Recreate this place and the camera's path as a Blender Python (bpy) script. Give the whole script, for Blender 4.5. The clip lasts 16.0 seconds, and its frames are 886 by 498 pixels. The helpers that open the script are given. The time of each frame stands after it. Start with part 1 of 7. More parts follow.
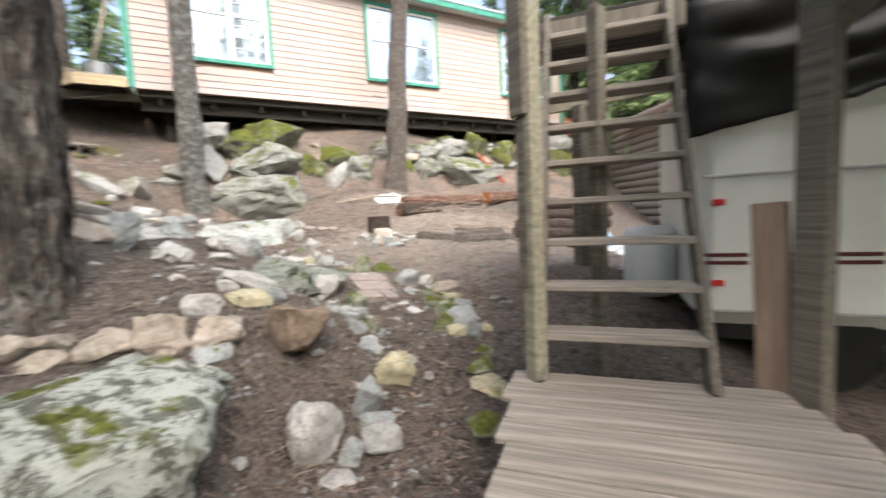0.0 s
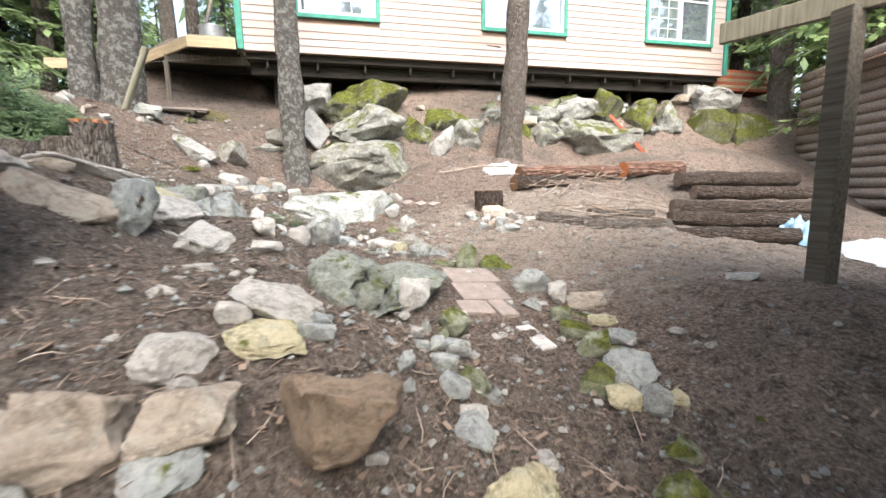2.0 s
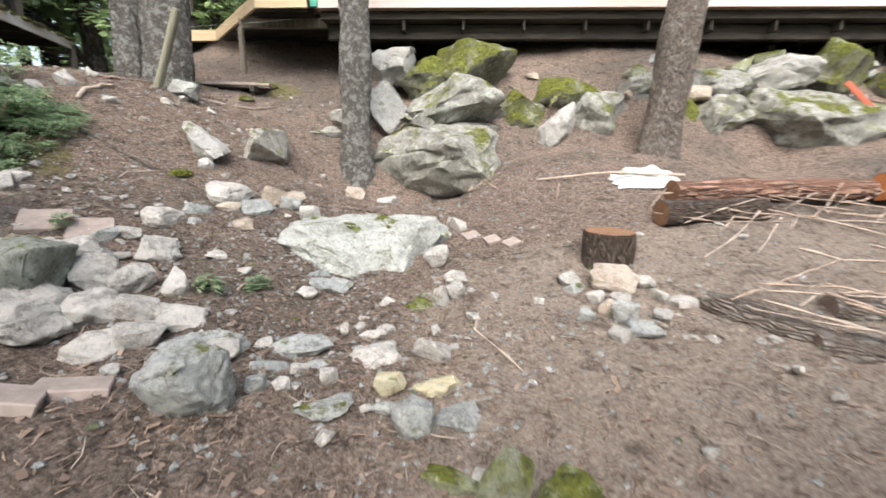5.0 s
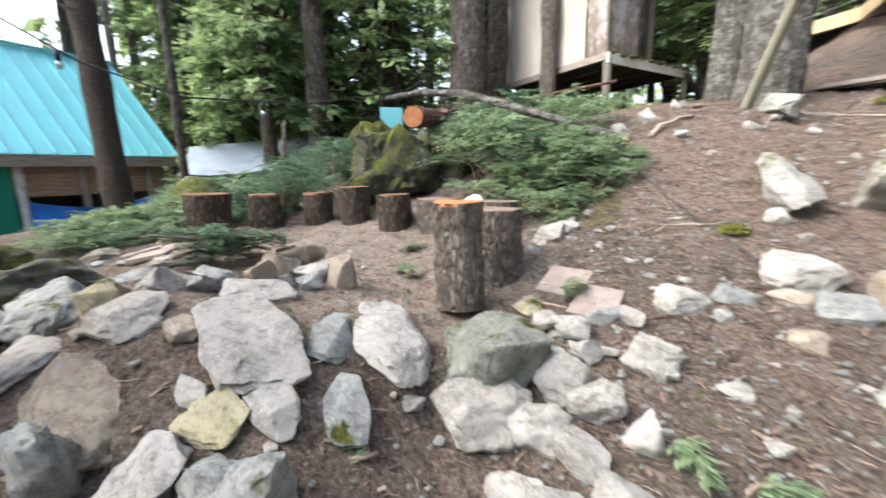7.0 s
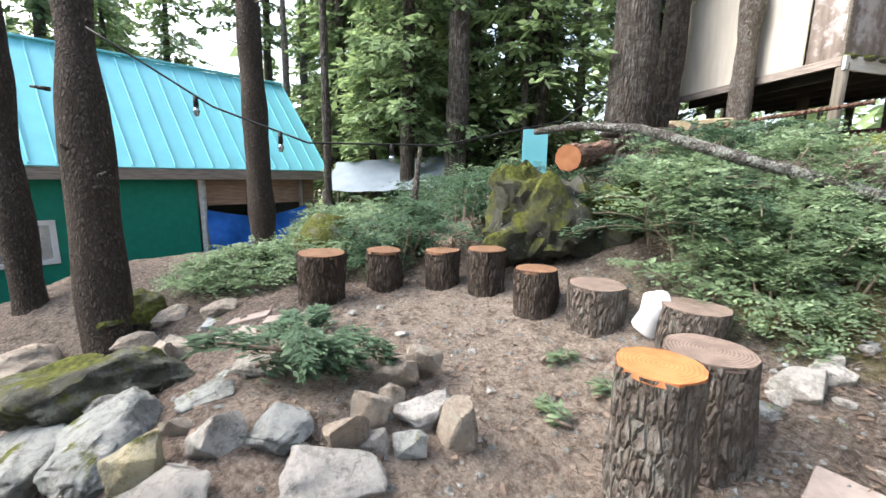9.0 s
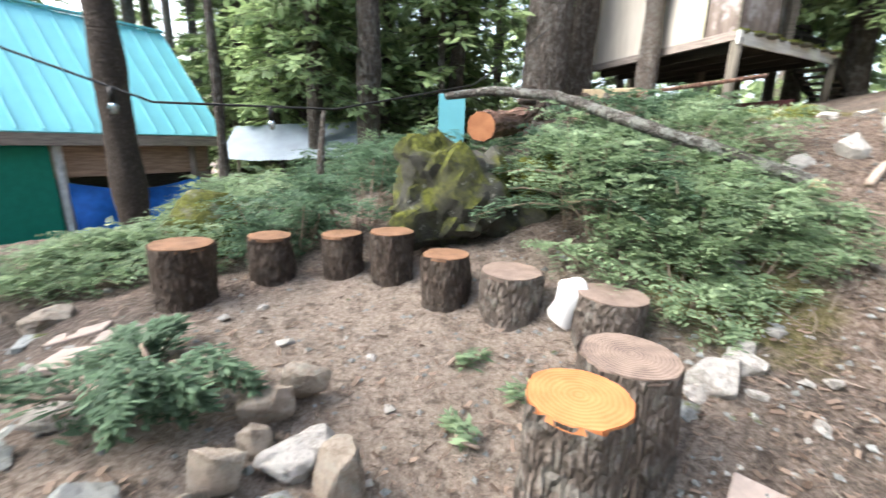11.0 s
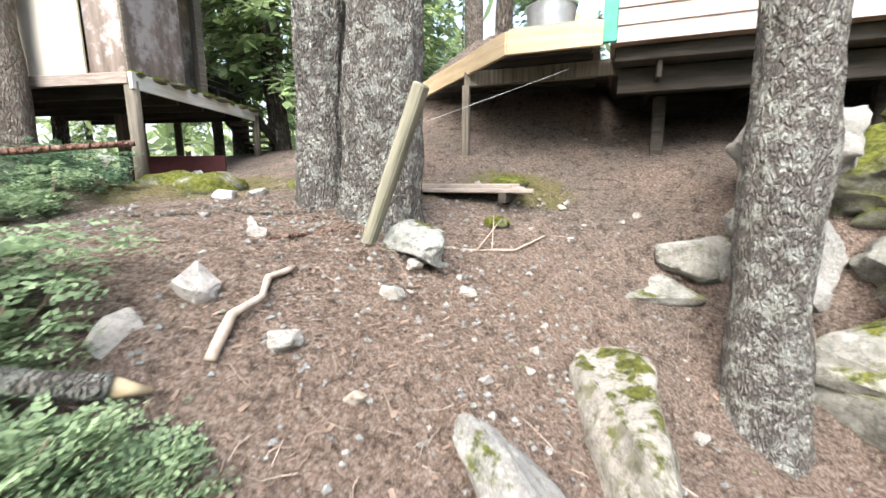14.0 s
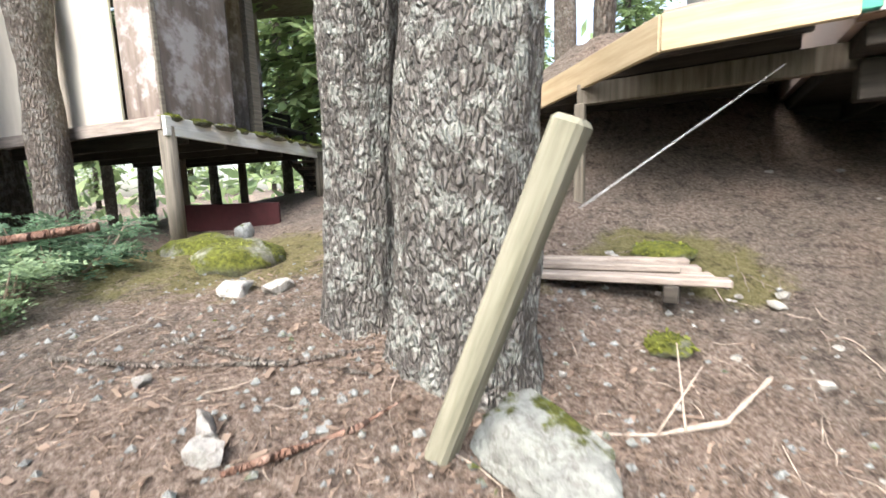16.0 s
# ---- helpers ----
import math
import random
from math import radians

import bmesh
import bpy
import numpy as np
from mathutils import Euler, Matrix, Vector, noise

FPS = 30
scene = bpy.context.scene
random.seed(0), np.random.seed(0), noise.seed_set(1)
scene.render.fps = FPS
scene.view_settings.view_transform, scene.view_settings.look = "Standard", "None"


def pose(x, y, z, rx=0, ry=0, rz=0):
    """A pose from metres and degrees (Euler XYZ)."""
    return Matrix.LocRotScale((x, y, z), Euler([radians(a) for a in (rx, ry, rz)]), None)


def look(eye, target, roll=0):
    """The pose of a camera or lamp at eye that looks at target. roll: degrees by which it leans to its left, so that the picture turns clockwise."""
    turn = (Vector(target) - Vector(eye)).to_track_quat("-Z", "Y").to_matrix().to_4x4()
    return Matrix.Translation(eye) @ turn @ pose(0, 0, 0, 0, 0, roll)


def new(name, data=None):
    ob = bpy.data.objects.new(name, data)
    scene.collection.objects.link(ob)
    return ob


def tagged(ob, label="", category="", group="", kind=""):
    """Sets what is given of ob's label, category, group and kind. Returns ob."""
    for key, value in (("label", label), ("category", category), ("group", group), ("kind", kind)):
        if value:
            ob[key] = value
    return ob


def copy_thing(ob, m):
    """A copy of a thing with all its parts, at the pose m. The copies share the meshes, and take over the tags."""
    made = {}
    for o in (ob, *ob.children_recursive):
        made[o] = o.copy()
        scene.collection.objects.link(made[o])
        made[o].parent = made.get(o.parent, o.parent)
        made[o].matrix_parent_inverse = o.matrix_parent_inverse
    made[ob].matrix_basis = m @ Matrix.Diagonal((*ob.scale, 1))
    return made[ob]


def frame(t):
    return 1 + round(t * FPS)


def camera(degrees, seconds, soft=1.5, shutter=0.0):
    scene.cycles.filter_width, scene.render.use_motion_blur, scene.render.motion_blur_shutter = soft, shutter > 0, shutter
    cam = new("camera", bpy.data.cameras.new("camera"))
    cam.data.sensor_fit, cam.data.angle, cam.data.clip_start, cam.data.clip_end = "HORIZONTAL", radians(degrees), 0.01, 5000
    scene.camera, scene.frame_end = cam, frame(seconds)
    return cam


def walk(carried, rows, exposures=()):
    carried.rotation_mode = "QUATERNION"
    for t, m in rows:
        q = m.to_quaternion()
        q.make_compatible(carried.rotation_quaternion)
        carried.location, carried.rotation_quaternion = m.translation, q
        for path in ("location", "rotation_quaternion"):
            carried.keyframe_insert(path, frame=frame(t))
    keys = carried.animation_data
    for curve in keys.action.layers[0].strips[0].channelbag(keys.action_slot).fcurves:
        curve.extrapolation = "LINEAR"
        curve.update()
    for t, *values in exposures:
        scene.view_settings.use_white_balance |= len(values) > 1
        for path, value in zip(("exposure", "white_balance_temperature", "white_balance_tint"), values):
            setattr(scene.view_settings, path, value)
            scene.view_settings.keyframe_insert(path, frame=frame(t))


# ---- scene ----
cam = camera(94.0, 16.0, shutter=0.35)
PATH = [
    (0, (-1.81, -4.811, 0.858), (-0.861, -3.058, 0.69), -2.7),
    (0.5, (-1.84, -4.573, 0.867), (-1.569, -2.601, 0.674), -2.4),
    (1, (-1.734, -4.279, 0.855), (-1.625, -2.295, 0.623), -1.8),
    (1.5, (-1.639, -3.767, 0.895), (-1.243, -1.821, 0.66), -1.2),
    (2, (-1.366, -3.352, 0.895), (-0.884, -1.432, 0.613), -1.3),
    (2.5, (-1.14, -2.909, 0.939), (-0.675, -0.989, 0.629), -0.9),
    (3, (-0.974, -2.458, 1.018), (-0.503, -0.546, 0.667), -0.0),
    (5.5, (-0.325, -0.52, 1.502), (-0.784, 1.378, 1.069), 1.4),
    (6, (-0.503, -0.104, 1.537), (-1.459, 1.607, 1.136), 2.0),
    (6.5, (-0.726, 0.127, 1.701), (-2.303, 1.283, 1.281), 0.1),
    (7, (-0.949, 0.287, 1.773), (-2.837, 0.824, 1.392), -1.3),
    (7.5, (-1.27, 0.34, 1.864), (-3.237, 0.451, 1.52), -1.7),
    (8, (-1.569, 0.336, 2.1), (-3.548, 0.328, 1.805), -0.0),
    (10.5, (-2.377, 0.365, 2.282), (-4.313, 0.337, 1.782), 3.3),
    (11, (-2.458, 0.534, 2.277), (-4.371, 0.83, 1.775), 1.4),
    (11.5, (-2.6, 0.735, 2.363), (-4.406, 1.434, 1.862), -1.4),
    (12, (-2.943, 0.986, 2.442), (-4.417, 2.228, 1.909), -4.9),
    (12.5, (-2.997, 1.245, 2.612), (-3.929, 2.896, 1.975), -5.3),
    (13, (-3.03, 1.748, 2.673), (-3.737, 3.531, 2.107), -0.9),
    (13.5, (-3.139, 2.125, 2.767), (-3.895, 3.936, 2.38), -0.5),
    (14, (-3.271, 2.577, 2.835), (-3.979, 4.415, 2.488), 0.0),
    (14.5, (-3.383, 2.992, 2.845), (-4.168, 4.794, 2.474), -0.3),
    (15, (-3.49, 3.318, 2.814), (-4.332, 5.08, 2.381), -1.7),
    (15.5, (-3.889, 3.753, 3.012), (-4.819, 5.492, 2.679), -2.7),
    (16, (-4.108, 4.005, 3.228), (-5.139, 5.698, 2.965), -1.9),
]
# the film brightens as it turns under the trees
EXPOSURES = [(0, 1.68), (1.0, 1.66), (1.5, 1.88), (2.5, 1.92), (5.5, 1.7), (7.0, 2.15), (8.0, 2.2), (10.5, 2.38), (12.5, 2.43), (14.5, 2.36), (16.0, 2.43)]
walk(cam, [(t, look(eye, target, roll)) for t, eye, target, roll in PATH], EXPOSURES)

# ---- sky and sun: bright overcast over a forest clearing ----
world = bpy.data.worlds.new("overcast_sky")
scene.world = world
world.use_nodes = True
wn = world.node_tree.nodes
sky = wn.new("ShaderNodeTexSky")
sky.sky_type, sky.sun_disc = "NISHITA", False
sky.sun_elevation, sky.sun_rotation = radians(46), radians(196)
sky.air_density, sky.dust_density, sky.ozone_density = 1.0, 4.0, 1.0
grey = wn.new("ShaderNodeHueSaturation")
grey.inputs["Saturation"].default_value = 0.8
world.node_tree.links.new(sky.outputs[0], grey.inputs["Color"])
world.node_tree.links.new(grey.outputs[0], wn["Background"].inputs["Color"])
wn["Background"].inputs["Strength"].default_value = 0.15
sun = new("sun", bpy.data.lights.new("sun", "SUN"))
sun.data.energy, sun.data.angle, sun.data.color = 1.5, radians(35), (1.0, 0.985, 0.965)
sun.matrix_world = look((0, 0, 30), (-8, 28, 0))


# ---- materials ----
def material(name, build, rough=0.85, metal=0.0):
    m = bpy.data.materials.new(name)
    m.use_nodes = True
    b = m.node_tree.nodes["Principled BSDF"]
    b.inputs["Roughness"].default_value, b.inputs["Metallic"].default_value = rough, metal
    b.inputs["Specular IOR Level"].default_value = 0.25
    build(m.node_tree, b)
    return m


def nd(tree, kind, **sockets):
    n = tree.nodes.new(kind)
    for key, value in sockets.items():
        n.inputs[key.replace("_", " ")].default_value = value
    return n


def coords(tree, scale=(1, 1, 1), local=True):
    c = tree.nodes.new("ShaderNodeTexCoord")
    m = nd(tree, "ShaderNodeMapping", Scale=scale)
    tree.links.new(c.outputs["Object"], m.inputs["Vector"])
    return m.outputs[0]


def noise_of(tree, vec, scale, detail=5.0, rough=0.6):
    n = nd(tree, "ShaderNodeTexNoise", Scale=scale, Detail=detail, Roughness=rough)
    tree.links.new(vec, n.inputs["Vector"])
    return n.outputs["Fac"]


def ramp(tree, fac, stops):
    r = tree.nodes.new("ShaderNodeValToRGB")
    e = r.color_ramp.elements
    while len(e) < len(stops):
        e.new(0.5)
    for k, (p, c) in enumerate(stops):
        e[k].position, e[k].color = p, (*c, 1)
    tree.links.new(fac, r.inputs[0])
    return r.outputs[0]


def blend(tree, fac, a, b, mode="MIX"):
    m = tree.nodes.new("ShaderNodeMix")
    m.data_type, m.blend_type = "RGBA", mode
    for value, slot in ((fac, 0), (a, 6), (b, 7)):
        if isinstance(value, (float, int)):
            m.inputs[slot].default_value = value
        elif isinstance(value, tuple):
            m.inputs[slot].default_value = (*value, 1)
        else:
            tree.links.new(value, m.inputs[slot])
    return m.outputs[2]


def bump(tree, b, height, strength, distance=0.02):
    n = nd(tree, "ShaderNodeBump", Strength=strength, Distance=distance)
    tree.links.new(height, n.inputs["Height"])
    tree.links.new(n.outputs[0], b.inputs["Normal"])


def colour(tree, b, c):
    tree.links.new(c, b.inputs["Base Color"])


def facing_up(tree, low, high):
    g = tree.nodes.new("ShaderNodeNewGeometry")
    s = tree.nodes.new("ShaderNodeSeparateXYZ")
    tree.links.new(g.outputs["Normal"], s.inputs[0])
    r = nd(tree, "ShaderNodeMapRange")
    r.inputs[1].default_value, r.inputs[2].default_value = low, high
    tree.links.new(s.outputs[2], r.inputs[0])
    return r.outputs[0]


def rnd(tree):
    return tree.nodes.new("ShaderNodeObjectInfo").outputs["Random"]


def math_of(tree, op, a, b=0.5):
    m = tree.nodes.new("ShaderNodeMath")
    m.operation = op
    for k, v in enumerate((a, b)):
        if isinstance(v, (int, float)):
            m.inputs[k].default_value = v
        else:
            tree.links.new(v, m.inputs[k])
    return m.outputs[0]


def stone(name, dark, light, moss=0.0, lichen=0.3, scale=1.0, mossy_from=(-0.1, 0.7), cover=0.52):
    def build(t, b):
        v = t.nodes.new("ShaderNodeNewGeometry").outputs["Position"]
        n1, n2 = noise_of(t, v, 5 * scale, 8), noise_of(t, v, 26 * scale, 8, 0.78)
        c = ramp(t, n1, [(0.3, dark), (0.62, light)])
        c = blend(t, 0.55, c, ramp(t, n2, [(0.3, tuple(x * 0.45 for x in dark)), (0.5, light), (0.7, tuple(min(1, x * 1.25) for x in light))]), "MIX")
        spots = ramp(t, noise_of(t, v, 11 * scale, 9, 0.78), [(cover, (0, 0, 0)), (cover + 0.05, (1, 1, 1))])
        c = blend(t, math_of(t, "MULTIPLY", spots, lichen), c, (0.50, 0.53, 0.48))
        if moss:
            fac = math_of(t, "MULTIPLY", facing_up(t, *mossy_from), ramp(t, noise_of(t, v, 4.5 * scale, 9, 0.65), [(0.62 - 0.3 * moss, (0, 0, 0)), (0.68 - 0.25 * moss, (1, 1, 1))]))
            green = ramp(t, noise_of(t, v, 25, 3), [(0.3, (0.035, 0.042, 0.01)), (0.7, (0.17, 0.185, 0.03))])
            c = blend(t, fac, c, green)
        c = blend(t, 0.35, c, ramp(t, rnd(t), [(0.0, (0.55, 0.55, 0.55)), (0.5, (0.9, 0.87, 0.82)), (1.0, (1, 1, 1))]), "MULTIPLY")
        colour(t, b, c)
        vein = ramp(t, noise_of(t, v, 2.6 * scale, 9, 0.72), [(0.47, (1, 1, 1)), (0.495, (0.42, 0.38, 0.34)), (0.52, (1, 1, 1))])
        c2 = blend(t, 0.55, c, vein, "MULTIPLY")
        colour(t, b, c2)
        bump(t, b, n2, 1.0, 0.035)
    return material(name, build, 0.9)


STONES = [
    stone("pale_granite", (0.28, 0.27, 0.255), (0.56, 0.54, 0.505), 0.0, 0.35),
    stone("tan_stone", (0.27, 0.22, 0.17), (0.50, 0.43, 0.355), 0.0, 0.3),
    stone("grey_slate", (0.16, 0.175, 0.18), (0.42, 0.44, 0.43), 0.2, 0.4),
    stone("mossy_stone", (0.14, 0.16, 0.11), (0.34, 0.36, 0.27), 0.75, 0.3),
    stone("yellow_stone", (0.33, 0.29, 0.17), (0.58, 0.53, 0.36), 0.2, 0.3),
    stone("brown_stone", (0.15, 0.11, 0.08), (0.31, 0.235, 0.17), 0.0, 0.05),
    stone("rusty_stone", (0.24, 0.20, 0.16), (0.48, 0.40, 0.325), 0.0, 0.25),
]
BOULDER = stone("lichen_boulder", (0.05, 0.052, 0.04), (0.17, 0.175, 0.145), 0.3, 0.95, 0.9, cover=0.465)
MOSSY = stone("moss_boulder", (0.05, 0.048, 0.036), (0.20, 0.20, 0.165), 0.85, 0.35, 0.7, (-0.8, 0.2))
HALFMOSS = stone("half_moss_boulder", (0.07, 0.07, 0.062), (0.30, 0.30, 0.275), 0.42, 0.4, 0.6)
SLATE = stone("layered_slate", (0.09, 0.10, 0.09), (0.30, 0.32, 0.28), 0.35, 0.3)
PALE_BOULDER = stone("pale_boulder", (0.27, 0.27, 0.25), (0.38, 0.375, 0.355), 0.12, 0.25, 1.0)
OUTCROP = stone("outcrop_stone", (0.2, 0.19, 0.16), (0.5, 0.48, 0.44), 0.45, 0.4, 1.4)
DARKMOSS = stone("dark_moss_stone", (0.03, 0.03, 0.022), (0.1, 0.1, 0.08), 0.5, 0.15, 0.8, (-0.6, 0.4))
CRAG = stone("mossy_crag", (0.022, 0.022, 0.017), (0.085, 0.085, 0.07), 0.62, 0.9, 0.55, (-0.35, 0.45), 0.6)
SLAB = stone("white_slab", (0.17, 0.18, 0.165), (0.44, 0.455, 0.425), 0.2, 0.55, 1.2)


def soil(t, b):
    v = coords(t)
    big, mid, fine = noise_of(t, v, 0.55, 6), noise_of(t, v, 4, 8, 0.7), noise_of(t, v, 38, 9, 0.82)
    duff = ramp(t, fine, [(0.34, (0.04, 0.026, 0.019)), (0.44, (0.195, 0.14, 0.108)), (0.55, (0.40, 0.315, 0.26)), (0.67, (0.68, 0.58, 0.50))])
    earth = ramp(t, fine, [(0.33, (0.04, 0.031, 0.026)), (0.46, (0.165, 0.132, 0.108)), (0.58, (0.31, 0.262, 0.222)), (0.69, (0.58, 0.51, 0.45))])
    dust = ramp(t, fine, [(0.32, (0.14, 0.108, 0.084)), (0.46, (0.375, 0.305, 0.248)), (0.64, (0.64, 0.55, 0.47))])
    c = blend(t, ramp(t, big, [(0.42, (0, 0, 0)), (0.58, (1, 1, 1))]), earth, duff)

    def zone(x, y, r, soft):
        p = t.nodes.new("ShaderNodeTexCoord")
        m = nd(t, "ShaderNodeMapping", Location=(-x / r[0], -y / r[1], 0), Scale=(1 / r[0], 1 / r[1], 0))
        t.links.new(p.outputs["Object"], m.inputs["Vector"])
        w = t.nodes.new("ShaderNodeVectorMath")
        w.operation = "LENGTH"
        t.links.new(m.outputs[0], w.inputs[0])
        wob = math_of(t, "ADD", w.outputs["Value"], math_of(t, "MULTIPLY", math_of(t, "SUBTRACT", mid, 0.5), soft))
        return ramp(t, wob, [(0.75, (1, 1, 1)), (1.05, (0, 0, 0))])
    c = blend(t, zone(-4.4, 0.6, (1.6, 1.7), 0.8), c, dust)
    c = blend(t, zone(2.0, 1.4, (3.2, 2.4), 1.0), c, dust)
    c = blend(t, zone(0.2, 3.9, (2.0, 1.2), 1.0), c, duff)
    c = blend(t, zone(-1.4, -2.6, (2.4, 2.2), 1.0), c, earth)
    c = blend(t, zone(-1.6, 1.6, (0.9, 1.2), 0.9), c, earth)
    c = blend(t, zone(-4.2, 4.6, (2.0, 2.2), 0.9), c, duff)
    green = ramp(t, fine, [(0.3, (0.09, 0.085, 0.02)), (0.7, (0.30, 0.28, 0.08))])
    for x, y, r in ((-8.2, 6.2, (1.9, 1.2)), (-5.6, 6.6, (0.7, 0.6)), (-4.2, 7.3, (0.7, 0.4)), (-4.6, 2.6, (0.7, 0.5))):
        c = blend(t, math_of(t, "MULTIPLY", zone(x, y, r, 1.3), 0.7), c, green)
    patch = ramp(t, noise_of(t, v, 9, 9, 0.75), [(0.38, (0.30, 0.29, 0.28)), (0.49, (0.95, 0.95, 0.95)), (0.62, (1.0, 1.0, 1.0))])
    c = blend(t, 0.8, c, patch, "MULTIPLY")
    colour(t, b, c)
    bump(t, b, fine, 1.0, 0.09)


SOIL = material("forest_soil", soil, 0.95)


def bark(name, dark, mid, light, lichen=0.0, sx=14, sz=2.2):
    def build(t, b):
        v = coords(t, (sx, sx, sz))
        n, f = noise_of(t, v, 1.0, 6, 0.65), noise_of(t, coords(t), 30, 5, 0.7)
        c = ramp(t, n, [(0.33, dark), (0.5, mid), (0.68, light)])
        c = blend(t, 0.35, c, ramp(t, f, [(0.3, dark), (0.7, light)]))
        vo = t.nodes.new("ShaderNodeTexVoronoi")
        vo.feature = "DISTANCE_TO_EDGE"
        vo.inputs["Scale"].default_value = 1.0
        wv = nd(t, "ShaderNodeVectorMath")
        t.links.new(v, wv.inputs[0])
        tex = nd(t, "ShaderNodeTexNoise", Scale=1.4, Detail=4.0)
        t.links.new(v, tex.inputs["Vector"])
        t.links.new(tex.outputs["Color"], wv.inputs[1])
        t.links.new(wv.outputs[0], vo.inputs["Vector"])
        crack = ramp(t, vo.outputs["Distance"], [(0.0, (0, 0, 0)), (0.3, (1, 1, 1))])
        c = blend(t, crack, tuple(0.55 * x + 0.45 * y for x, y in zip(dark, mid)), c)
        n = math_of(t, "ADD", math_of(t, "MULTIPLY", n, 0.5), math_of(t, "MULTIPLY", crack, 0.6))
        if lichen:
            l = ramp(t, noise_of(t, coords(t), 9, 8, 0.75), [(0.50, (0, 0, 0)), (0.56, (1, 1, 1))])
            c = blend(t, math_of(t, "MULTIPLY", l, lichen), c, (0.52, 0.55, 0.50))
        colour(t, b, c)
        bump(t, b, n, 1.0, 0.09)
    return material(name, build, 0.95)


BARK_DARK = bark("dark_bark", (0.022, 0.017, 0.014), (0.10, 0.080, 0.066), (0.22, 0.19, 0.165), 0.12, 15, 2.6)
BARK_GREY = bark("grey_lichen_bark", (0.06, 0.053, 0.047), (0.20, 0.182, 0.165), (0.36, 0.345, 0.32), 0.5, 40, 16)
BARK_PINE = bark("pine_bark", (0.07, 0.055, 0.045), (0.22, 0.18, 0.15), (0.38, 0.33, 0.29), 0.2, 30, 9)
BARK_FIR = bark("brown_fir_bark", (0.035, 0.026, 0.02), (0.115, 0.09, 0.072), (0.20, 0.165, 0.14), 0.0, 40, 16)
BARK_LOG = bark("log_bark", (0.03, 0.022, 0.017), (0.12, 0.088, 0.068), (0.26, 0.205, 0.17), 0.05, 34, 9)
BARK_RED = bark("red_log_bark", (0.07, 0.035, 0.024), (0.24, 0.13, 0.09), (0.40, 0.26, 0.20), 0.08, 14, 3)


def endgrain(name, inner, outer):
    def build(t, b):
        v = coords(t)
        w = nd(t, "ShaderNodeTexWave", Scale=20.0, Distortion=3.5, Detail=4.0)
        w.wave_type, w.rings_direction = "RINGS", "Z"
        t.links.new(v, w.inputs["Vector"])
        c = ramp(t, w.outputs["Fac"], [(0.2, inner), (0.8, outer)])
        c = blend(t, 0.4, c, ramp(t, noise_of(t, v, 9, 6), [(0.35, tuple(x * 0.5 for x in inner)), (0.6, outer)]))
        colour(t, b, c)
        bump(t, b, w.outputs["Fac"], 0.15, 0.005)
    return material(name, build, 0.75)


CUT_ORANGE = endgrain("fresh_cut_wood", (0.44, 0.15, 0.05), (0.52, 0.21, 0.085))
CUT_BROWN = endgrain("aged_cut_wood", (0.13, 0.07, 0.04), (0.235, 0.13, 0.075))
CUT_GREY = endgrain("weathered_cut_wood", (0.12, 0.088, 0.07), (0.25, 0.19, 0.155))


def timber(name, dark, light, along=(2, 2, 30), rough=0.85, vary=0.3, worn=None):
    def build(t, b):
        n = noise_of(t, coords(t, along), 1.0, 6, 0.65)
        c = ramp(t, n, [(0.3, dark), (0.7, light)])
        if worn:
            w = ramp(t, noise_of(t, coords(t), 2.2, 8, 0.7), [(0.48, (0, 0, 0)), (0.6, (1, 1, 1))])
            c = blend(t, w, c, worn)
        c = blend(t, vary, c, ramp(t, rnd(t), [(0, (0.5, 0.48, 0.45)), (1, (1, 1, 1))]), "MULTIPLY")
        colour(t, b, c)
        bump(t, b, n, 0.35, 0.01)
    return material(name, build, rough)


DECK = timber("weathered_deck", (0.14, 0.12, 0.098), (0.37, 0.33, 0.28), (1.2, 40, 40))
POSTWOOD = timber("weathered_post", (0.075, 0.066, 0.052), (0.21, 0.185, 0.15), (30, 30, 1.5))
ALGAEPOST = timber("algae_post", (0.10, 0.098, 0.066), (0.25, 0.24, 0.185), (1.5, 26, 26))
GREENPOST = timber("mossy_post", (0.15, 0.14, 0.095), (0.36, 0.33, 0.25), (30, 30, 1.5))
TAN = timber("tan_fascia", (0.37, 0.285, 0.175), (0.55, 0.45, 0.30), (1.5, 20, 20))
# near-black timber: shade under floors and decks is put into its colour
DARK_SHADED_WOOD = timber("dark_joist", (0.02, 0.018, 0.015), (0.07, 0.06, 0.05), (2, 20, 20))
PLY = timber("weathered_plywood", (0.11, 0.085, 0.07), (0.30, 0.25, 0.22), (5, 5, 1.0), worn=(0.42, 0.39, 0.38))
CREAM = timber("cream_panel", (0.50, 0.45, 0.375), (0.67, 0.61, 0.52), (3, 3, 0.6), vary=0.1)
YELLOWED = timber("algae_cream_panel", (0.33, 0.33, 0.2), (0.62, 0.59, 0.46), (2, 2, 0.5), vary=0.1)
PALEEDGE = timber("pale_edge_board", (0.45, 0.45, 0.41), (0.74, 0.74, 0.70), (1.5, 15, 15), vary=0.1)
GREYPLANK = timber("grey_plank", (0.16, 0.13, 0.11), (0.36, 0.31, 0.27), (3, 30, 30))
REDPLANK = timber("red_painted_board", (0.36, 0.09, 0.05), (0.50, 0.16, 0.10), (2, 20, 20))
BROWNWALL = timber("brown_board_wall", (0.20, 0.13, 0.09), (0.42, 0.30, 0.22), (2, 2, 20))


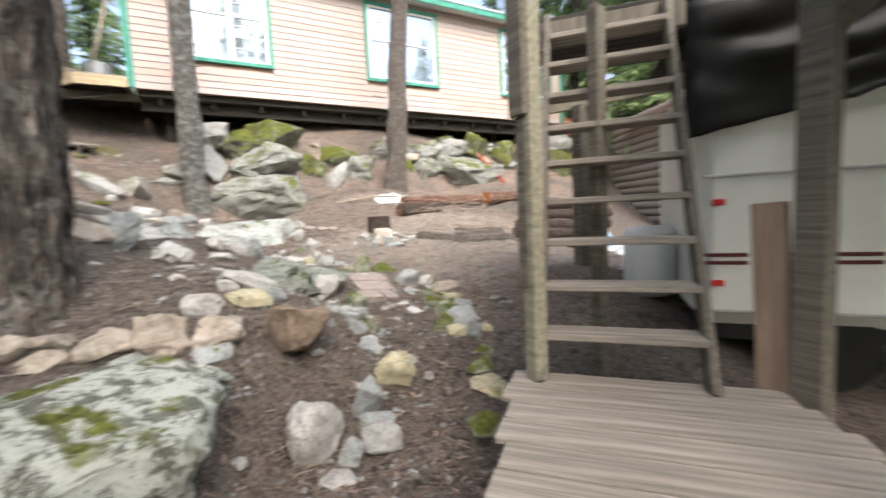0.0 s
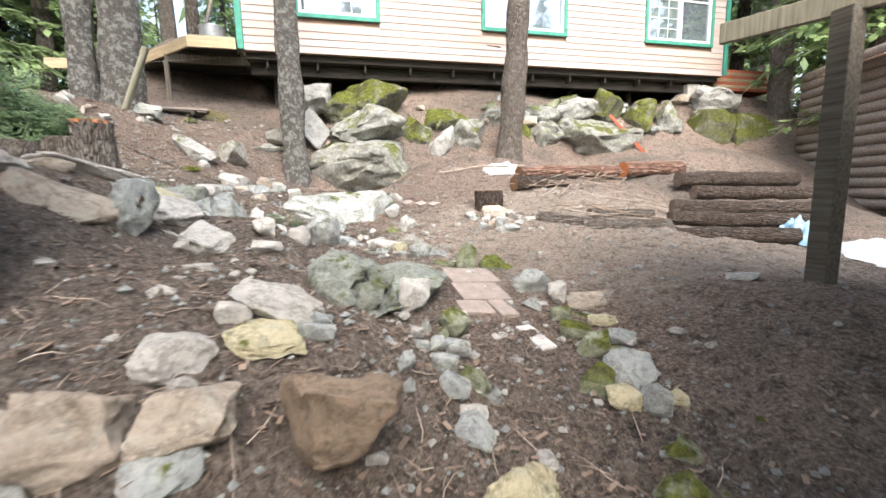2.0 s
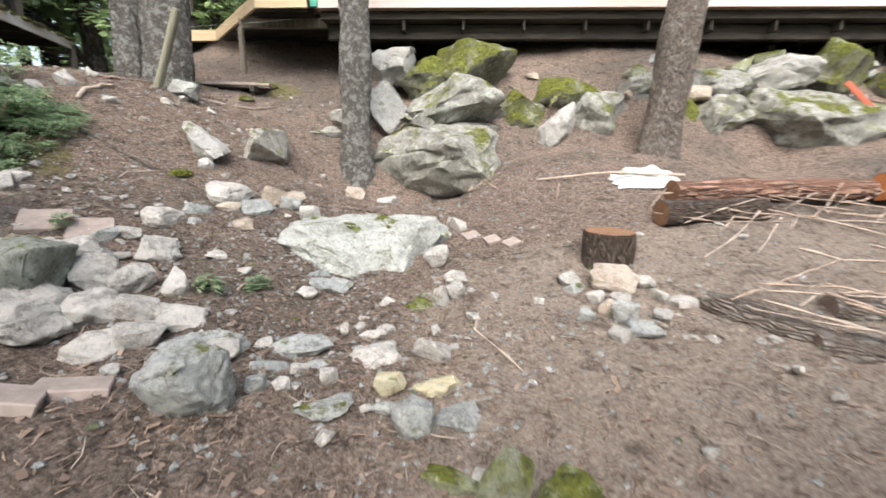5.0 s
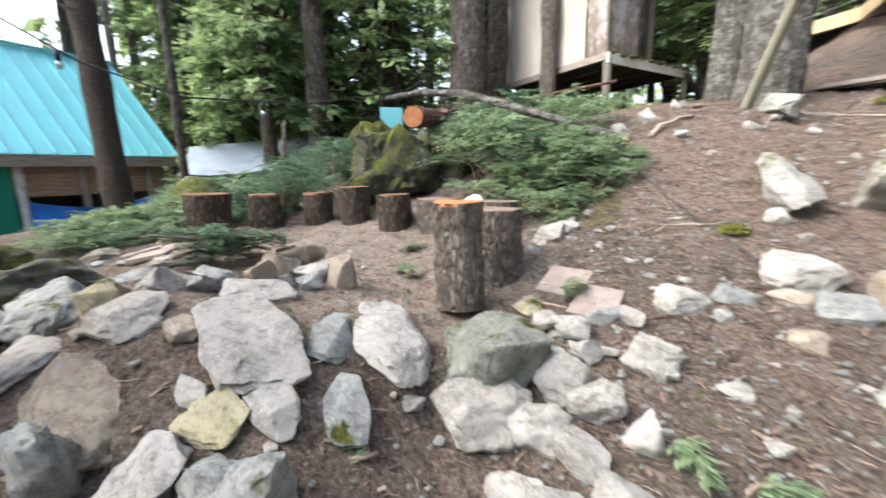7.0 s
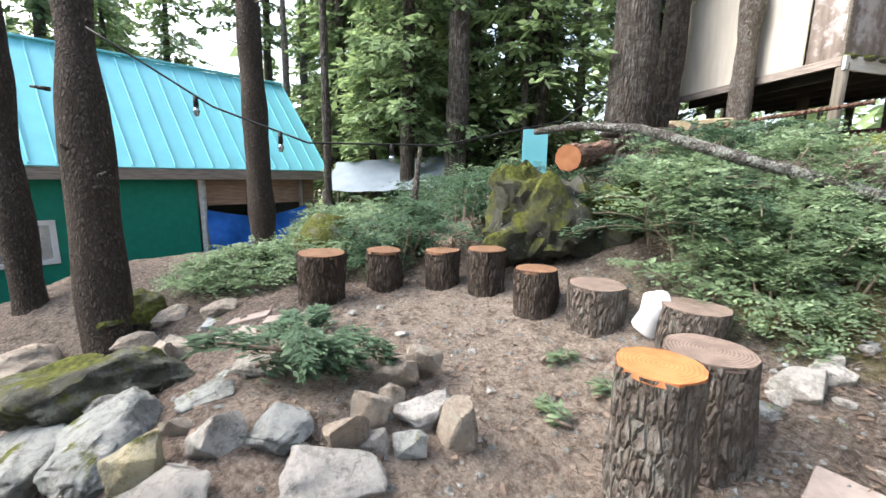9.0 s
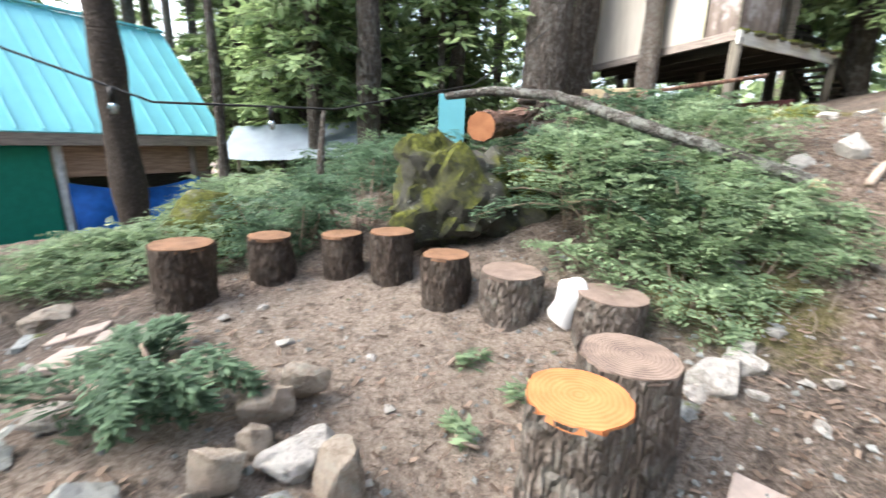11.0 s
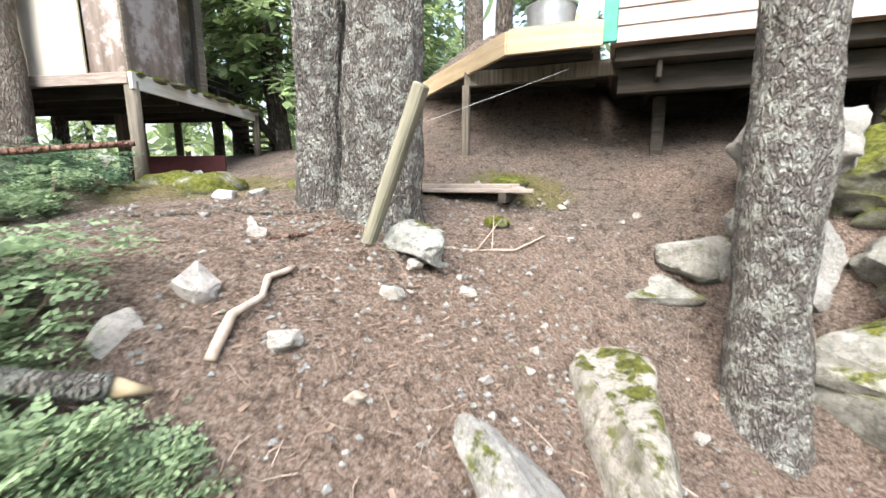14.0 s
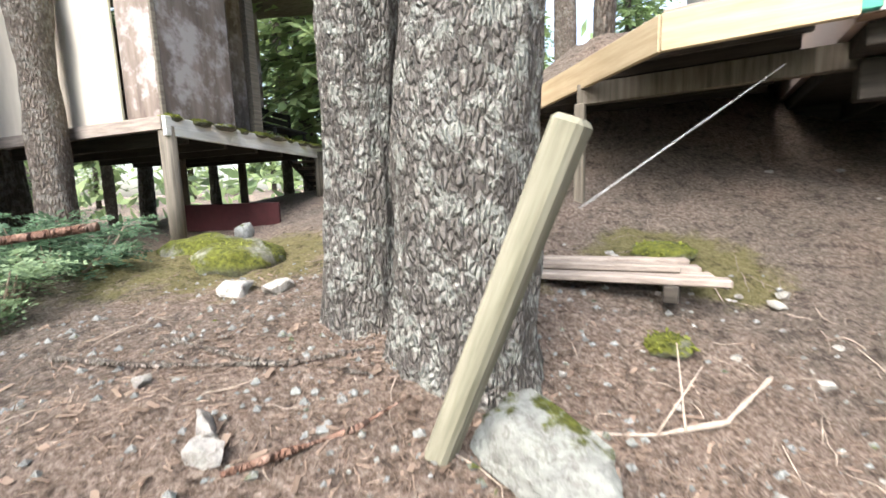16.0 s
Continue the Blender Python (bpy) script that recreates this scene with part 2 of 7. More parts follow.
def siding_paint(t, b):
    v = coords(t)
    n = noise_of(t, v, 0.45, 4)
    c = ramp(t, n, [(0.35, (0.46, 0.315, 0.255)), (0.5, (0.46, 0.375, 0.335)), (0.66, (0.42, 0.395, 0.39))])
    c = blend(t, 0.6, c, ramp(t, rnd(t), [(0, (0.42, 0.315, 0.265)), (0.4, (0.46, 0.375, 0.335)), (0.75, (0.44, 0.40, 0.385)), (1, (0.42, 0.33, 0.285))]))
    f = noise_of(t, coords(t, (4, 60, 60)), 1.0, 5)
    c = blend(t, 0.25, c, ramp(t, f, [(0.3, (0.6, 0.6, 0.6)), (0.6, (1, 1, 1))]), "MULTIPLY")
    colour(t, b, c)
    bump(t, b, f, 0.15, 0.005)


SIDING = material("salmon_siding", siding_paint, 0.7)


def plain(name, c, rough=0.6, metal=0.0, spread=0.25, scale=8.0):
    def build(t, b):
        n = noise_of(t, coords(t), scale, 6)
        colour(t, b, ramp(t, n, [(0.3, tuple(x * (1 - spread) for x in c)), (0.7, tuple(min(1, x * (1 + spread * 0.5)) for x in c))]))
        bump(t, b, n, 0.1, 0.01)
    return material(name, build, rough, metal)


GREEN_TRIM = plain("green_trim_paint", (0.06, 0.27, 0.20), 0.5)
GREEN_WALL = plain("green_wall_paint", (0.008, 0.20, 0.135), 0.6, spread=0.15)
WHITE = plain("white_vinyl", (0.70, 0.70, 0.69), 0.4, spread=0.08)
WHITE_DIRTY = plain("white_sheet", (0.56, 0.57, 0.56), 0.5, spread=0.4)
TRAILER = plain("cream_fibreglass", (0.72, 0.71, 0.64), 0.35, spread=0.1, scale=3)
STRIPE = plain("maroon_stripe", (0.10, 0.02, 0.02), 0.4)
RED = plain("red_plastic", (0.55, 0.03, 0.03), 0.4)
TEAL_ROOF = plain("teal_metal_roof", (0.22, 0.62, 0.68), 0.32, 0.0, spread=0.08, scale=1.5)
GREY_ROOF = plain("grey_metal_roof", (0.42, 0.44, 0.46), 0.4, 0.3)
BLUE_TARP = plain("blue_tarp", (0.02, 0.15, 0.55), 0.4, spread=0.35, scale=4)
SILVER_TARP = plain("silver_tarp", (0.27, 0.32, 0.37), 0.35, spread=0.2, scale=2)
BLACK = plain("black_rubber", (0.015, 0.015, 0.015), 0.5)
GALV = plain("galvanised_tub", (0.45, 0.47, 0.48), 0.4, 0.6)
PAVER = plain("pink_paver", (0.27, 0.222, 0.195), 0.9, spread=0.25, scale=14)
CONCRETE = plain("concrete", (0.45, 0.43, 0.40), 0.9)
MAROON = plain("maroon_board", (0.05, 0.013, 0.014), 0.7)
TWIG = plain("dead_twig", (0.30, 0.23, 0.18), 0.9, spread=0.5, scale=20)
PALE_TWIG = plain("barkless_branch", (0.34, 0.28, 0.23), 0.85, spread=0.3, scale=20)


def leaf(name, dark, light):
    def build(t, b):
        g = t.nodes.new("ShaderNodeNewGeometry")
        c = ramp(t, g.outputs["Random Per Island"], [(0.0, dark), (0.6, light), (1.0, tuple(x * 1.3 for x in light))])
        c = blend(t, 0.3, c, ramp(t, noise_of(t, coords(t), 1.3, 4), [(0.3, dark), (0.7, light)]))
        colour(t, b, c)
        b.inputs["Subsurface Weight"].default_value = 0.0
        tr = t.nodes.new("ShaderNodeBsdfTranslucent")
        t.links.new(c, tr.inputs["Color"])
        mx = t.nodes.new("ShaderNodeMixShader")
        mx.inputs[0].default_value = 0.45
        out = t.nodes["Material Output"]
        t.links.new(b.outputs[0], mx.inputs[1])
        t.links.new(tr.outputs[0], mx.inputs[2])
        t.links.new(mx.outputs[0], out.inputs["Surface"])
    return material(name, build, 0.55)


CONIFER = leaf("conifer_needles", (0.075, 0.115, 0.055), (0.25, 0.34, 0.17))
CONIFER_LIGHT = leaf("light_conifer_needles", (0.12, 0.18, 0.08), (0.33, 0.43, 0.20))
SHRUB = leaf("shrub_leaves", (0.085, 0.135, 0.075), (0.275, 0.37, 0.215))
SHRUB_DARK = leaf("dark_shrub_leaves", (0.035, 0.065, 0.04), (0.13, 0.21, 0.125))
MOSS = leaf("moss", (0.07, 0.085, 0.015), (0.23, 0.25, 0.045))
NEEDLE = leaf("dry_needles", (0.075, 0.052, 0.038), (0.33, 0.25, 0.195))


def pane(t, b):
    b.inputs["Base Color"].default_value = (0.40, 0.47, 0.53, 1)
    b.inputs["Specular IOR Level"].default_value = 1.0


GLASS = material("window_glass", pane, 0.04, 0.75)


# ---- mesh helpers ----
def part(name, bm, mat, parent=None, label=""):
    me = bpy.data.meshes.new(name)
    bm.to_mesh(me)
    bm.free()
    me.materials.append(mat)
    ob = new(name, me)
    if parent is not None:
        ob.parent = parent
    return tagged(ob, label)


def thing(name, label, category, group="", kind="", at=(0, 0, 0), rz=0):
    ob = new(name)
    ob.matrix_world = pose(*at, 0, 0, rz)
    return tagged(ob, label, category, group, kind)


def from_arrays(name, verts, faces, mat, parent=None, label="", smooth=False):
    me = bpy.data.meshes.new(name)
    me.from_pydata([tuple(v) for v in verts], [], [tuple(f) for f in faces])
    if smooth:
        me.polygons.foreach_set("use_smooth", [True] * len(me.polygons))
    me.materials.append(mat)
    ob = new(name, me)
    if parent is not None:
        ob.parent = parent
    return tagged(ob, label)


def box(bm, c, size, m=None, bevel=0.0):
    r = bmesh.ops.create_cube(bm, size=1.0)
    vs = r["verts"]
    bmesh.ops.scale(bm, vec=size, verts=vs)
    if bevel:
        es = list({e for v in vs for e in v.link_edges})
        vs = bmesh.ops.bevel(bm, geom=es, offset=bevel, segments=1, affect="EDGES")["verts"]
    bmesh.ops.translate(bm, vec=c, verts=vs)
    if m is not None:
        bmesh.ops.transform(bm, matrix=m, verts=vs)
    return vs


def boxed(name, c, size, mat, parent=None, label="", m=None, bevel=0.008):
    bm = bmesh.new()
    box(bm, c, size, m, min(bevel, min(size) * 0.3))
    return part(name, bm, mat, parent, label)


def beam_between(name, a, b, w, h, mat, parent=None, label="", bevel=0.006):
    """A board from a to b, w across level and h upright."""
    a, b = Vector(a), Vector(b)
    d = (b - a).normalized()
    side = d.cross(Vector((0, 0, 1)))
    side = side.normalized() if side.length > 0.05 else Vector((1, 0, 0))
    up = side.cross(d)
    m = Matrix((d, side, up)).transposed().to_4x4()
    m.translation = (a + b) / 2
    bm = bmesh.new()
    box(bm, (0, 0, 0), ((b - a).length, w, h), None, min(bevel, w * 0.3, h * 0.3))
    ob = part(name, bm, mat, parent, label)
    ob.matrix_basis = m
    return ob


def tube_mesh(points, radii, segs=16, wob=0.0, seed=0, ridges=0.0, freq=3.0, caps=True, length_step=None):
    """Vertices and faces of a round stem along points, its skin roughened."""
    pts = [Vector(p) for p in points]
    if length_step:
        fine, rad = [], []
        for k in range(len(pts) - 1):
            n = max(1, int((pts[k + 1] - pts[k]).length / length_step))
            for j in range(n):
                f = j / n
                fine.append(pts[k].lerp(pts[k + 1], f))
                rad.append(radii[k] * (1 - f) + radii[k + 1] * f)
        pts, radii = fine + [pts[-1]], rad + [radii[-1]]
    verts, faces = [], []
    ref = Vector((1, 0, 0)) if abs((pts[-1] - pts[0]).normalized().x) < 0.8 else Vector((0, 1, 0))
    for k, p in enumerate(pts):
        d = (pts[min(k + 1, len(pts) - 1)] - pts[max(k - 1, 0)]).normalized()
        s = d.cross(ref).normalized()
        u = s.cross(d)
        for j in range(segs):
            a = 2 * math.pi * j / segs
            way = s * math.cos(a) + u * math.sin(a)
            q = p + way * radii[k]
            w = 0.0
            if wob:
                w += wob * noise.noise(q * freq + Vector((seed, 0, 0)))
            if ridges:
                z = (p - pts[0]).length
                w += ridges * (abs(noise.noise(Vector((way.x * 6 + seed, way.y * 6 + way.z * 6, z * 2.2)))) * 2 - 0.5)
            verts.append(q + way * w)
    n = len(pts)
    for k in range(n - 1):
        for j in range(segs):
            faces.append((k * segs + j, k * segs + (j + 1) % segs, (k + 1) * segs + (j + 1) % segs, (k + 1) * segs + j))
    if caps:
        faces.append(tuple(reversed(range(segs))))
        faces.append(tuple((n - 1) * segs + j for j in range(segs)))
    return verts, faces


def tube(name, points, radii, mat, parent=None, label="", **kw):
    v, f = tube_mesh(points, radii, **kw)
    return from_arrays(name, v, f, mat, parent, label, smooth=True)


# ---- ground ----
BASE = (0.883, 0.081, 1.523)
MOUNDS_WIDE = [(2.4, -3.2, 8.0, -1.17), (-7.2, 6.4, 8.0, 1.49), (2.4, 11.2, 4.0, 1.79), (12.0, 8.8, 4.0, 1.33), (-2.4, 4.0, 4.0, -1.4), (12.0, 1.6, 4.0, -1.91), (-9.6, 6.4, 4.0, -0.91), (7.2, 11.2, 8.0, 0.76), (-12.0, 11.2, 8.0, 0.42)]
MOUNDS_NEAR = [(-1.4, 3.9, 2.2, 0.31), (-3.4, -1.0, 1.3, 0.38), (-6.7, -4.0, 2.2, 0.85), (-5.4, 11.8, 2.2, 2.09), (-5.4, 3.9, 2.2, 0.62), (2.0, -1.8, 1.3, 0.47), (-2.6, -0.2, 1.3, 0.46), (-1.9, 5.3, 1.3, -0.79), (-1.1, 2.1, 1.3, -0.12), (-5.0, -1.0, 1.3, 0.28), (3.6, 5.3, 1.3, -0.56), (-2.6, 4.5, 1.3, 0.51), (-1.1, 6.8, 1.3, 0.31), (5.2, 2.6, 2.2, -0.45), (-1.1, -2.5, 1.3, -0.19), (-3.4, 2.1, 1.3, 0.13), (-8.9, 5.3, 1.3, 0.43)]

MOUNDS_FINE = [(-1.6, -1.7, 0.8, 0.43), (-3.0, 4.4, 1.4, -0.22), (-2.4, 0.7, 0.45, -0.25), (-1.2, 1.0, 1.4, 0.09), (-4.7, 5.0, 1.4, 0.12), (-4.2, -0.8, 1.4, 0.1), (-1.5, -2.5, 0.45, -0.21), (-2.3, -0.7, 0.45, -0.2), (-1.5, 2.9, 0.45, -0.16), (-1.5, 5.7, 1.4, -0.12), (-1.7, -0.4, 0.45, 0.13), (-2.7, 2.2, 0.8, 0.08), (-2.75, 5.1, 0.3, -0.3), (-0.6, 5.4, 0.8, -0.5),
               (-0.6, 6.3, 0.6, -0.45), (0.8, 6.2, 0.7, -0.6), (2.0, 6.2, 0.8, -0.5), (4.5, 6.1, 0.9, -0.6), (6.0, 6.1, 0.9, -0.5), (7.5, 6.1, 0.9, -0.5), (9.3, 6.0, 0.9, -0.55)]


def height(x, y):
    """The lie of the land: a slope with mounds and hollows."""
    z = BASE[0] + BASE[1] * 30 * np.tanh(x / 30) / 10 + BASE[2] * 30 * np.tanh(y / 30) / 10
    for a, b, r, h in MOUNDS_WIDE + MOUNDS_NEAR + MOUNDS_FINE:
        z = z + h * np.exp(-((x - a) ** 2 + (y - b) ** 2) / r**2)
    return z


def ground_at(x, y):
    return float(height(x, y))


def rough_at(x, y):
    n = 0.045 * noise.noise(Vector((x * 1.7, y * 1.7, 0))) + 0.035 * noise.noise(Vector((x * 5, y * 5, 3))) + 0.02 * noise.noise(Vector((x * 13, y * 13, 7)))
    flat = math.exp(-(((x + 4.4) / 1.5) ** 2 + ((y - 0.6) / 1.3) ** 2))
    return n * (1 - 0.7 * flat)


def spread(lo, hi, step, far):
    c = list(np.arange(lo, hi, step))
    out, s = [], step
    while (out[-1] if out else hi) < far:
        s *= 1.18
        out.append((out[-1] if out else hi) + s)
    left, s = [], step
    while (left[-1] if left else lo) > -far:
        s *= 1.18
        left.append((left[-1] if left else lo) - s)
    return np.array(left[::-1] + c + out)


def make_ground():
    xs, ys = spread(-9, 6, 0.055, 600), spread(-6, 9, 0.055, 600)
    gx, gy = np.meshgrid(xs, ys)
    gz = height(gx, gy)
    rough = np.zeros_like(gz)
    for j in range(gz.shape[0]):
        for i in range(gz.shape[1]):
            x, y = gx[j, i], gy[j, i]
            if -14 < x < 12 and -8 < y < 14:
                rough[j, i] = rough_at(x, y)
    gz = gz + rough
    n, m = gz.shape
    verts = np.stack([gx, gy, gz], -1).reshape(-1, 3)
    idx = np.arange(n * m).reshape(n, m)
    faces = np.stack([idx[:-1, :-1], idx[:-1, 1:], idx[1:, 1:], idx[1:, :-1]], -1).reshape(-1, 4)
    ob = from_arrays("ground", verts.tolist(), faces.tolist(), SOIL, smooth=True)
    return tagged(ob, "sloping forest floor of brown needles and bare earth", "ground", kind="structure")


make_ground()


# ---- rocks ----
def rock_mesh(name, seed, subdiv=2, cuts=16, rough=0.05):
    """An angular stone: the hull of scattered points, its edges worn and its faces roughened; one unit wide, deep and high."""
    r = random.Random(seed)
    bm = bmesh.new()
    for _ in range(cuts):
        p = Vector((r.gauss(0, 1), r.gauss(0, 1), r.gauss(0, 1))).normalized()
        q = max(abs(p.x), abs(p.y), abs(p.z))
        p = p * (0.55 + 0.45 * (1 / q - 1) * 0.55) * r.uniform(0.82, 1.08)
        bm.verts.new(p)
    hull = bmesh.ops.convex_hull(bm, input=bm.verts)
    loose = [v for v in bm.verts if not v.link_faces]
    bmesh.ops.delete(bm, geom=loose, context="VERTS")
    bmesh.ops.dissolve_limit(bm, angle_limit=radians(14), verts=bm.verts, edges=bm.edges)
    bmesh.ops.bevel(bm, geom=list(bm.edges), offset=0.034, segments=2, affect="EDGES", profile=0.6)
    bmesh.ops.triangulate(bm, faces=bm.faces)
    for k in range(subdiv):
        long = [e for e in bm.edges if e.calc_length() > (0.22, 0.11, 0.055)[k]]
        bmesh.ops.subdivide_edges(bm, edges=long, cuts=1, use_grid_fill=True)
        bmesh.ops.triangulate(bm, faces=bm.faces)
    off = Vector((seed * 3.1, seed * 1.7, 0))
    bm.normal_update()
    moved = [v.co + v.normal * (rough * noise.noise(v.co * 2.6 + off) + rough * 0.5 * noise.noise(v.co * 7 + off) + rough * 0.3 * noise.noise(v.co * 17 + off)) for v in bm.verts]
    for v, p in zip(bm.verts, moved):
        v.co = p
    lo = [min(v.co[k] for v in bm.verts) for k in range(3)]
    hi = [max(v.co[k] for v in bm.verts) for k in range(3)]
    for v in bm.verts:
        v.co = Vector([(v.co[k] - (lo[k] + hi[k]) / 2) / (hi[k] - lo[k]) for k in range(2)] + [(v.co.z - lo[2]) / (hi[2] - lo[2])])
    for f in bm.faces:
        f.smooth = True
    me = bpy.data.meshes.new(name)
    bm.to_mesh(me)
    bm.free()
    me.materials.append(STONES[0])
    me.set_sharp_from_angle(angle=radians(32))
    return me


ROCK_MESHES = [rock_mesh("rock", k, 2, 13 + k % 5 * 2) for k in range(16)]
ROCK_LARGE = [rock_mesh("rock", 60 + k, 3, 14 + k % 5 * 2, 0.075) for k in range(10)]
TONE_LABELS = ["pale grey granite field stone on bare soil", "tan weathered field stone on bare soil", "dark grey slate stone on the soil",
               "grey stone with green moss beside the path", "yellowish rounded stone beside the path", "brown angular block of stone standing on end", "rust-stained pale stone on the soil"]


def place_rock(x, y, w, h, tone, rng, group, mesh=None, depth=None, label="", mat=None, rz=None, sink=0.22, tilt=8, z=None):
    ob = new("rock", mesh or rng.choice(ROCK_MESHES))
    ob.material_slots[0].link = "OBJECT"
    ob.material_slots[0].material = mat or STONES[tone]
    h = h * 1.15 + 0.02
    base = (ground_at(x, y) if z is None else z) - sink * h
    ob.matrix_world = pose(x, y, base, rng.uniform(-tilt, tilt), rng.uniform(-tilt, tilt), rng.uniform(0, 360) if rz is None else rz) @ Matrix.Diagonal((w * 1.08, depth or w * rng.uniform(0.72, 1.0), h, 1))
    return tagged(ob, label or TONE_LABELS[tone], "rock", group)


STONES_PATH = [(0.21, -0.14, 0.29, 0.23, 0.17, 335, 2), (0.3, -0.41, 0.14, 0.11, 0.16, 330, 0), (0.07, -0.45, 0.15, 0.12, 0.08, 334, 2), (0.51, -0.54, 0.28, 0.22, 0.1, 326, 1), (0.22, -0.66, 0.16, 0.13, 0.08, 329, 3), (0.35, -0.71, 0.11, 0.05, 0.04, 326, 3), (0.45, -0.82, 0.19, 0.15, 0.06, 323, 4), (0.17, -0.9, 0.19, 0.15, 0.09, 327, 3), (0.16, -1.14, 0.19, 0.15, 0.12, 324, 3), (0.42, -1.06, 0.18, 0.15, 0.07, 320, 2), (-0.04, -1.46, 0.16, 0.13, 0.15, 323, 3), (0.19, -1.44, 0.26, 0.21, 0.16, 318, 2), (0.02, -1.6, 0.17, 0.14, 0.1, 319, 4), (0.16, -1.67, 0.16, 0.12, 0.14, 314, 2)]
STONES_PATH_B = [(0.31, -1.67, 0.12, 0.09, 0.09, 311, 4), (-1.03, -0.1, 0.24, 0.23, 0.05, 358, 0), (-0.94, -0.64, 0.2, 0.16, 0.21, 355, 0), (-0.71, -0.88, 0.19, 0.15, 0.15, 349, 3), (-0.88, -1.19, 0.1, 0.08, 0.07, 352, 2), (-0.76, -1.18, 0.14, 0.11, 0.1, 348, 2), (-0.99, -1.13, 0.08, 0.06, 0.06, 356, 0), (-0.98, -1.27, 0.09, 0.08, 0.05, 355, 2), (-0.9, -1.4, 0.13, 0.11, 0.09, 351, 2), (-0.75, -1.45, 0.17, 0.14, 0.11, 346, 3), (-0.68, -1.55, 0.06, 0.05, 0.07, 342, 2), (-0.89, -1.55, 0.14, 0.11, 0.08, 350, 2), (-0.82, -1.66, 0.13, 0.11, 0.06, 346, 0), (-1.18, -1.43, 0.11, 0.09, 0.03, 1, 0)]
STONES_PATH_C = [(-0.79, -0.97, 0.07, 0.06, 0.07, 350, 3), (-1.14, -1.6, 0.07, 0.06, 0.1, 0, 2), (-1.13, -1.71, 0.05, 0.04, 0.07, 0, 2), (-0.89, -0.96, 0.06, 0.04, 0.07, 353, 2), (-0.18, 0.43, 0.19, 0.15, 0.23, 344, 3), (0.12, 0.47, 0.34, 0.27, 0.11, 340, 3), (-0.59, 0.75, 0.2, 0.16, 0.15, 352, 2), (-0.35, 0.86, 0.24, 0.19, 0.1, 349, 2), (-0.4, 0.5, 0.22, 0.11, 0.05, 348, 3), (-1.66, -1.47, 0.39, 0.33, 0.09, 19, 0), (-1.68, -1.69, 0.25, 0.22, 0.06, 23, 4), (-1.79, -1.62, 0.12, 0.09, 0.07, 26, 0), (-1.5, -1.6, 0.15, 0.12, 0.06, 15, 2), (-1.48, -1.5, 0.11, 0.09, 0.05, 13, 2)]
STONES_PATH_D = [(-2.43, -0.34, 0.35, 0.28, 0.15, 26, 0), (-2.28, -0.12, 0.22, 0.18, 0.15, 22, 2), (-2.2, -0.55, 0.38, 0.3, 0.18, 24, 0), (-1.86, -0.4, 0.13, 0.1, 0.1, 16, 0), (-1.66, -0.27, 0.17, 0.13, 0.1, 11, 0), (-1.81, -0.62, 0.17, 0.13, 0.06, 16, 0), (-2.55, -0.64, 0.23, 0.18, 0.29, 31, 2), (1.94, -0.64, 0.22, 0.18, 0.07, 307, 0)]
STONES_TERRACE = [(-3.1, -2.17, 0.51, 0.41, 0.19, 27, 0), (-2.95, -2.04, 0.32, 0.25, 0.12, 23, 0), (-2.95, -1.87, 0.22, 0.18, 0.05, 22, 0), (-2.77, -2.05, 0.18, 0.14, 0.08, 20, 1), (-2.65, -2.12, 0.27, 0.12, 0.06, 18, 1), (-2.61, -1.99, 0.18, 0.15, 0.08, 16, 1), (-2.4, -2.02, 0.24, 0.19, 0.08, 12, 1), (-2.27, -2.15, 0.17, 0.14, 0.06, 10, 2), (-2.13, -2.01, 0.29, 0.23, 0.2, 6, 6), (-1.88, -1.96, 0.28, 0.22, 0.15, 0, 1), (-1.9, -2.07, 0.2, 0.18, 0.05, 1, 2), (-1.93, -1.82, 0.23, 0.18, 0.12, 1, 0), (-1.48, -1.93, 0.36, 0.29, 0.34, 353, 5), (-1.43, -2.43, 0.3, 0.24, 0.3, 350, 0)]
STONES_TERRACE_B = [(-1.07, -2.29, 0.17, 0.13, 0.21, 342, 2), (-0.79, -2.06, 0.27, 0.22, 0.2, 338, 4), (-1.03, -2.39, 0.21, 0.11, 0.05, 340, 2), (-1.06, -2.56, 0.22, 0.18, 0.13, 339, 0), (-1.37, -2.7, 0.18, 0.14, 0.06, 346, 0), (-1.26, -2.59, 0.12, 0.09, 0.15, 344, 2), (-0.1, -2.34, 0.34, 0.29, 0.08, 323, 4), (-0.43, -2.72, 0.21, 0.17, 0.11, 323, 3), (-0.06, -2.11, 0.22, 0.18, 0.09, 325, 3), (-0.85, -1.76, 0.18, 0.18, 0.04, 341, 2), (0.11, -1.91, 0.16, 0.13, 0.07, 324, 3), (-3.9, -1.93, 0.24, 0.19, 0.11, 37, 0), (-3.77, -2.13, 0.22, 0.18, 0.14, 38, 0), (-3.76, -1.84, 0.25, 0.2, 0.17, 35, 0)]
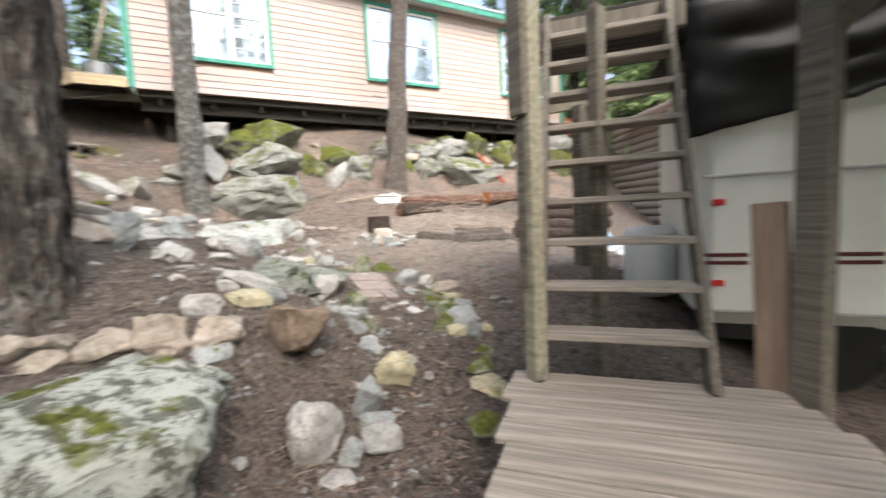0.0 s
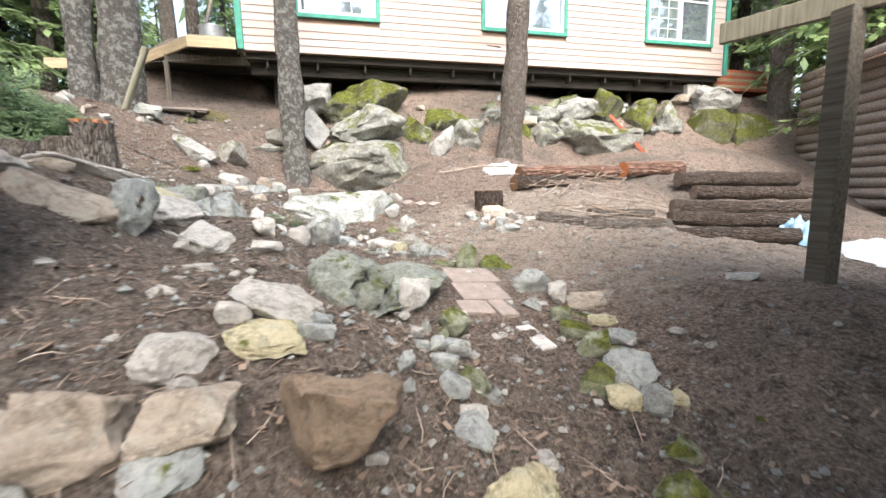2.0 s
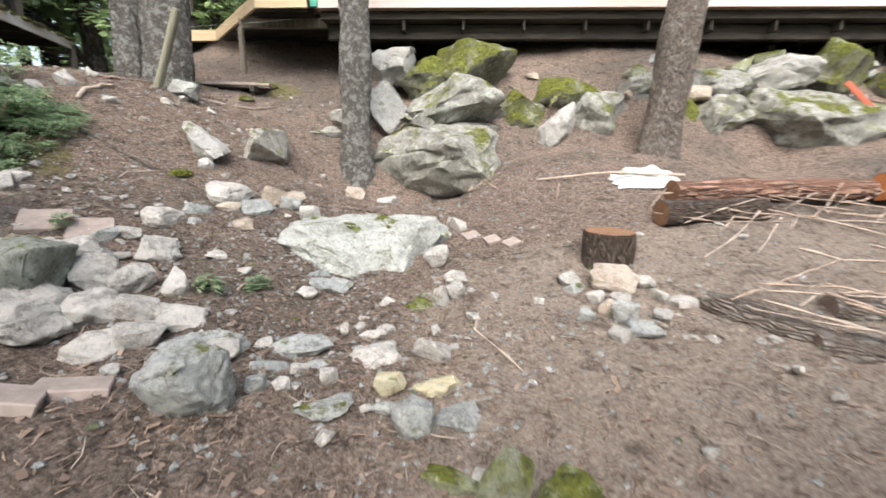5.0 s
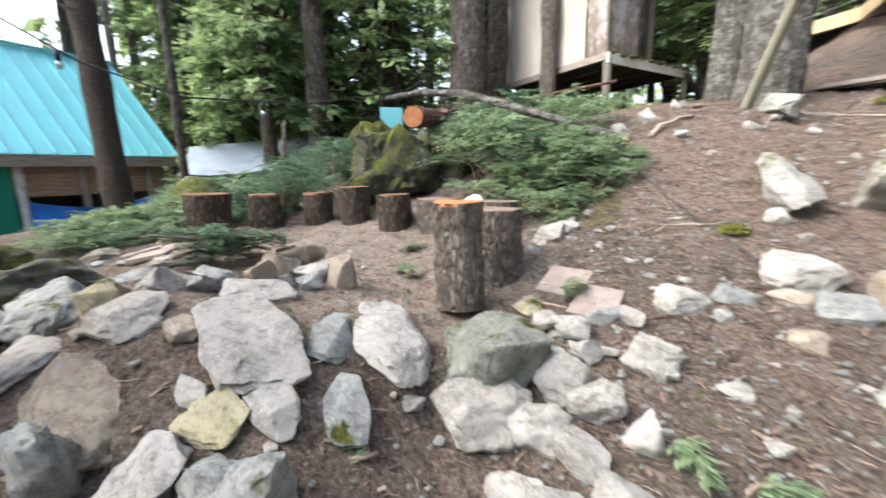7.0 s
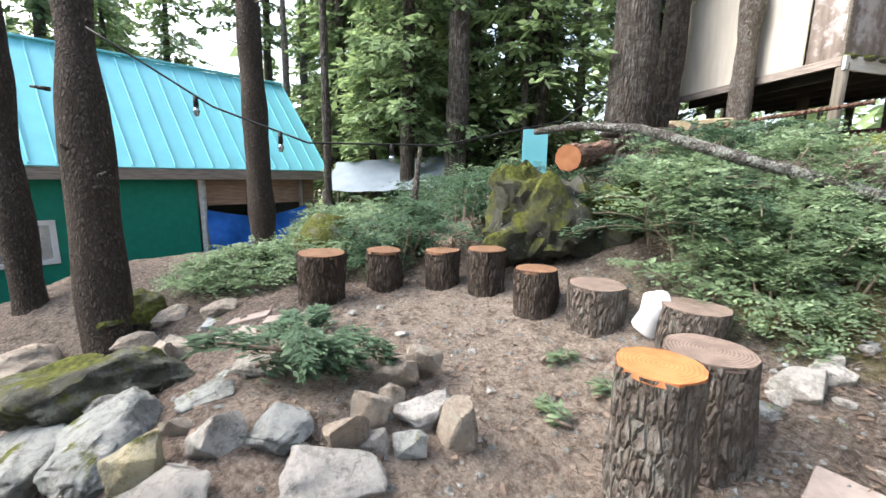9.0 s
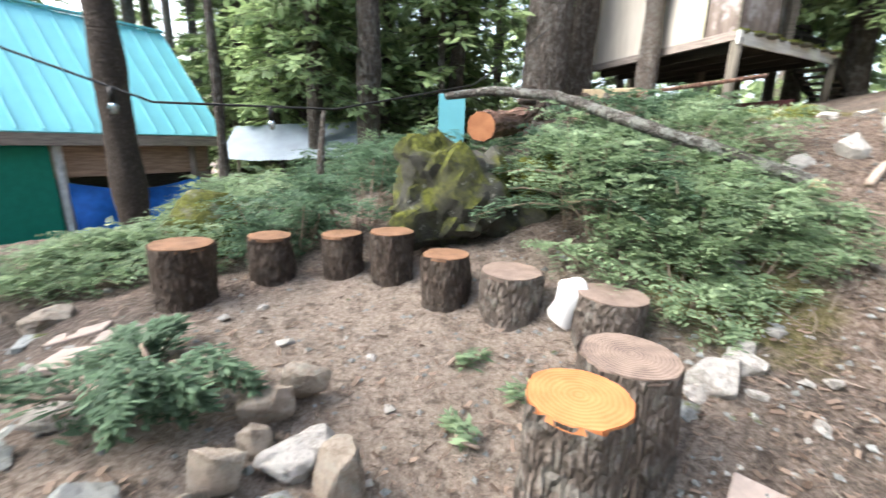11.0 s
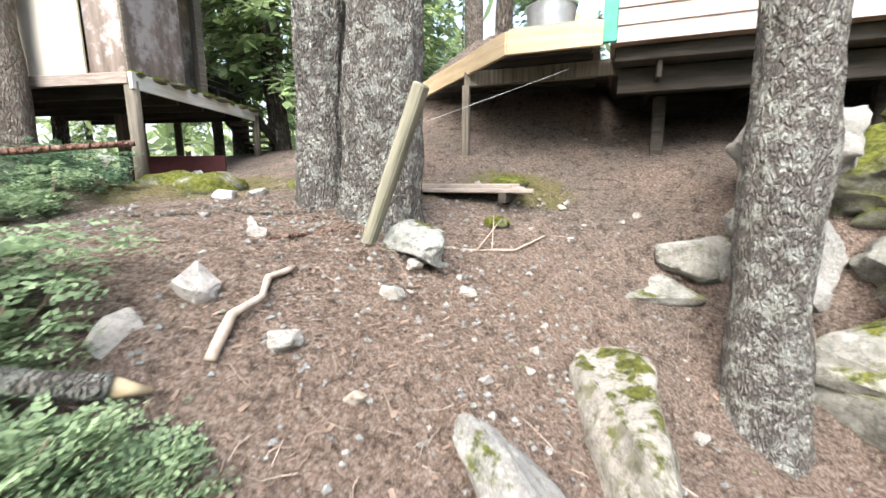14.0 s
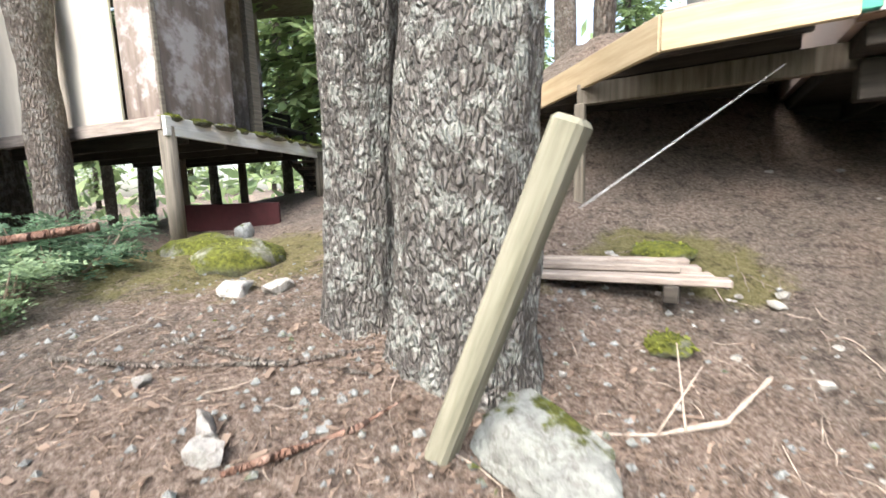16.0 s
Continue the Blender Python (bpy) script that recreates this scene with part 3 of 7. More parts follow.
STONES_TERRACE_C = [(-3.58, -1.94, 0.39, 0.31, 0.22, 33, 0), (-3.59, -1.52, 0.58, 0.46, 0.23, 29, 2), (-3.34, -1.77, 0.21, 0.17, 0.12, 28, 2), (-3.9, -1.38, 0.34, 0.27, 0.2, 32, 0), (-3.78, -1.27, 0.32, 0.25, 0.15, 30, 2), (-3.43, -1.11, 0.36, 0.29, 0.14, 24, 2), (-3.25, -1.42, 0.16, 0.13, 0.15, 24, 2), (-3.53, -2.16, 0.12, 0.1, 0.05, 34, 0), (-3.44, -2.24, 0.09, 0.07, 0.05, 34, 0), (-3.44, -2.06, 0.14, 0.06, 0.04, 32, 0), (-2.18, 0.0, 0.3, 0.24, 0.2, 4, 2)]
STONES_FLAGS = [(-2.77, -0.71, 0.54, 0.55, 0.26, 124, 1), (-3.15, -1.04, 0.36, 0.37, 0.1, 126, 0), (-3.16, -0.64, 0.34, 0.33, 0.1, 117, 0), (-3.0, -0.38, 0.13, 0.22, 0.06, 112, 1), (-2.92, -0.1, 0.39, 0.66, 0.11, 105, 0), (-3.03, 0.28, 0.24, 0.41, 0.08, 92, 2), (-3.06, 0.56, 0.4, 0.69, 0.11, 83, 0), (-2.66, -0.26, 0.11, 0.19, 0.05, 113, 0), (-2.51, -0.16, 0.24, 0.23, 0.08, 111, 4), (-2.56, 0.03, 0.19, 0.31, 0.07, 103, 0), (-2.62, 0.3, 0.2, 0.34, 0.07, 92, 2), (-2.93, 1.18, 0.49, 0.44, 0.13, 63, 3), (-3.27, 1.52, 0.2, 0.19, 0.07, 60, 4)]
STONES_BED = [(-2.68, 0.93, 0.45, 0.36, 0.17, 59, 0), (-2.48, 1.17, 0.27, 0.22, 0.16, 53, 0), (-2.63, 1.39, 0.28, 0.23, 0.21, 51, 0), (-2.49, 1.45, 0.24, 0.19, 0.17, 48, 0), (-2.61, 1.89, 0.26, 0.21, 0.15, 44, 0), (-2.26, 1.55, 0.16, 0.13, 0.16, 44, 0), (-2.03, 1.3, 0.29, 0.23, 0.1, 44, 0), (-2.3, 1.26, 0.22, 0.17, 0.11, 49, 0), (-2.1, 1.05, 0.22, 0.17, 0.12, 50, 0), (-2.26, 0.93, 0.27, 0.21, 0.1, 54, 0), (-1.76, 1.07, 0.41, 0.19, 0.09, 43, 2), (-1.64, 1.01, 0.19, 0.15, 0.09, 42, 0), (-1.55, 0.57, 0.36, 0.28, 0.28, 50, 2), (-1.32, 1.26, 0.35, 0.16, 0.08, 30, 2)]
STONES_BED_B = [(-1.39, 1.02, 0.19, 0.09, 0.04, 35, 2), (-1.24, 1.04, 0.1, 0.08, 0.05, 31, 0), (-1.17, 1.13, 0.12, 0.09, 0.04, 28, 2), (-1.06, 0.97, 0.09, 0.07, 0.09, 27, 0), (-1.35, 0.8, 0.1, 0.08, 0.08, 39, 2), (-1.25, 0.85, 0.08, 0.06, 0.05, 35, 0), (-0.9, 1.32, 0.3, 0.25, 0.07, 17, 0), (-0.74, 1.03, 0.16, 0.12, 0.09, 15, 4), (-0.55, 1.38, 0.22, 0.17, 0.13, 6, 0), (-0.48, 1.09, 0.26, 0.19, 0.06, 5, 4), (-1.01, 0.77, 0.27, 0.15, 0.06, 29, 2), (-0.75, 0.85, 0.13, 0.08, 0.04, 18, 2), (-0.94, 2.03, 0.13, 0.1, 0.07, 13, 0), (-0.7, 2.01, 0.21, 0.17, 0.09, 8, 3)]
STONES_BED_C = [(-0.53, 2.07, 0.12, 0.09, 0.14, 4, 0), (-0.43, 2.16, 0.14, 0.12, 0.11, 2, 0), (-1.04, 1.78, 0.13, 0.1, 0.05, 17, 0), (-0.89, 1.65, 0.14, 0.11, 0.04, 14, 0), (-0.97, 1.55, 0.14, 0.11, 0.04, 17, 0), (-1.14, 1.54, 0.05, 0.04, 0.07, 22, 0), (-0.61, 2.63, 0.22, 0.18, 0.19, 5, 0), (-0.44, 2.39, 0.18, 0.14, 0.11, 2, 0), (-0.46, 3.32, 0.2, 0.16, 0.14, 1, 0), (-1.56, 1.99, 0.15, 0.12, 0.06, 26, 0), (-1.44, 2.21, 0.32, 0.16, 0.07, 22, 2), (-1.59, 2.38, 0.16, 0.13, 0.07, 24, 2), (-1.53, 1.24, 0.1, 0.05, 0.04, 35, 0), (-2.87, 2.33, 0.3, 0.24, 0.14, 42, 0)]
STONES_BED_D = [(-2.76, 3.14, 0.41, 0.33, 0.15, 34, 0), (-2.46, 3.08, 0.27, 0.21, 0.1, 31, 2), (-2.41, 3.34, 0.22, 0.17, 0.17, 28, 6), (-2.26, 3.54, 0.23, 0.19, 0.08, 25, 1), (-1.99, 3.26, 0.19, 0.15, 0.17, 24, 0), (-2.39, 2.68, 0.16, 0.13, 0.1, 33, 1), (-2.93, 2.01, 0.17, 0.13, 0.06, 46, 0), (-2.97, 1.64, 0.19, 0.15, 0.11, 51, 0), (-3.07, 1.54, 0.18, 0.15, 0.1, 54, 0), (-2.86, 1.42, 0.18, 0.16, 0.04, 53, 0), (-2.34, 2.15, 0.15, 0.12, 0.06, 37, 0), (-2.79, 2.63, 0.25, 0.2, 0.11, 38, 2), (-2.65, 2.9, 0.22, 0.17, 0.08, 34, 1), (-2.04, 5.22, 0.28, 0.22, 0.15, 16, 1)]
STONES_BED_E = [(-1.55, 5.36, 0.32, 0.25, 0.13, 11, 0), (0.8, 2.23, 0.33, 0.27, 0.15, 337, 1), (0.47, 2.29, 0.17, 0.14, 0.09, 344, 0), (0.59, 2.0, 0.12, 0.1, 0.1, 340, 0), (0.49, 1.82, 0.12, 0.09, 0.08, 340, 2), (0.75, 1.81, 0.16, 0.13, 0.13, 335, 2), (0.64, 1.6, 0.14, 0.11, 0.08, 335, 0), (0.83, 1.67, 0.22, 0.17, 0.07, 332, 2), (1.22, 2.0, 0.19, 0.16, 0.04, 328, 0), (0.8, 2.06, 0.15, 0.12, 0.05, 336, 0), (0.67, 1.92, 0.13, 0.1, 0.07, 337, 6), (1.07, 2.06, 0.12, 0.09, 0.06, 331, 0), (1.01, 1.83, 0.11, 0.09, 0.05, 330, 0), (0.48, 2.16, 0.15, 0.12, 0.08, 343, 2)]
STONES_BED_F = [(1.03, 2.25, 0.16, 0.13, 0.06, 333, 0)]
STONES_BORDER = [(-2.99, 1.87, 0.19, 0.16, 0.09, 52, 2), (-2.79, 1.62, 0.16, 0.13, 0.12, 54, 0), (-2.69, 2.46, 0.12, 0.1, 0.06, 39, 2), (-2.24, 3.37, 0.22, 0.18, 0.12, 23, 2)]
STONES_RING = [(-4.4, -1.54, 0.44, 0.35, 0.2, 134, 1), (-5.46, -2.18, 0.31, 0.25, 0.12, 130, 1), (-5.42, -1.69, 0.28, 0.23, 0.11, 125, 1), (-5.08, -1.61, 0.24, 0.19, 0.08, 127, 2), (-4.0, -0.89, 0.24, 0.16, 0.05, 128, 2), (-3.82, -0.85, 0.25, 0.15, 0.06, 131, 2), (-4.21, -1.58, 0.3, 0.18, 0.07, 137, 1), (-3.58, -0.84, 0.12, 0.09, 0.08, 135, 1), (-3.48, -0.6, 0.21, 0.16, 0.16, 132, 0), (-3.54, -0.39, 0.29, 0.23, 0.12, 124, 2), (-3.57, -0.12, 0.2, 0.16, 0.16, 113, 6), (-3.74, -0.05, 0.17, 0.14, 0.16, 107, 1), (-3.91, 0.02, 0.13, 0.1, 0.11, 103, 1), (-3.9, 0.21, 0.31, 0.25, 0.13, 96, 0)]
STONES_RING_B = [(-4.12, 0.02, 0.22, 0.18, 0.15, 102, 6), (-4.32, 0.15, 0.22, 0.17, 0.18, 97, 1), (-3.76, 0.35, 0.19, 0.15, 0.21, 91, 1), (-3.62, 0.15, 0.14, 0.11, 0.09, 100, 2), (-4.24, -0.65, 0.26, 0.18, 0.06, 119, 1), (-4.36, -0.28, 0.18, 0.14, 0.06, 108, 1), (-3.57, -0.0, 0.14, 0.11, 0.08, 108, 0), (-4.03, 2.1, 0.22, 0.18, 0.12, 43, 0), (-3.99, 2.0, 0.12, 0.1, 0.05, 44, 0), (-3.94, 1.91, 0.14, 0.1, 0.04, 45, 2), (-4.06, 2.3, 0.17, 0.14, 0.08, 40, 0)]
STONES_CLEARING = [(-3.33, -0.8, 0.17, 0.14, 0.15, 124, 4), (-4.09, -0.67, 0.38, 0.17, 0.08, 113, 0), (-5.05, -2.18, 0.31, 0.25, 0.15, 127, 1), (-4.71, -1.68, 0.3, 0.24, 0.17, 124, 1), (-4.91, -2.98, 0.49, 0.39, 0.31, 136, 1), (-4.09, -2.39, 0.36, 0.29, 0.18, 138, 1), (-4.81, -3.24, 0.23, 0.18, 0.18, 139, 1), (-4.64, -2.95, 0.26, 0.22, 0.06, 138, 1), (-3.38, -0.11, 0.36, 0.22, 0.08, 105, 0), (-3.87, 1.78, 0.08, 0.06, 0.09, 57, 0)]
STONES_SLOPE = [(-5.14, 4.01, 0.2, 0.16, 0.16, 61, 0), (-4.64, 4.04, 0.15, 0.12, 0.09, 51, 0), (-4.43, 4.72, 0.15, 0.12, 0.08, 32, 0), (-5.21, 3.66, 0.2, 0.16, 0.07, 71, 0), (-5.34, 4.61, 0.11, 0.08, 0.06, 51, 0), (-4.26, 4.03, 0.1, 0.05, 0.04, 41, 1), (-4.45, 5.09, 0.11, 0.09, 0.06, 27, 0), (-4.1, 5.16, 0.11, 0.09, 0.04, 18, 0), (-3.61, 4.97, 0.07, 0.05, 0.06, 6, 0)]
STONES_BANK = [(-3.34, 3.82, 0.09, 0.07, 0.09, 7, 0), (-3.27, 3.62, 0.15, 0.12, 0.11, 6, 0), (-4.64, 2.71, 0.12, 0.1, 0.07, 48, 0)]

STONE_GROUPS = [(STONES_PATH, "stones along the path"),
                (STONES_PATH_B, "stones along the path"),
                (STONES_PATH_C, "stones along the path"),
                (STONES_PATH_D, "stones along the path"),
                (STONES_TERRACE, "stones of the lower terrace edge"),
                (STONES_TERRACE_B, "stones of the lower terrace edge"),
                (STONES_TERRACE_C, "stones of the lower terrace edge"),
                (STONES_FLAGS, "flat stepping stones"),
                (STONES_BED, "stones of the garden bed"),
                (STONES_BED_B, "stones of the garden bed"),
                (STONES_BED_C, "stones of the garden bed"),
                (STONES_BED_D, "stones of the garden bed"),
                (STONES_BED_E, "stones of the garden bed"),
                (STONES_BED_F, "stones of the garden bed"),
                (STONES_BORDER, "stones of the bed edge"),
                (STONES_RING, "fire pit stones"),
                (STONES_RING_B, "fire pit stones"),
                (STONES_CLEARING, "stones by the fire pit"),
                (STONES_SLOPE, "stones on the slope"),
                (STONES_BANK, "stones on the slope")]
ROCKS_UPPER = [(-5.42, 4.66, 0.09, 0.09, 0), (-6.69, 5.58, 0.21, 0.09, 0), (-6.37, 5.68, 0.18, 0.08, 0), (-9.38, 7.45, 0.23, 0.22, 2)]


def place_stone(x, y, w, d, h, rz, tone, group):
    """A stone of a given width, depth and height, a seventh of it sunk in the soil and laid to the slope."""
    ob = new("rock", rng.choice(ROCK_LARGE if w > 0.22 else ROCK_MESHES))
    ob.material_slots[0].link = "OBJECT"
    ob.material_slots[0].material = STONES[tone]
    e = 0.12
    flat = h < 0.4 * w
    around = [ground_at(x + a, y + b) for a in (-0.25 * w, 0.25 * w) for b in (-0.25 * d, 0.25 * d)]
    low = sum(around) / 4 - 0.02 if flat else min(around)
    up = Vector((ground_at(x - e, y) - ground_at(x + e, y), ground_at(x, y - e) - ground_at(x, y + e), 2 * e)).normalized()
    lay = Vector((0, 0, 1)).rotation_difference(up.lerp(Vector((0, 0, 1)), 0.05 if flat else 0.45).normalized()).to_matrix().to_4x4()
    flip = rng.choice((0, 180))
    ob.matrix_world = Matrix.Translation((x, y, low - 0.17 * h - 0.01)) @ lay @ pose(0, 0, 0, rng.uniform(-5, 5), rng.uniform(-5, 5), rz + flip + rng.uniform(-9, 9)) @ Matrix.Diagonal((w * 1.1, d * 1.12, h * 1.25 + 0.02, 1))
    return tagged(ob, TONE_LABELS[tone], "rock", group)


rng = random.Random(5)
for rows, group in STONE_GROUPS:
    for row in rows:
        place_stone(*row, group)
for x, y, w, h, tone in ROCKS_UPPER:
    place_rock(x, y, w, h, tone, rng, "stones on the slope")

RUBBLE = [(0.95, 2.0, 0.6, 40), (-0.7, 1.5, 0.6, 46), (-2.4, 1.2, 0.5, 26), (-2.0, 2.8, 0.5, 24), (-0.8, -1.1, 0.3, 34), (0.25, -0.9, 0.4, 26), (-2.0, -1.6, 0.5, 30), (-1.15, -2.3, 0.4, 20), (-3.9, -0.2, 0.6, 24), (-2.9, 1.6, 0.5, 30), (-4.5, -1.3, 0.6, 22), (-3.7, 2.2, 0.4, 26), (-3.3, -1.4, 0.6, 26), (1.4, 0.2, 1.0, 40), (1.6, 3.0, 0.8, 30), (-3.8, 6.2, 0.9, 60), (-4.3, 4.4, 0.8, 40), (-0.3, -0.2, 0.7, 24)]
heap_v, heap_f = [], []
for cx, cy, sp, n in RUBBLE:
    for _ in range(n):
        w = 0.025 + 0.085 * rng.random() ** 2.2
        x, y = cx + rng.gauss(0, sp), cy + rng.gauss(0, sp)
        m = pose(x, y, ground_at(x, y) - 0.2 * w, 0, 0, rng.uniform(0, 360)) @ Matrix.Diagonal((w, w * rng.uniform(0.7, 1), w * rng.uniform(0.5, 0.8), 1))
        me = rng.choice(ROCK_MESHES)
        heap_f += [tuple(len(heap_v) + i for i in p.vertices) for p in me.polygons]
        heap_v += [m @ v.co for v in me.vertices]
tagged(from_arrays("loose_stones", heap_v, heap_f, STONES[0], smooth=True), "small loose pale stones scattered over the soil", "stones", kind="stuff")
for k in range(34):
    x, y, w = rng.uniform(-1.2, 9.5), rng.uniform(6.7, 8.2), rng.uniform(0.2, 0.6)
    place_rock(x, y, w, w * 0.5, rng.choice((2, 3, 2, 1)), rng, "stones under the cabin", label="grey stone on the slope under the cabin")


def boulder(x, y, size, mat, label, seed, rz=0, z=None, sink=0.15, cuts=24, rough=0.07, tilt=0):
    me = rock_mesh("boulder", seed, 3, cuts, rough=rough)
    ob = new("boulder", me)
    me.materials[0] = mat
    base = (ground_at(x, y) if z is None else z) - sink * size[2]
    ob.matrix_world = pose(x, y, base, 0, tilt, rz) @ Matrix.Diagonal((*size, 1))
    return tagged(ob, label, "boulder")


boulder(-2.5, -2.72, (1.5, 0.95, 0.72), BOULDER, "large grey boulder blotched with lichen and moss", 31, 12, z=-0.47, sink=0.0)
boulder(-1.38, -0.72, (0.62, 0.85, 0.52), SLATE, "dark layered slate outcrop with some moss", 32, 30, z=0.02, sink=0, rough=0.16)
boulder(-0.95, -0.1, (0.75, 1.1, 0.34), SLATE, "low grey slate slab beside the path", 33, 20, z=0.0, sink=0)
boulder(-1.32, 3.1, (1.75, 1.3, 0.72), SLAB, "low whitish bedrock slab in the garden bed", 34, -12, z=0.2, sink=0, cuts=18, rough=0.12)
boulder(-2.85, 1.1, (0.55, 0.6, 0.5), SLATE, "dark green-grey rock at the bed corner", 35, 10, z=0.5, sink=0)
WALL = [(-1.8, 6.95, 0.8, 2.7, 0.66, "p"), (-1.83, 6.6, 0.75, 1.8, 0.95, "p"), (-1.1, 6.95, 0.9, 2.4, 0.78, "m"), (-0.58, 6.4, 1.55, 1.66, 1.04, "h"), (-0.85, 5.75, 2.05, 0.85, 1.42, "h"),
        (-0.25, 7.0, 1.35, 2.6, 0.81, "m"), (0.5, 6.5, 0.82, 1.7, 0.9, "m"), (1.14, 6.4, 0.6, 1.55, 0.79, "p"), (1.46, 6.9, 1.15, 2.2, 0.68, "m"), (1.95, 6.6, 1.0, 1.65, 0.88, "h")]
WALL_EAST = [(2.65, 7.0, 0.85, 2.35, 0.57, "h"), (3.34, 6.5, 0.45, 1.8, 0.68, "m"), (3.96, 6.5, 1.0, 1.8, 0.69, "h"), (3.93, 6.95, 1.1, 2.4, 0.63, "h"), (5.46, 6.5, 2.05, 1.55, 1.03, "h"), (5.02, 7.0, 1.0, 2.6, 0.64, "p"),
             (6.17, 7.0, 1.05, 2.6, 0.84, "m"), (7.16, 6.9, 1.0, 2.3, 0.9, "m"), (8.07, 6.8, 0.92, 2.3, 0.88, "h"), (9.05, 6.5, 1.05, 1.85, 1.04, "m"), (10.2, 6.3, 1.4, 1.5, 1.21, "m"), (9.75, 7.1, 1.4, 2.95, 0.78, "p")]
WALL_LOOKS = {"p": (PALE_BOULDER, "pale grey boulder of the dry retaining wall"), "m": (MOSSY, "boulder of the retaining wall capped with green moss"), "h": (HALFMOSS, "big angular grey boulder with patches of moss")}
for k, (x, y, w, z, h, look_key) in enumerate(WALL + WALL_EAST):
    boulder(x, y + 0.15, (w * 1.14, 0.75 * w + 0.3, h * 1.12), *WALL_LOOKS[look_key], 130 + k, (k * 37) % 24 - 12, z=z, sink=0, cuts=15 + k % 4, rough=0.09)
boulder(-3.1, 4.72, (0.5, 1.35, 0.62), OUTCROP, "low pale outcrop with yellow moss above the hollow", 49, 14, z=1.22, sink=0)
boulder(-2.45, 6.7, (0.75, 0.5, 0.4), HALFMOSS, "flat grey boulder on the slope", 57, 30, z=1.92, sink=0)
boulder(-2.9, 6.5, (0.9, 0.6, 0.3), HALFMOSS, "grey bedrock showing through the slope", 58, 10, z=1.7, sink=0)
boulder(-3.5, 3.99, (0.9, 0.38, 0.36), PALE_BOULDER, "long white weathered rock lying on the slope", 50, -36, z=ground_at(-3.47, 3.95) - 0.1, sink=0, tilt=22)
boulder(-4.55, 5.22, (0.66, 0.28, 0.27), SLAB, "long lichen-covered rock beside the leaning post", 51, -24, z=2.25, sink=0, tilt=10)
boulder(-6.1, 1.2, (0.9, 1.3, 1.28), CRAG, "tall dark boulder draped in green moss with bare white patches", 52, 5, z=1.12, sink=0, cuts=16, rough=0.2)
boulder(-6.2, 2.0, (0.8, 0.9, 0.85), CRAG, "mossy boulder behind the log seats", 53, 30, z=1.35, sink=0)
boulder(-3.95, -1.6, (1.05, 0.62, 0.44), DARKMOSS, "long boulder dark with moss", 54, 130, z=0.84, sink=0, cuts=15, rough=0.1)
boulder(-5.35, -2.55, (0.8, 0.6, 0.5), MOSSY, "moss-covered rock at the foot of a tree", 55, 0, z=0.7, sink=0)
boulder(-3.6, -1.15, (0.7, 0.42, 0.3), STONES[2], "flat dark grey slate rock", 56, 10, z=0.92, sink=0)


# ---- log seats, stumps and logs ----
def log_round(name, x, y, r, top, base, cut, bark_mat, label, group="", seed=0, tilt=(0, 0)):
    ob = thing(name, label, "log seat" if name == "seat_log" else "stump", group, at=(x, y, base - 0.04))
    ob.matrix_world = pose(x, y, base - 0.04, tilt[0], tilt[1], seed * 50)
    h = top - base + 0.04
    n = 7
    pts = [(0, 0, h * k / n) for k in range(n + 1)]
    rad = [r * (1.06 if k == 0 else 1.0) for k in range(n + 1)]
    v, f = tube_mesh(pts, rad, 40, 0.02, seed, 0.02, 3.0, caps=False, length_step=0.03)
    from_arrays("bark", v, f, bark_mat, ob, smooth=True)
    g = len(v) - 40
    rim = [Vector((p[0], p[1], 0)).normalized() * (0.35 * Vector((p[0], p[1], 0)).length + 0.65 * r * 0.985) for p in v[g:]]
    bm = bmesh.new()
    rings = []
    for f, dz in ((0.985, -0.02), (0.965, 0.004), (0.6, 0.006), (0.25, 0.005)):
        rings.append([bm.verts.new((p.x * f, p.y * f, h + dz + 0.004 * noise.noise(p * 9 * f))) for p in rim])
    for q0, q1 in zip(rings[:-1], rings[1:]):
        for j in range(40):
            bm.faces.new((q0[j], q0[(j + 1) % 40], q1[(j + 1) % 40], q1[j]))
    bm.faces.new(rings[-1])
    bm.normal_update()
    part("cut_face", bm, cut, ob)
    return ob


SEATS = [(-5.32, -0.78, 0.19, 1.59, 1.10), (-5.74, -0.33, 0.165, 1.545, 1.11), (-5.80, 0.23, 0.165, 1.54, 1.12), (-5.60, 0.62, 0.17, 1.60, 1.13),
         (-5.18, 0.98, 0.168, 1.525, 1.11), (-4.92, 1.36, 0.20, 1.48, 1.08), (-4.47, 1.80, 0.20, 1.47, 1.05)]
for k, (x, y, r, top, base) in enumerate(SEATS):
    grey_cut = k > 4
    log_round("seat_log", x, y, r, top, base, CUT_BROWN if not grey_cut else CUT_GREY, BARK_LOG if not grey_cut else BARK_PINE,
              "dark-barked upright log round used as a seat" if not grey_cut else "grey-barked upright log round used as a seat", "log seats round the fire pit", k + 1, (rng.uniform(-2, 2), rng.uniform(-2, 2)))
log_round("seat_log", -3.83, 1.52, 0.2, 1.465, 0.95, CUT_GREY, BARK_PINE, "wide log round with a weathered grey top", "log seats round the fire pit", 9)
log_round("seat_log", -3.45, 1.10, 0.158, 1.565, 0.93, CUT_ORANGE, BARK_PINE, "tall log round with a fresh orange cut top", "log seats round the fire pit", 10)
log_round("tree_stump", 0.87, 2.62, 0.215, 0.87, 0.55, CUT_BROWN, BARK_LOG, "low dark sawn tree stump among stones", "", 12)


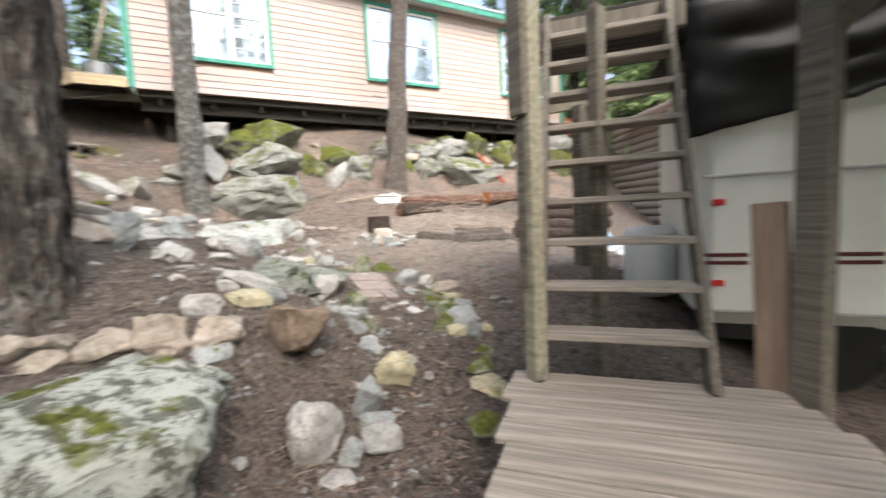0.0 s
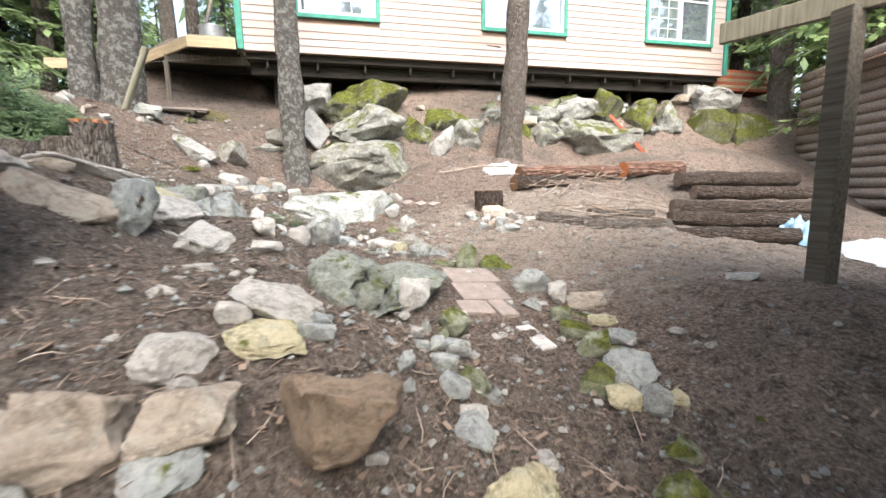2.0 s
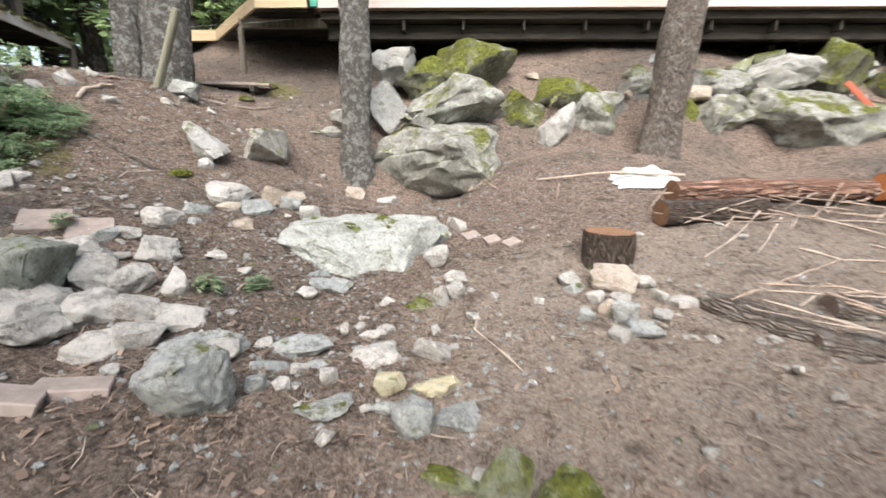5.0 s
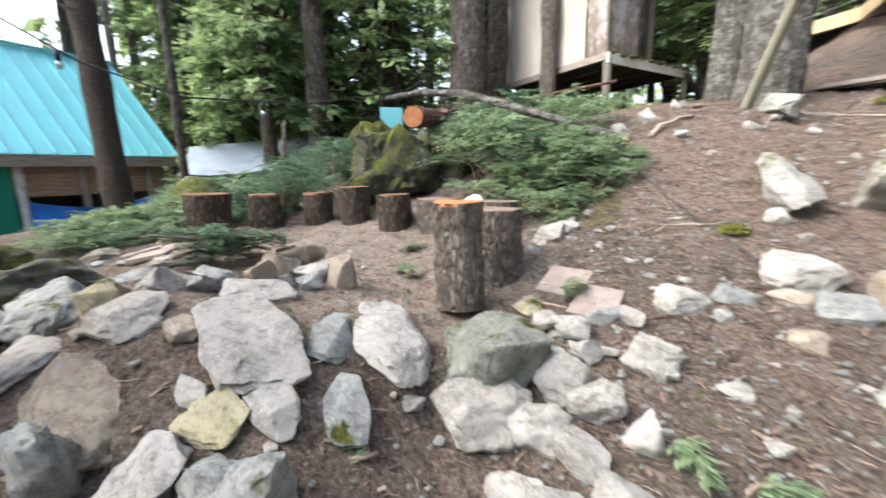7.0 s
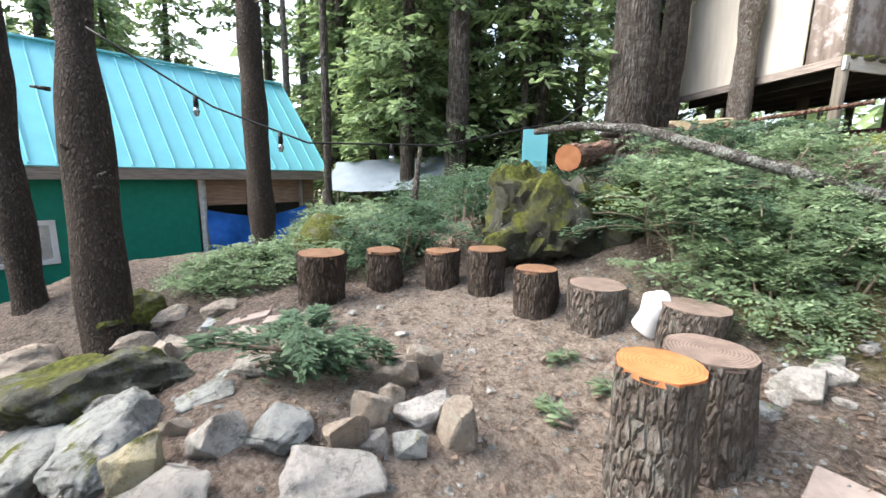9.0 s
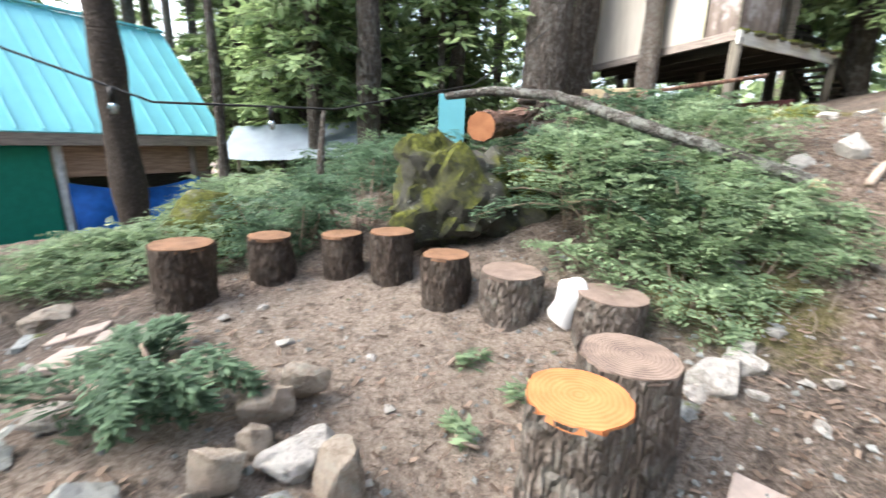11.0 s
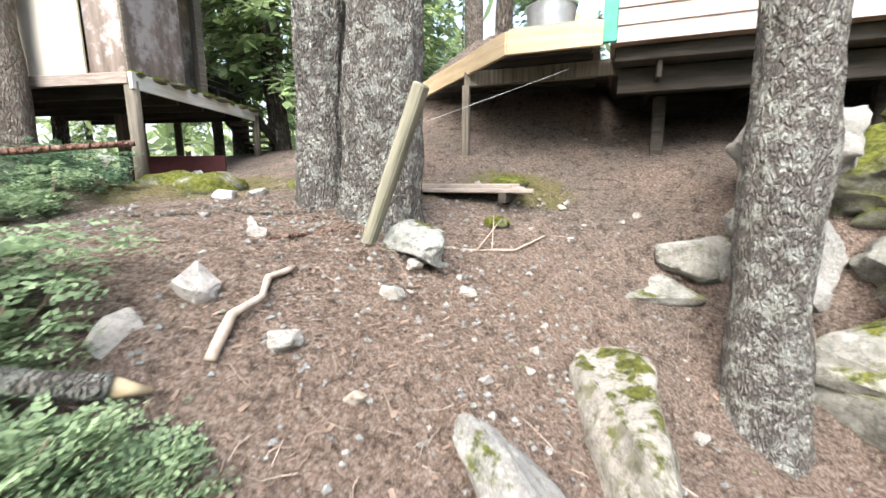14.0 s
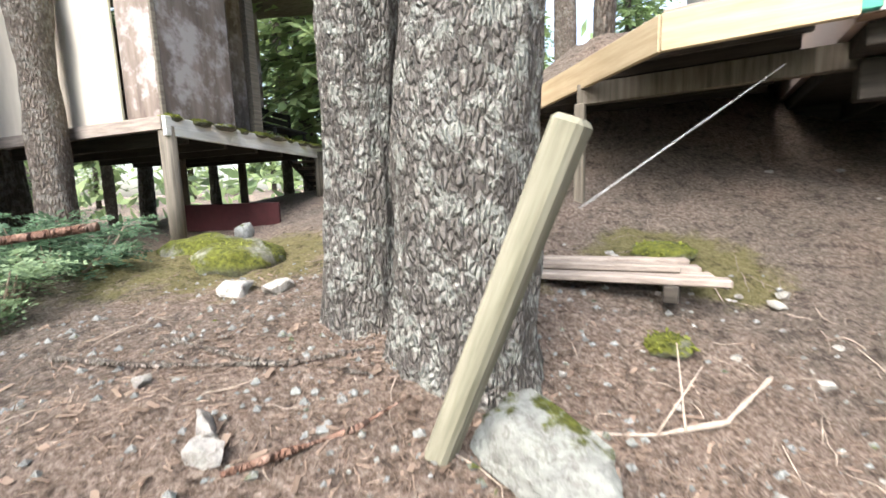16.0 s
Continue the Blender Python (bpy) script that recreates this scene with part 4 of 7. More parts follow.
def lying_log(a, b, r, bark_mat, cut, label, group="felled logs", seed=0, r2=None):
    a, b = Vector(a), Vector(b)
    ob = thing("log", label, "log", group)
    ob.matrix_world = Matrix.Translation(a) @ (b - a).to_track_quat("Z", "Y").to_matrix().to_4x4()
    length = (b - a).length
    v, f = tube_mesh([(0, 0, 0), (0, 0, length)], [r, r2 or r * 0.92], 24, 0.03, seed, 0.015, 2.5, caps=False, length_step=0.06)
    from_arrays("bark", v, f, bark_mat, ob, smooth=True)
    for ring, z in ((v[:24], 0.0), (v[-24:], length)):
        bm = bmesh.new()
        bm.faces.new([bm.verts.new((p[0] * 0.97, p[1] * 0.97, z)) for p in ring])
        part("cut_face", bm, cut, ob)
    return ob


lying_log((1.75, 3.5, 1.16), (4.1, 3.95, 1.2), 0.125, BARK_RED, CUT_BROWN, "long reddish-barked felled log", seed=1)
lying_log((4.25, 3.95, 1.22), (5.8, 4.15, 1.24), 0.16, BARK_RED, CUT_ORANGE, "thick log with a fresh orange cut end", seed=2)
lying_log((1.5, 3.1, 0.98), (2.6, 3.35, 1.0), 0.12, BARK_LOG, CUT_BROWN, "short dark log behind the stump", seed=3)
lying_log((5.0, 3.35, 1.0), (7.3, 2.85, 0.95), 0.15, BARK_LOG, CUT_GREY, "thick grey-brown felled log", seed=4)
lying_log((4.7, 2.65, 0.75), (6.7, 2.2, 0.7), 0.12, BARK_LOG, CUT_GREY, "grey-brown felled log of the pile", seed=5)
lying_log((3.6, 1.95, 0.55), (5.6, 1.3, 0.5), 0.11, BARK_LOG, CUT_GREY, "grey-brown felled log of the pile", seed=6)
lying_log((3.25, 1.6, 0.42), (5.0, 0.95, 0.36), 0.115, BARK_LOG, CUT_GREY, "grey-brown felled log of the pile", seed=7)
lying_log((3.05, 1.28, 0.22), (4.35, 0.65, 0.2), 0.12, BARK_LOG, CUT_GREY, "thick dark log at the front of the pile", seed=8)
lying_log((1.75, 1.5, 0.38), (3.0, 1.35, 0.34), 0.10, BARK_PINE, CUT_GREY, "pale barkless log lying in the brush", seed=9)
lying_log((1.35, 1.95, 0.5), (1.85, 1.5, 0.4), 0.09, BARK_PINE, CUT_GREY, "pale short log lying in the brush", seed=10)
lying_log((2.1, 1.85, 0.5), (3.1, 1.8, 0.46), 0.09, BARK_PINE, CUT_GREY, "pale log lying in the brush", seed=11)
lying_log((-6.2, 1.42, 2.42), (-7.4, 2.2, 2.55), 0.135, BARK_RED, endgrain("reddish_cut", (0.30, 0.11, 0.05), (0.42, 0.19, 0.09)), "log with a red-brown cut end on the mossy boulder", "", 12)


# ---- standing trees ----
def big_trunk(x, y, r, h, mat, label, lean=(0, 0), seed=0, ridges=0.03, step=0.06, segs=56, flare=1.45, base=None):
    z0 = (ground_at(x, y) if base is None else base) - 0.3
    ob = thing("tree", label, "tree", at=(x, y, z0))
    pts, rad = [], []
    n = 24
    for k in range(n + 1):
        f = k / n
        z = h * f**1.6
        pts.append((lean[0] * z / h, lean[1] * z / h, z))
        rad.append(r * (1 - 0.35 * z / h) * (1 + (flare - 1) * math.exp(-z / 0.22)))
    v, f = tube_mesh(pts, rad, segs, 0.05, seed, ridges, 1.3, caps=True, length_step=step)
    from_arrays("trunk", v, f, mat, ob, smooth=True)
    return ob


def stubs(tree, n, h0, h1, r, mat, seed, length=(0.05, 0.3)):
    g = random.Random(seed)
    for k in range(n):
        z, a = g.uniform(h0, h1), g.uniform(0, 6.28)
        d = Vector((math.cos(a), math.sin(a), g.uniform(-0.1, 0.4)))
        p = Vector((math.cos(a) * r * 0.8, math.sin(a) * r * 0.8, z))
        tube("branch_stub", [p, p + d * g.uniform(*length)], [0.016, 0.008], mat, tree, segs=6)


big_trunk(-2.85, -1.62, 0.265, 9, BARK_DARK, "big dark furrowed conifer trunk with a flared base", (0.1, 0.2), 1, 0.06, 0.04, 80)
big_trunk(-2.16, 5.85, 0.25, 10, BARK_GREY, "grey scaly conifer trunk beside the boulders", (0.0, 0.5), 2, 0.02, 0.08)
big_trunk(2.45, 5.6, 0.27, 10, BARK_PINE, "leaning conifer trunk above the felled logs", (0.9, 0.3), 3, 0.025, 0.08)
big_trunk(-5.02, 5.62, 0.33, 10, BARK_GREY, "large lichen-covered grey trunk, one of a pair", (0.35, 0.3), 4, 0.03, 0.05)
big_trunk(-5.62, 5.62, 0.21, 10, BARK_GREY, "slimmer lichen-covered trunk, one of a pair", (0.1, 0.5), 5, 0.025, 0.06)
t1 = big_trunk(-5.02, -2.42, 0.175, 10, BARK_FIR, "brown conifer trunk with knots and dead stubs", (-1.75, -1.3), 6, 0.006, 0.1, 40, 1.3)
stubs(t1, 14, 0.6, 5, 0.16, BARK_DARK, 3, (0.02, 0.12))
big_trunk(-5.9, -3.95, 0.15, 10, BARK_FIR, "dark leaning conifer trunk at the clearing edge", (-1.0, -1.2), 7, 0.01, 0.12, 32, 1.3)
big_trunk(-8.5, -2.75, 0.2, 11, BARK_FIR, "dark straight conifer trunk near the green building", (-0.9, -0.5), 8, 0.012, 0.12, 32, 1.2)
big_trunk(-11.7, 4.1, 0.5, 13, BARK_DARK, "very thick dark conifer trunk beside the shed", (-0.1, 0.2), 9, 0.03, 0.14, 40, 1.2)
big_trunk(-12.6, 5.3, 0.3, 13, BARK_DARK, "dark conifer trunk beside the shed", (0.1, 0.2), 10, 0.02, 0.14, 32, 1.2)
big_trunk(-10.75, 5.9, 0.21, 12, BARK_PINE, "grey trunk growing up past the shed deck", (-0.2, 0.1), 11, 0.015, 0.12, 32, 1.2)
big_trunk(-12.2, 0.3, 0.27, 14, BARK_DARK, "mossy dark conifer trunk in the woods", (-0.1, 0.1), 12, 0.015, 0.15, 28, 1.2)


for tree_ob, rr in [(o, 0.2) for o in list(scene.objects) if o.name.startswith('tree') and not o.name.startswith('tree_')]:
    stubs(tree_ob, 4, 2.2, 6, rr, BARK_PINE, hash(round(tree_ob.location.x * 100)) % 1000, (0.1, 0.35))


# ---- conifers of the surrounding woods ----
def conifer_meshes(seed, h, crown_from, spread_r, n_branch, per, size, sparse=1.0):
    g = random.Random(seed)
    r0 = 0.012 * h + 0.05
    tv, tf = tube_mesh([(0, 0, -0.3), (0.02 * h * g.uniform(-1, 1), 0, h * 0.5), (0, 0, h)], [r0, r0 * 0.6, 0.02], 12, 0.02, seed, 0, 2, length_step=0.5)
    trunk = bpy.data.meshes.new("trunk")
    trunk.from_pydata([tuple(p) for p in tv], [], tf)
    trunk.polygons.foreach_set("use_smooth", [True] * len(trunk.polygons))
    verts, faces = [], []
    bv, bf = [], []
    for k in range(n_branch):
        f = (k + g.random()) / n_branch
        z = h * (crown_from + (1 - crown_from) * f)
        length = spread_r * (1 - f) ** 0.75 * g.uniform(0.55, 1.15) + 0.15
        a = g.uniform(0, 6.283)
        d = Vector((math.cos(a), math.sin(a), 0))
        side = Vector((-d.y, d.x, 0))
        droop = g.uniform(0.15, 0.5)
        p0 = Vector((0, 0, z))
        tip = p0 + d * length + Vector((0, 0, -droop * length))
        o = len(bv)
        for q, w in ((p0, 0.018), (tip, 0.004)):
            bv += [q + side * w, q - side * w, q + Vector((0, 0, w * 1.6))]
        bf += [(o, o + 1, o + 4, o + 3), (o + 1, o + 2, o + 5, o + 4), (o + 2, o, o + 3, o + 5)]
        for _ in range(int(per * length / spread_r * 1.4) + 3):
            u = g.uniform(0.12, 1.0)
            c = p0.lerp(tip, u) + side * g.gauss(0, 0.16 * length * (1.1 - u)) + Vector((0, 0, g.uniform(-0.12, 0.05)))
            ax = (d * g.uniform(0.2, 1) + side * g.uniform(-1, 1) + Vector((0, 0, g.uniform(-0.7, 0.1)))).normalized()
            s = size * g.uniform(0.6, 1.3)
            wd = ax.cross(Vector((g.uniform(-0.5, 0.5), g.uniform(-0.5, 0.5), 1))).normalized() * s * 0.22
            o = len(verts)
            verts += [c, c + ax * s * 0.5 + wd, c + ax * s, c + ax * s * 0.5 - wd]
            faces.append((o, o + 1, o + 2, o + 3))
    crown = bpy.data.meshes.new("crown")
    crown.from_pydata([tuple(p) for p in verts], [], faces)
    limbs = bpy.data.meshes.new("bough_frame")
    limbs.from_pydata([tuple(p) for p in bv], [], bf)
    return trunk, limbs, crown


def conifer(meshes, label, mat, bark_mat):
    ob = thing("conifer", label, "tree", "conifers of the woods")
    for me, m in zip(meshes, (bark_mat, bark_mat, mat)):
        me.materials.append(m)
        c = new(me.name.split(".")[0], me)
        c.parent = ob
    return ob


FIR_A = conifer(conifer_meshes(1, 17, 0.16, 2.6, 170, 46, 0.34), "tall dark fir in the woods", CONIFER, BARK_DARK)
FIR_B = conifer(conifer_meshes(2, 14, 0.10, 2.2, 170, 46, 0.30), "bright green young conifer in the woods", CONIFER_LIGHT, BARK_DARK)
FIR_C = conifer(conifer_meshes(3, 20, 0.42, 2.4, 130, 40, 0.34), "tall fir with a bare lower trunk", CONIFER, BARK_PINE)
FIR_D = conifer(conifer_meshes(4, 7, 0.05, 1.5, 120, 40, 0.22), "small light green conifer", CONIFER_LIGHT, BARK_DARK)
woods = random.Random(11)
firs = [FIR_A, FIR_B, FIR_C, FIR_D]
spots = []
for k in range(400):
    a, d = woods.uniform(0, 6.283), woods.uniform(13, 46)
    x, y = -3 + math.cos(a) * d, 2 + math.sin(a) * d
    in_house = -9 < x < 13 and 6 < y < 19
    in_green = -24 < x < -6 and -16 < y < -2.5
    in_shed = -16 < x < -8 and 4.5 < y < 12
    near_path = -13 < x < 12 and -9 < y < 8
    if in_house or in_green or in_shed or near_path or (y < -6 and d < 16):
        continue
    if all((x - p) ** 2 + (y - q) ** 2 > 5.5 for p, q in spots):
        spots.append((x, y))
spots = spots[:120]
fixed = [(-20.5, -8.6), (-19.2, -11.2), (-17.4, -12.6), (-15.6, -13.6), (-13.6, -15.2), (-11.5, -16.4), (-22.5, -6.0), (-21.8, -11.5), (-18.6, -14.8), (-15.0, -17.2), (-9.5, -17.8), (-24, -9), (-18.5, -4.2), (-20.0, -2.9), (-17.0, -2.0), (-23, -3.5), (-10.6, 10.8), (-14.8, -2.2), (-14.5, 0.6), (-16, 1.8), (-13.2, -1.0), (-15.5, -0.8), (-17.5, 3.5), (-13.8, 2.4), (-19, -1.5), (-8.2, 12.5), (-11.5, 13.5), (-9.6, 14.5), (-14, 12.8), (12.5, 9.0), (13.5, 6.0), (-6.6, 13.5), (12, 4.5)]
first = set()
for k, (x, y) in enumerate(fixed + spots):
    src = firs[woods.choice((0, 1, 2, 1, 1, 3))]
    s = woods.uniform(0.8, 1.25)
    m = pose(x, y, ground_at(x, y) - 0.1, woods.uniform(-2, 2), woods.uniform(-2, 2), woods.uniform(0, 360))
    if src.name not in first:
        first.add(src.name)
        src.matrix_world = m
        continue
    copy_thing(src, m).scale = (s, s, s)


def far_woods():
    g = random.Random(9)
    verts, faces = [], []
    for k in range(9000):
        a = g.uniform(0, 6.283)
        low = k < 3000
        d = g.uniform(17, 30) if low else g.uniform(34, 60)
        x, y = -3 + math.cos(a) * d, 2 + math.sin(a) * d
        if -25 < x < -5 and -17 < y < -2 or -9 < x < 13 and 5 < y < 17 or -16 < x < -8 and 4 < y < 12:
            continue
        z = ground_at(x, y) + (g.uniform(0, 1.4) if low else g.uniform(0, 15) * g.uniform(0.4, 1))
        s = g.uniform(0.25, 0.5) if low else g.uniform(0.6, 1.4)
        ax = Vector((g.gauss(0, 1), g.gauss(0, 1), g.gauss(-0.4, 0.5))).normalized()
        wd = ax.cross(Vector((g.gauss(0, 1), g.gauss(0, 1), g.gauss(0, 1)))).normalized() * s * 0.35
        c = Vector((x, y, z))
        o = len(verts)
        verts += [c - ax * s, c + wd, c + ax * s, c - wd]
        faces.append((o, o + 1, o + 2, o + 3))
    tagged(from_arrays("far_woods", verts, faces, CONIFER_LIGHT), "dense green undergrowth and distant forest foliage", "woods", kind="stuff")


far_woods()

# slim bare trunks between the crowns
for k, (x, y, r) in enumerate(((-14, 1.7, 0.09), (-13.4, 2.1, 0.1), (-13.8, 2.6, 0.09), (-15, -1.6, 0.12), (-16, -0.4, 0.14), (-17, 0.9, 0.13), (-12.5, -2.9, 0.11), (-8.9, -0.45, 0.05),
                               (-9.6, 12.2, 0.22), (-8.2, 11.3, 0.2), (-12.3, 12.4, 0.16), (-13.6, 11.6, 0.14), (-5.8, 13.2, 0.22), (-20, -4.8, 0.2), (-21, -6.6, 0.2), (-21.5, -8.4, 0.22), (11.6, 6.6, 0.3), (-11.2, 11.4, 0.12), (-14.7, 10.2, 0.13), (-16, 8.4, 0.12),
                               (-18.2, 2.2, 0.13), (-19.5, 3.6, 0.16), (-17.6, 0.1, 0.1), (-18.8, -1.0, 0.14), (-20.6, 0.9, 0.17), (-16.4, 2.9, 0.09), (-22, -2.4, 0.18), (-19.0, 5.0, 0.14), (-15.2, 3.9, 0.08), (-17.0, -3.0, 0.12), (-21.2, 2.6, 0.15), (-18.4, -6.2, 0.16))):
    big_trunk(x, y, r, 12 if r > 0.06 else 1.7, BARK_PINE if k % 3 else BARK_DARK, "slim bare conifer trunk at the edge of the woods" if r > 0.06 else "short broken sapling trunk", (woods.uniform(-0.3, 0.3), woods.uniform(-0.3, 0.3)), 20 + k, 0.0, 0.5, 14, 1.15)


# ---- shrubs, moss and needles ----
def leaf_cloud(centers, n, size, rng2, flat=0.5, width=0.42, layered=False):
    verts, faces = [], []
    for (cx, cy, cz), (rx, ry, rz) in centers:
        for _ in range(n):
            u = Vector((rng2.gauss(0, 1), rng2.gauss(0, 1), rng2.gauss(0, 1))).normalized() * rng2.uniform(0.45, 1.0)
            c = Vector((cx + u.x * rx, cy + u.y * ry, cz + abs(u.z) * rz))
            out = Vector((u.x, u.y, u.z * 0.6 + rng2.uniform(-0.6, 0.4))).normalized()
            ax = (out + Vector((rng2.uniform(-0.8, 0.8), rng2.uniform(-0.8, 0.8), rng2.uniform(-0.5, 0.5)))).normalized()
            s = size * rng2.uniform(0.55, 1.4)
            nrm = Vector((rng2.uniform(-flat, flat), rng2.uniform(-flat, flat), 1))
            wd = ax.cross(nrm).normalized() * s * width
            o = len(verts)
            mid = c + ax * s * 0.45
            verts += [c, mid + wd, c + ax * s, mid - wd]
            faces.append((o, o + 1, o + 2, o + 3))
    return verts, faces


def spray_cloud(centers, n, size, g):
    """Drooping sprays with paired leaflets, growing outwards from each clump."""
    verts, faces = [], []
    for (cx, cy, cz), (rx, ry, rz) in centers:
        for _ in range(n):
            a = g.uniform(0, 6.283)
            d = Vector((math.cos(a), math.sin(a), g.uniform(-0.1, 0.75))).normalized()
            u = g.uniform(0.1, 0.75)
            p = Vector((cx + d.x * rx * u, cy + d.y * ry * u, cz + rz * g.uniform(0.0, 0.9)))
            length = size * g.uniform(3.2, 6.0)
            side = d.cross(Vector((g.uniform(-0.5, 0.5), g.uniform(-0.5, 0.5), 1))).normalized()
            steps = 5
            for k in range(1, steps + 1):
                f = k / steps
                q = p + d * length * f + Vector((0, 0, -0.35 * length * f * f))
                for sgn in (-1, 1):
                    ax = (d * 0.75 + side * sgn + Vector((0, 0, g.uniform(-0.4, 0.15)))).normalized()
                    s = size * (1.15 - 0.5 * f) * g.uniform(0.75, 1.25)
                    wd = ax.cross(d.cross(side) + Vector((g.uniform(-0.4, 0.4), g.uniform(-0.4, 0.4), 0))).normalized() * s * 0.34
                    o = len(verts)
                    verts += [q, q + ax * s * 0.5 + wd, q + ax * s, q + ax * s * 0.5 - wd]
                    faces.append((o, o + 1, o + 2, o + 3))
    return verts, faces


def shrub(x, y, r, h, n, size, mat, label, seed, width=0.42, clumps=9):
    g = random.Random(seed)
    z0 = ground_at(x, y)
    ob = thing("shrub", label, "shrub", "shrubs of the bank", at=(x, y, z0))
    cs = []
    for _ in range(clumps):
        a, d = g.uniform(0, 6.28), r * math.sqrt(g.random())
        px, py = math.cos(a) * d, math.sin(a) * d
        q = r * g.uniform(0.22, 0.42)
        cs.append(((px, py, ground_at(x + px, y + py) - z0 + h * g.uniform(-0.1, 1.1)), (q, q, q * 0.8)))
    v, f = spray_cloud(cs, n, size, g)
    from_arrays("leaves", v, f, mat, ob)
    bv, bf = [], []
    for (cx, cy, cz), q in cs:
        v2, f2 = tube_mesh([(cx * 0.5, cy * 0.5, -0.05 + ground_at(x + cx * 0.5, y + cy * 0.5) - z0), (cx * 0.8, cy * 0.8, cz * 0.6), (cx, cy, cz + q[2] * 0.5)], [0.012, 0.009, 0.004], 6, caps=False)
        bf += [tuple(i + len(bv) for i in face) for face in f2]
        bv += v2
    tagged(from_arrays("stem", bv, bf, TWIG, ob), kind="stuff")
    return ob


S_MAIN = "bright green leafy shrub on the bank"
S_DARK = "dark green cedar brush on the bank"
for k, (x, y, r, h, mat, size) in enumerate((
        (-4.85, 2.6, 0.45, 0.3, SHRUB, 0.06), (-4.55, 2.75, 0.26, 0.16, SHRUB, 0.05), (-5.3, 2.45, 0.5, 0.32, SHRUB, 0.06), (-5.6, 3.1, 0.5, 0.2, SHRUB, 0.07),
        (-5.1, 2.15, 0.42, 0.5, SHRUB, 0.075), (-5.75, 2.2, 0.45, 0.6, SHRUB, 0.085), (-6.0, 2.75, 0.6, 0.4, SHRUB, 0.085), (-6.6, 2.6, 0.6, 0.5, SHRUB_DARK, 0.09),
        (-4.7, 3.1, 0.3, 0.08, SHRUB, 0.05), (-6.9, 0.35, 0.55, 0.6, SHRUB_DARK, 0.08), (-6.5, -0.35, 0.5, 0.4, SHRUB_DARK, 0.08), (-7.0, -0.6, 0.5, 0.35, SHRUB_DARK, 0.08),
        (-6.4, -1.4, 0.5, 0.25, SHRUB, 0.08), (-5.05, 2.9, 0.4, 0.16, SHRUB, 0.055), (-4.55, 2.35, 0.28, 0.16, SHRUB, 0.055), (-9.6, -1.4, 0.8, 0.5, SHRUB, 0.1), (-10.8, -0.7, 0.9, 0.6, SHRUB_DARK, 0.11), (-11.4, -2.4, 0.8, 0.4, SHRUB, 0.11), (-8.4, -1.5, 0.6, 0.35, SHRUB, 0.09), (-9.2, -0.2, 0.8, 0.6, SHRUB_DARK, 0.1), (-10.0, 0.9, 0.9, 0.6, SHRUB_DARK, 0.1), (-11.5, 1.2, 0.9, 0.6, SHRUB, 0.11), (-12.6, 0.2, 0.9, 0.6, SHRUB, 0.12), (-8.0, 0.9, 0.6, 0.5, SHRUB_DARK, 0.09), (-7.0, -1.9, 0.45, 0.2, SHRUB, 0.085), (-6.2, -2.1, 0.4, 0.2, SHRUB, 0.08), (-8.0, 3.6, 0.6, 0.35, SHRUB_DARK, 0.085),
        (-8.6, 5.2, 0.5, 0.3, SHRUB_DARK, 0.075), (-7.9, 4.6, 0.4, 0.25, SHRUB, 0.07), (-9.5, 5.6, 0.5, 0.3, SHRUB_DARK, 0.075), (-4.3, -3.7, 0.6, 0.4, SHRUB_DARK, 0.08))):
    shrub(x, y, r * 1.2, h, 34, size * 0.62, mat, S_MAIN if mat is SHRUB else S_DARK, 100 + k, 0.2, 14)


def moss_mound(x, y, r, h, seed, label="bright green cushion of moss", z=None):
    g = random.Random(seed)
    z0 = ground_at(x, y) if z is None else z
    ob = thing("moss_cushion", label, "moss", "moss cushions", at=(x, y, z0))
    bm = bmesh.new()
    bmesh.ops.create_icosphere(bm, subdivisions=3, radius=1)
    for v in bm.verts:
        v.co = Vector((v.co.x * r, v.co.y * r, v.co.z * h)) * (1 + 0.25 * noise.noise(v.co * 2.2 + Vector((seed, 0, 0))))
    for f in bm.faces:
        f.smooth = True
    part("cushion", bm, MOSSY, ob)
    v, f = leaf_cloud([((0, 0, 0), (r, r, h))], 500, 0.03, g, 1.0, 0.3)
    tagged(from_arrays("tuft_cover", v, f, MOSS, ob), kind="stuff")


for k, (x, y, r, h) in enumerate(((-6.2, 6.35, 0.3, 0.15), (-7.6, 6.2, 0.4, 0.2), (-8.4, 6.35, 0.4, 0.18), (-4.3, 7.35, 0.22, 0.08), (-4.2, 6.4, 0.12, 0.06), (-7.0, -1.25, 0.45, 0.6), (-3.35, 3.3, 0.1, 0.05))):
    moss_mound(x, y, r, h, k)


